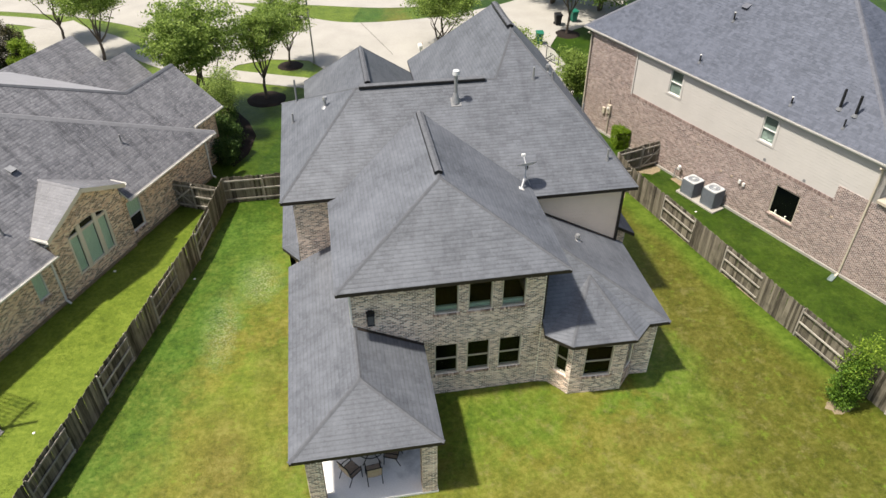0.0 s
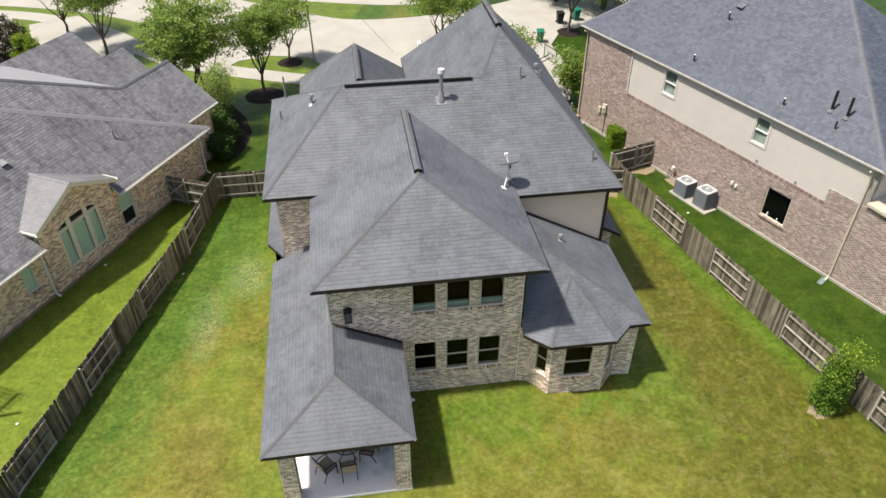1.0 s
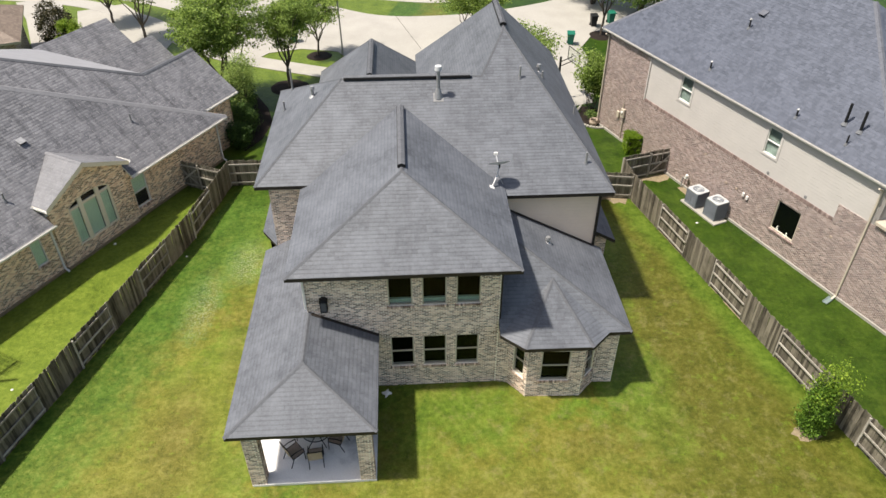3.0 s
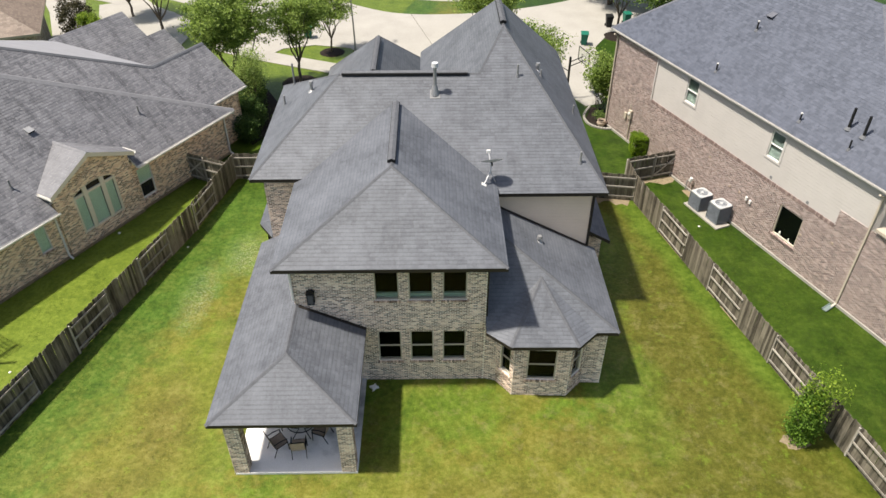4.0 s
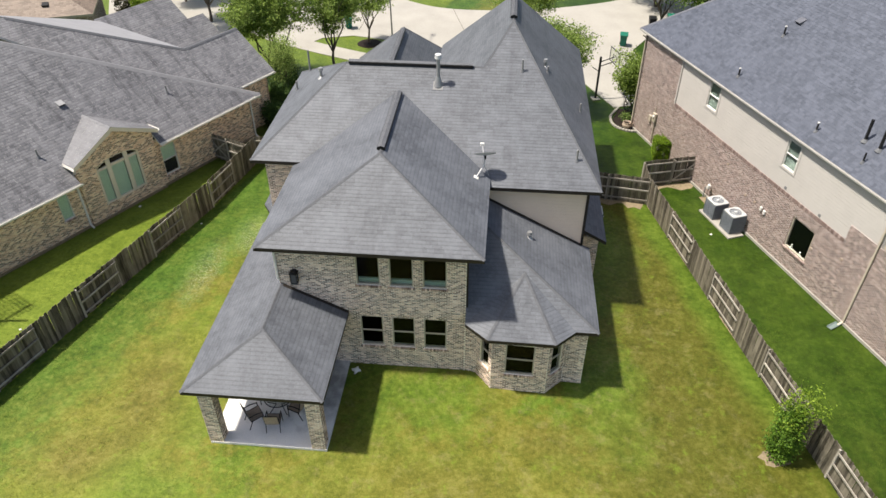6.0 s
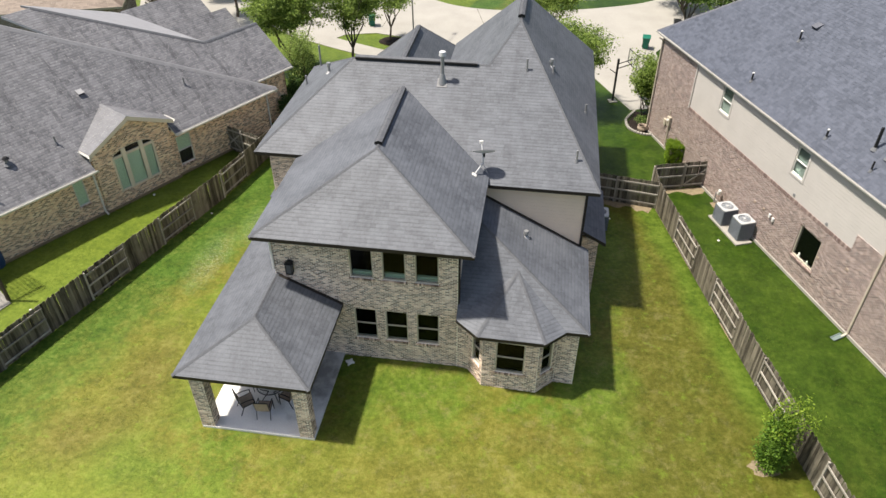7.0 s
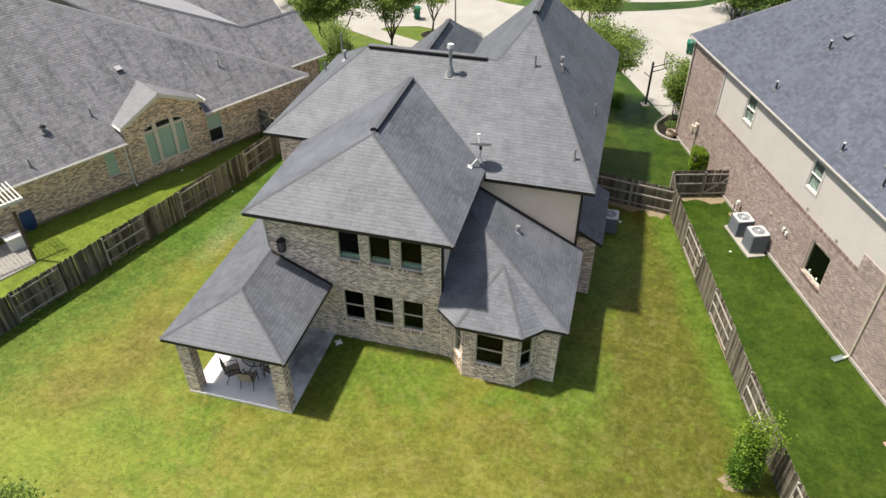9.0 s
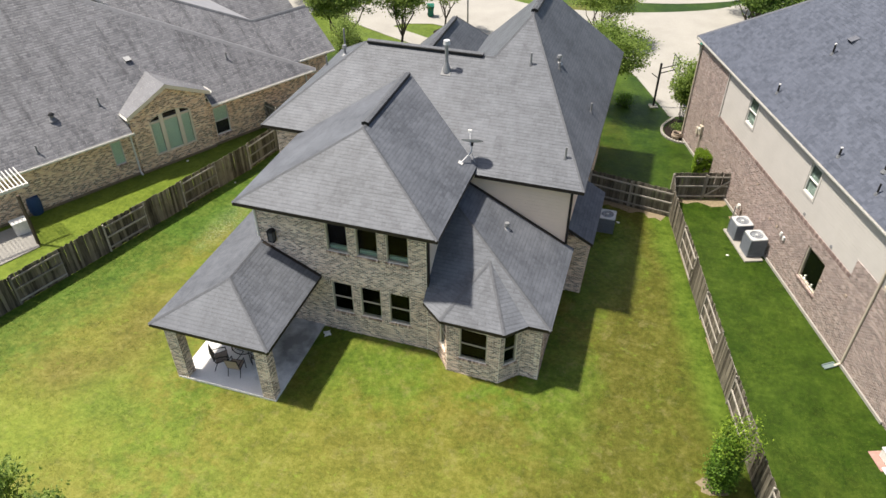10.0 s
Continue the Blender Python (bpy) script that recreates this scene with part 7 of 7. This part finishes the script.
for k, p in enumerate(EDGE):
    if k % 1 == 0 and k + 1 < len(EDGE):
        q = EDGE[k + 1]
        a = math.degrees(math.atan2(q[1] - p[1], q[0] - p[0]))
        part("edge_stone", box((0, 0, 0.07), (math.dist(p, q) - 0.02, 0.18, 0.16), 0.03, Matrix.Translation(((p[0] + q[0]) / 2, (p[1] + q[1]) / 2, 0)) @ pose(0, 0, 0, 0, 0, a)), M_SLAB2, edging)
pots = ((12.75, 23.75, 0.32), (13.05, 23.95, 0.24))
for x, y, s in pots:
    p = tagged(empty("flower_pot", Matrix.Translation((x, y, 0.03))), "round brown garden pot on mulch", "pot")
    bm = bmesh.new()
    prof = [(0.5, 0), (0.9, 0.35), (1.0, 0.7), (0.8, 1.05), (0.9, 1.15), (0.78, 1.15), (0.7, 0.9)]
    rings = [[bm.verts.new((s * rr * math.cos(2 * math.pi * k / 16), s * rr * math.sin(2 * math.pi * k / 16), s * 1.3 * z)) for k in range(16)] for rr, z in prof]
    for a, c in zip(rings, rings[1:]):
        for k in range(16):
            bm.faces.new((a[k], a[(k + 1) % 16], c[(k + 1) % 16], c[k]))
    bm.faces.new(rings[0][::-1])
    bmesh.ops.recalc_face_normals(bm, faces=bm.faces[:])
    part("body", bm, M_SLING, p)
    part("soil", rod((0, 0, s * 0.9), (0, 0, s * 1.15), s * 0.7, s * 0.7, 14), M_MULCH, p)

for x, y in ((13.68, 22.95), (14.05, 22.72)):
    pillar = tagged(empty("utility_post", Matrix.Translation((x, y, 0))), "short pale utility post beside the bed", "utility post")
    part("post", box((0, 0, 0.38), (0.14, 0.14, 0.76), 0.02), M_TAN, pillar)
    part("cap", box((0, 0, 0.79), (0.19, 0.19, 0.08), 0.02), M_TAN, pillar)
bush(8.9, 28.0, 0.7, 0.6, 53, "low green shrub at the corner of the house", M_LEAF_H, 40, 38, 0.05, 0.12)

# ---- street things ----
def wheeled_bin(x, y, mat, label, a=0):
    ob = tagged(empty("wheeled_bin", Matrix.Translation((x, y, 0.03)) @ pose(0, 0, 0, 0, 0, a)), label, "bin", "bins by the street")
    bm = bmesh.new()
    lo = [bm.verts.new(v) for v in ((-0.22, -0.26, 0.06), (0.22, -0.26, 0.06), (0.22, 0.24, 0.06), (-0.22, 0.24, 0.06))]
    hi = [bm.verts.new(v) for v in ((-0.31, -0.36, 1.0), (0.31, -0.36, 1.0), (0.31, 0.36, 1.05), (-0.31, 0.36, 1.05))]
    for k in range(4):
        bm.faces.new((lo[k], lo[(k + 1) % 4], hi[(k + 1) % 4], hi[k]))
    bm.faces.new(lo[::-1])
    bm.faces.new(hi)
    part("body", bm, mat, ob)
    part("lid", box((0, -0.01, 1.06), (0.68, 0.80, 0.09), 0.03, pose(0, 0, 0, 4, 0, 0)), mat, ob)
    part("handle", rod((-0.25, 0.42, 1.0), (0.25, 0.42, 1.0), 0.02), mat, ob)
    for sx in (-0.26, 0.26):
        part("wheel", rod((sx - 0.03, 0.26, 0.12), (sx + 0.03, 0.26, 0.12), 0.12, None, 14), M_BLACK, ob)
    return ob


wheeled_bin(17.2, 43.3, M_BLACK, "black wheeled rubbish bin on the street")
wheeled_bin(19.0, 44.0, M_GREENBIN, "green wheeled rubbish bin on the street", 10)
wheeled_bin(14.15, 39.0, M_GREENBIN, "green wheeled rubbish bin on the drive", -8)
wheeled_bin(-10.4, 41.0, M_GREENBIN, "dark green wheeled rubbish bin by the curb", 20)

hoop = tagged(empty("basketball_hoop", Matrix.Translation((10.95, 28.25, 0)) @ pose(0, 0, 0, 0, 0, -72)), "black basketball hoop with clear backboard by the drive", "basketball hoop")
part("footing", box((0, 0, 0.05), (0.6, 0.6, 0.1), 0.02), M_SLAB2, hoop)
part("pole", box((0, 0, 1.7), (0.13, 0.13, 3.3), 0.01), M_BLACK, hoop)
for z in (2.6, 2.95):
    part("extension_arm", rod((0, 0, z), (0, 1.05, z + 0.28), 0.035), M_BLACK, hoop)
part("rear_arm", rod((0, 0, 2.2), (0, -0.55, 2.6), 0.03), M_BLACK, hoop)
bm = bmesh.new()
for c, s in (((0, 1.1, 2.72), (1.6, 0.04, 0.05)), ((0, 1.1, 3.72), (1.6, 0.04, 0.05)), ((-0.8, 1.1, 3.22), (0.05, 0.04, 1.0)), ((0.8, 1.1, 3.22), (0.05, 0.04, 1.0)), ((0, 1.1, 3.3), (0.6, 0.03, 0.03)), ((0, 1.1, 2.9), (0.6, 0.03, 0.03)), ((-0.3, 1.1, 3.1), (0.03, 0.03, 0.43)), ((0.3, 1.1, 3.1), (0.03, 0.03, 0.43))):
    add_box(bm, c, s)
part("backboard_frame", bm, M_BLACK, hoop)
part("backboard", box((0, 1.1, 3.22), (1.55, 0.012, 0.96)), M_TABLEGLASS, hoop)
bm = bmesh.new()
for k in range(20):
    a, c = 2 * math.pi * k / 20, 2 * math.pi * (k + 1) / 20
    add_cyl(bm, (0.23 * math.cos(a), 1.42 + 0.23 * math.sin(a), 2.95), (0.23 * math.cos(c), 1.42 + 0.23 * math.sin(c), 2.95), 0.012, None, 5)
part("rim", bm, M_PINK, hoop)

lamp = tagged(empty("street_lamp", Matrix.Translation((-5.9, 37.85, 0))), "tall slim grey street lamp by the curb", "street lamp")
part("base", rod((0, 0, 0), (0, 0, 0.5), 0.13, 0.09, 12), M_METAL, lamp)
part("pole", rod((0, 0, 0.4), (-0.15, 0.1, 7.5), 0.075, 0.05, 12), M_METAL, lamp)
part("arm", rod((-0.15, 0.1, 7.4), (-0.15, 1.6, 7.8), 0.035, 0.03), M_METAL, lamp)
part("lamp_head", box((-0.15, 1.8, 7.8), (0.24, 0.6, 0.14), 0.04), M_METAL, lamp)
mail = tagged(empty("mailbox", Matrix.Translation((2.9, 35.7, 0)) @ Matrix.Diagonal((1.25, 1.25, 1.35, 1))), "white mailbox on a post beside the drive", "mailbox")
part("post", box((0, 0, 0.6), (0.11, 0.11, 1.2), 0.01), M_WHITE, mail)
part("box", box((0, 0, 1.3), (0.26, 0.5, 0.28), 0.05), M_WHITE, mail)
part("flag", box((0.15, 0.1, 1.45), (0.015, 0.12, 0.18), 0), M_PINK, mail)
for k, (x, y) in enumerate(((3.6, 36.0), (4.2, 35.0), (3.4, 34.2))):
    bush(x, y, 0.45, 0.4, 60 + k, "low yellow-green border plant", M_LEAF_B, 18, 30, 0.05, 0.1)

# ---- neighbouring back yard ----
pg = tagged(empty("pergola"), "pale slatted pergola over a concrete patio", "pergola")
PX = [(-19.95, 1.15), (-23.6, -0.9), (-21.6, 4.3), (-25.2, 2.2)]
for x, y in PX[:2]:
    part("post", box((x, y, 1.6), (0.14, 0.14, 3.2), 0.01), M_POST, pg)
PM = Matrix.Translation((-23.2, 1.1, 0.5)) @ pose(0, 0, 0, 0, 0, 61)
for y in (-1.9, 1.9):
    part("beam", box((0, y, 2.62), (4.9, 0.09, 0.20), 0.01, PM), M_WHITE, pg)
for k in range(24):
    part("slat", box((-2.35 + k * 0.205, 0, 2.78), (0.05, 4.4, 0.10), 0.006, PM), M_WHITE, pg)
sheet("patio_slab_2", [(-19.7, 0.95), (-22.1, 2.6), (-26.5, -5.5), (-23.0, -6.8)], 0.05, M_STREET, "pale concrete patio behind the next house", "patio", 0.05)
brl = tagged(empty("barrel", Matrix.Translation((-22.2, 3.6, 0)) @ Matrix.Diagonal((1.25, 1.25, 1.2, 1))), "dark blue plastic barrel against the brick wall", "barrel")
bm = bmesh.new()
prof = [(0.26, 0), (0.30, 0.2), (0.31, 0.45), (0.30, 0.7), (0.26, 0.9), (0.22, 0.9)]
rings = [[bm.verts.new((rr * math.cos(2 * math.pi * k / 18), rr * math.sin(2 * math.pi * k / 18), z)) for k in range(18)] for rr, z in prof]
for a, c in zip(rings, rings[1:]):
    for k in range(18):
        bm.faces.new((a[k], a[(k + 1) % 18], c[(k + 1) % 18], c[k]))
bm.faces.new(rings[0][::-1])
part("body", bm, M_BLUE, brl)
part("lid", rod((0, 0, 0.89), (0, 0, 0.93), 0.25, 0.24, 18), M_BLUE, brl)
bench = tagged(empty("outdoor_kitchen", Matrix.Translation((-21.2, 1.95, 0)) @ pose(0, 0, 0, 0, 0, 61)), "pale stone outdoor counter on the patio", "counter")
part("base", box((-0.3, 0.2, 0.4), (0.8, 0.5, 0.8), 0.02), M_PALE, bench)
part("counter_top", box((-0.3, 0.2, 0.83), (0.95, 0.62, 0.06), 0.015), M_WHITE, bench)
# the brown-roofed house beyond the left neighbour
far = tagged(empty("house"), "far brick house with a brown shingle roof", "house")
FR = [(-30.2, 33.6, 3.3), (-33.4, 42.2, 3.3), (-46.0, 38.0, 3.3), (-43.0, 29.0, 3.3)]
FT = [(-35.6, 35.8, 5.6), (-42.0, 33.6, 5.6)]
far_planes = [[[FR[0], FR[1], FT[0]]], [[FR[3], FR[0], FT[0], FT[1]]], [[FR[1], FR[2], FT[1], FT[0]]]]
far_deck = roof_deck([pl[0] for pl in far_planes], far, 0.15, M_TAN, "roof")
for pl in far_planes:
    shingle_plane(pl, M_SHINGLE_B, far_deck, RND)
inset_far = [(-30.9, 33.9), (-33.7, 41.5), (-45.4, 37.7), (-42.7, 29.6)]
for i in range(4):
    wall("wall", inset_far[i], inset_far[(i + 1) % 4], 0, 3.25, M_BRICK_R, far)
box_vent((-34.0, 33.5, roof_z(far_planes[1], -34.0, 33.5)), normal_of(far_planes[1][0]), far, LU, 0.5, M_BLACK)

# ---- scraps on the lawns ----
SCRAPS = ((-17.2, 11.28, 0.10), (-12.93, 9.91, 0.08), (10.13, 12.73, 0.11), (-18.46, 0.68, 0.08), (16.1, 11.44, 0.09))


def scrap(x, y, r, seed):
    """A small pale crumpled scrap lying on the grass."""
    bm = bmesh.new()
    bmesh.ops.create_icosphere(bm, subdivisions=2, radius=r)
    for v in bm.verts:
        v.co *= 0.7 + 0.6 * noise.noise(v.co * (1.2 / r) + Vector((seed, 0, 0)))
        v.co.z *= 0.45
    tagged(part("paper_scrap", bm, M_WHITE), "small white paper scrap on the lawn", "scrap").location = (x, y, r * 0.25)


for k, (x, y, r) in enumerate(SCRAPS):
    scrap(x, y, r, k * 3.7)


# ---- grass blades on the near lawns ----
def grass_blades(tufts, x0, x1, y0, y1, name, label):
    """Mown blades in small tufts strewn unevenly over a lawn, clear of the house and slab."""
    g = np.random.RandomState(5)
    x, y = g.uniform(x0, x1, tufts), g.uniform(y0, y1, tufts)
    thick = np.sin(x * 1.9 + 1.3 * np.sin(y * 1.1)) + np.sin(y * 2.3 + 1.7 * np.sin(x * 0.9)) + np.sin(x * 0.7 - y * 0.8)
    keep = thick + g.normal(0, 0.9, tufts) > -0.4
    keep &= ~((x > -7.75) & (x < 8.2) & (y > -0.15) & (y < 21)) & ~((x > -7.15) & (x < -2.1) & (y > -5.0) & (y < 0.1))
    keep &= ~((x > 3.2) & (x < 8.3) & (y > -1.25)) & ~((x > 7.9) & (x < 9.2) & (y > 5.8) & (y < 10.2))
    x, y = x[keep], y[keep]
    per = 5
    size = np.repeat(g.uniform(0.6, 1.3, len(x)), per)
    x = np.repeat(x, per) + g.normal(0, 0.045, len(x) * per)
    y = np.repeat(y, per) + g.normal(0, 0.045, len(y) * per)
    n = len(x)
    a = g.uniform(0, 2 * np.pi, n)
    w, h = g.uniform(0.008, 0.018, n) * size, g.uniform(0.004, 0.018, n) * size
    lean = g.normal(0, 0.05, (n, 2)) * size[:, None]
    zero = np.zeros(n)
    p0 = np.stack([x - w * np.cos(a), y - w * np.sin(a), zero], 1)
    p1 = np.stack([x + w * np.cos(a), y + w * np.sin(a), zero], 1)
    p2 = np.stack([x + lean[:, 0], y + lean[:, 1], h], 1)
    v = np.stack([p0, p1, p2], 1).reshape(-1, 3)
    me = bpy.data.meshes.new(name)
    me.vertices.add(3 * n)
    me.vertices.foreach_set("co", v.ravel())
    me.loops.add(3 * n)
    me.loops.foreach_set("vertex_index", np.arange(3 * n, dtype=np.int32))
    me.polygons.add(n)
    me.polygons.foreach_set("loop_start", np.arange(0, 3 * n, 3, dtype=np.int32))
    me.update(calc_edges=True)
    return tagged(mesh_ob(name, me, M_BLADE), label, "grass", kind="stuff")


grass_blades(90000, -19.0, 22.0, -14.0, 17.0, "grass", "short mown grass with yellow dry patches")
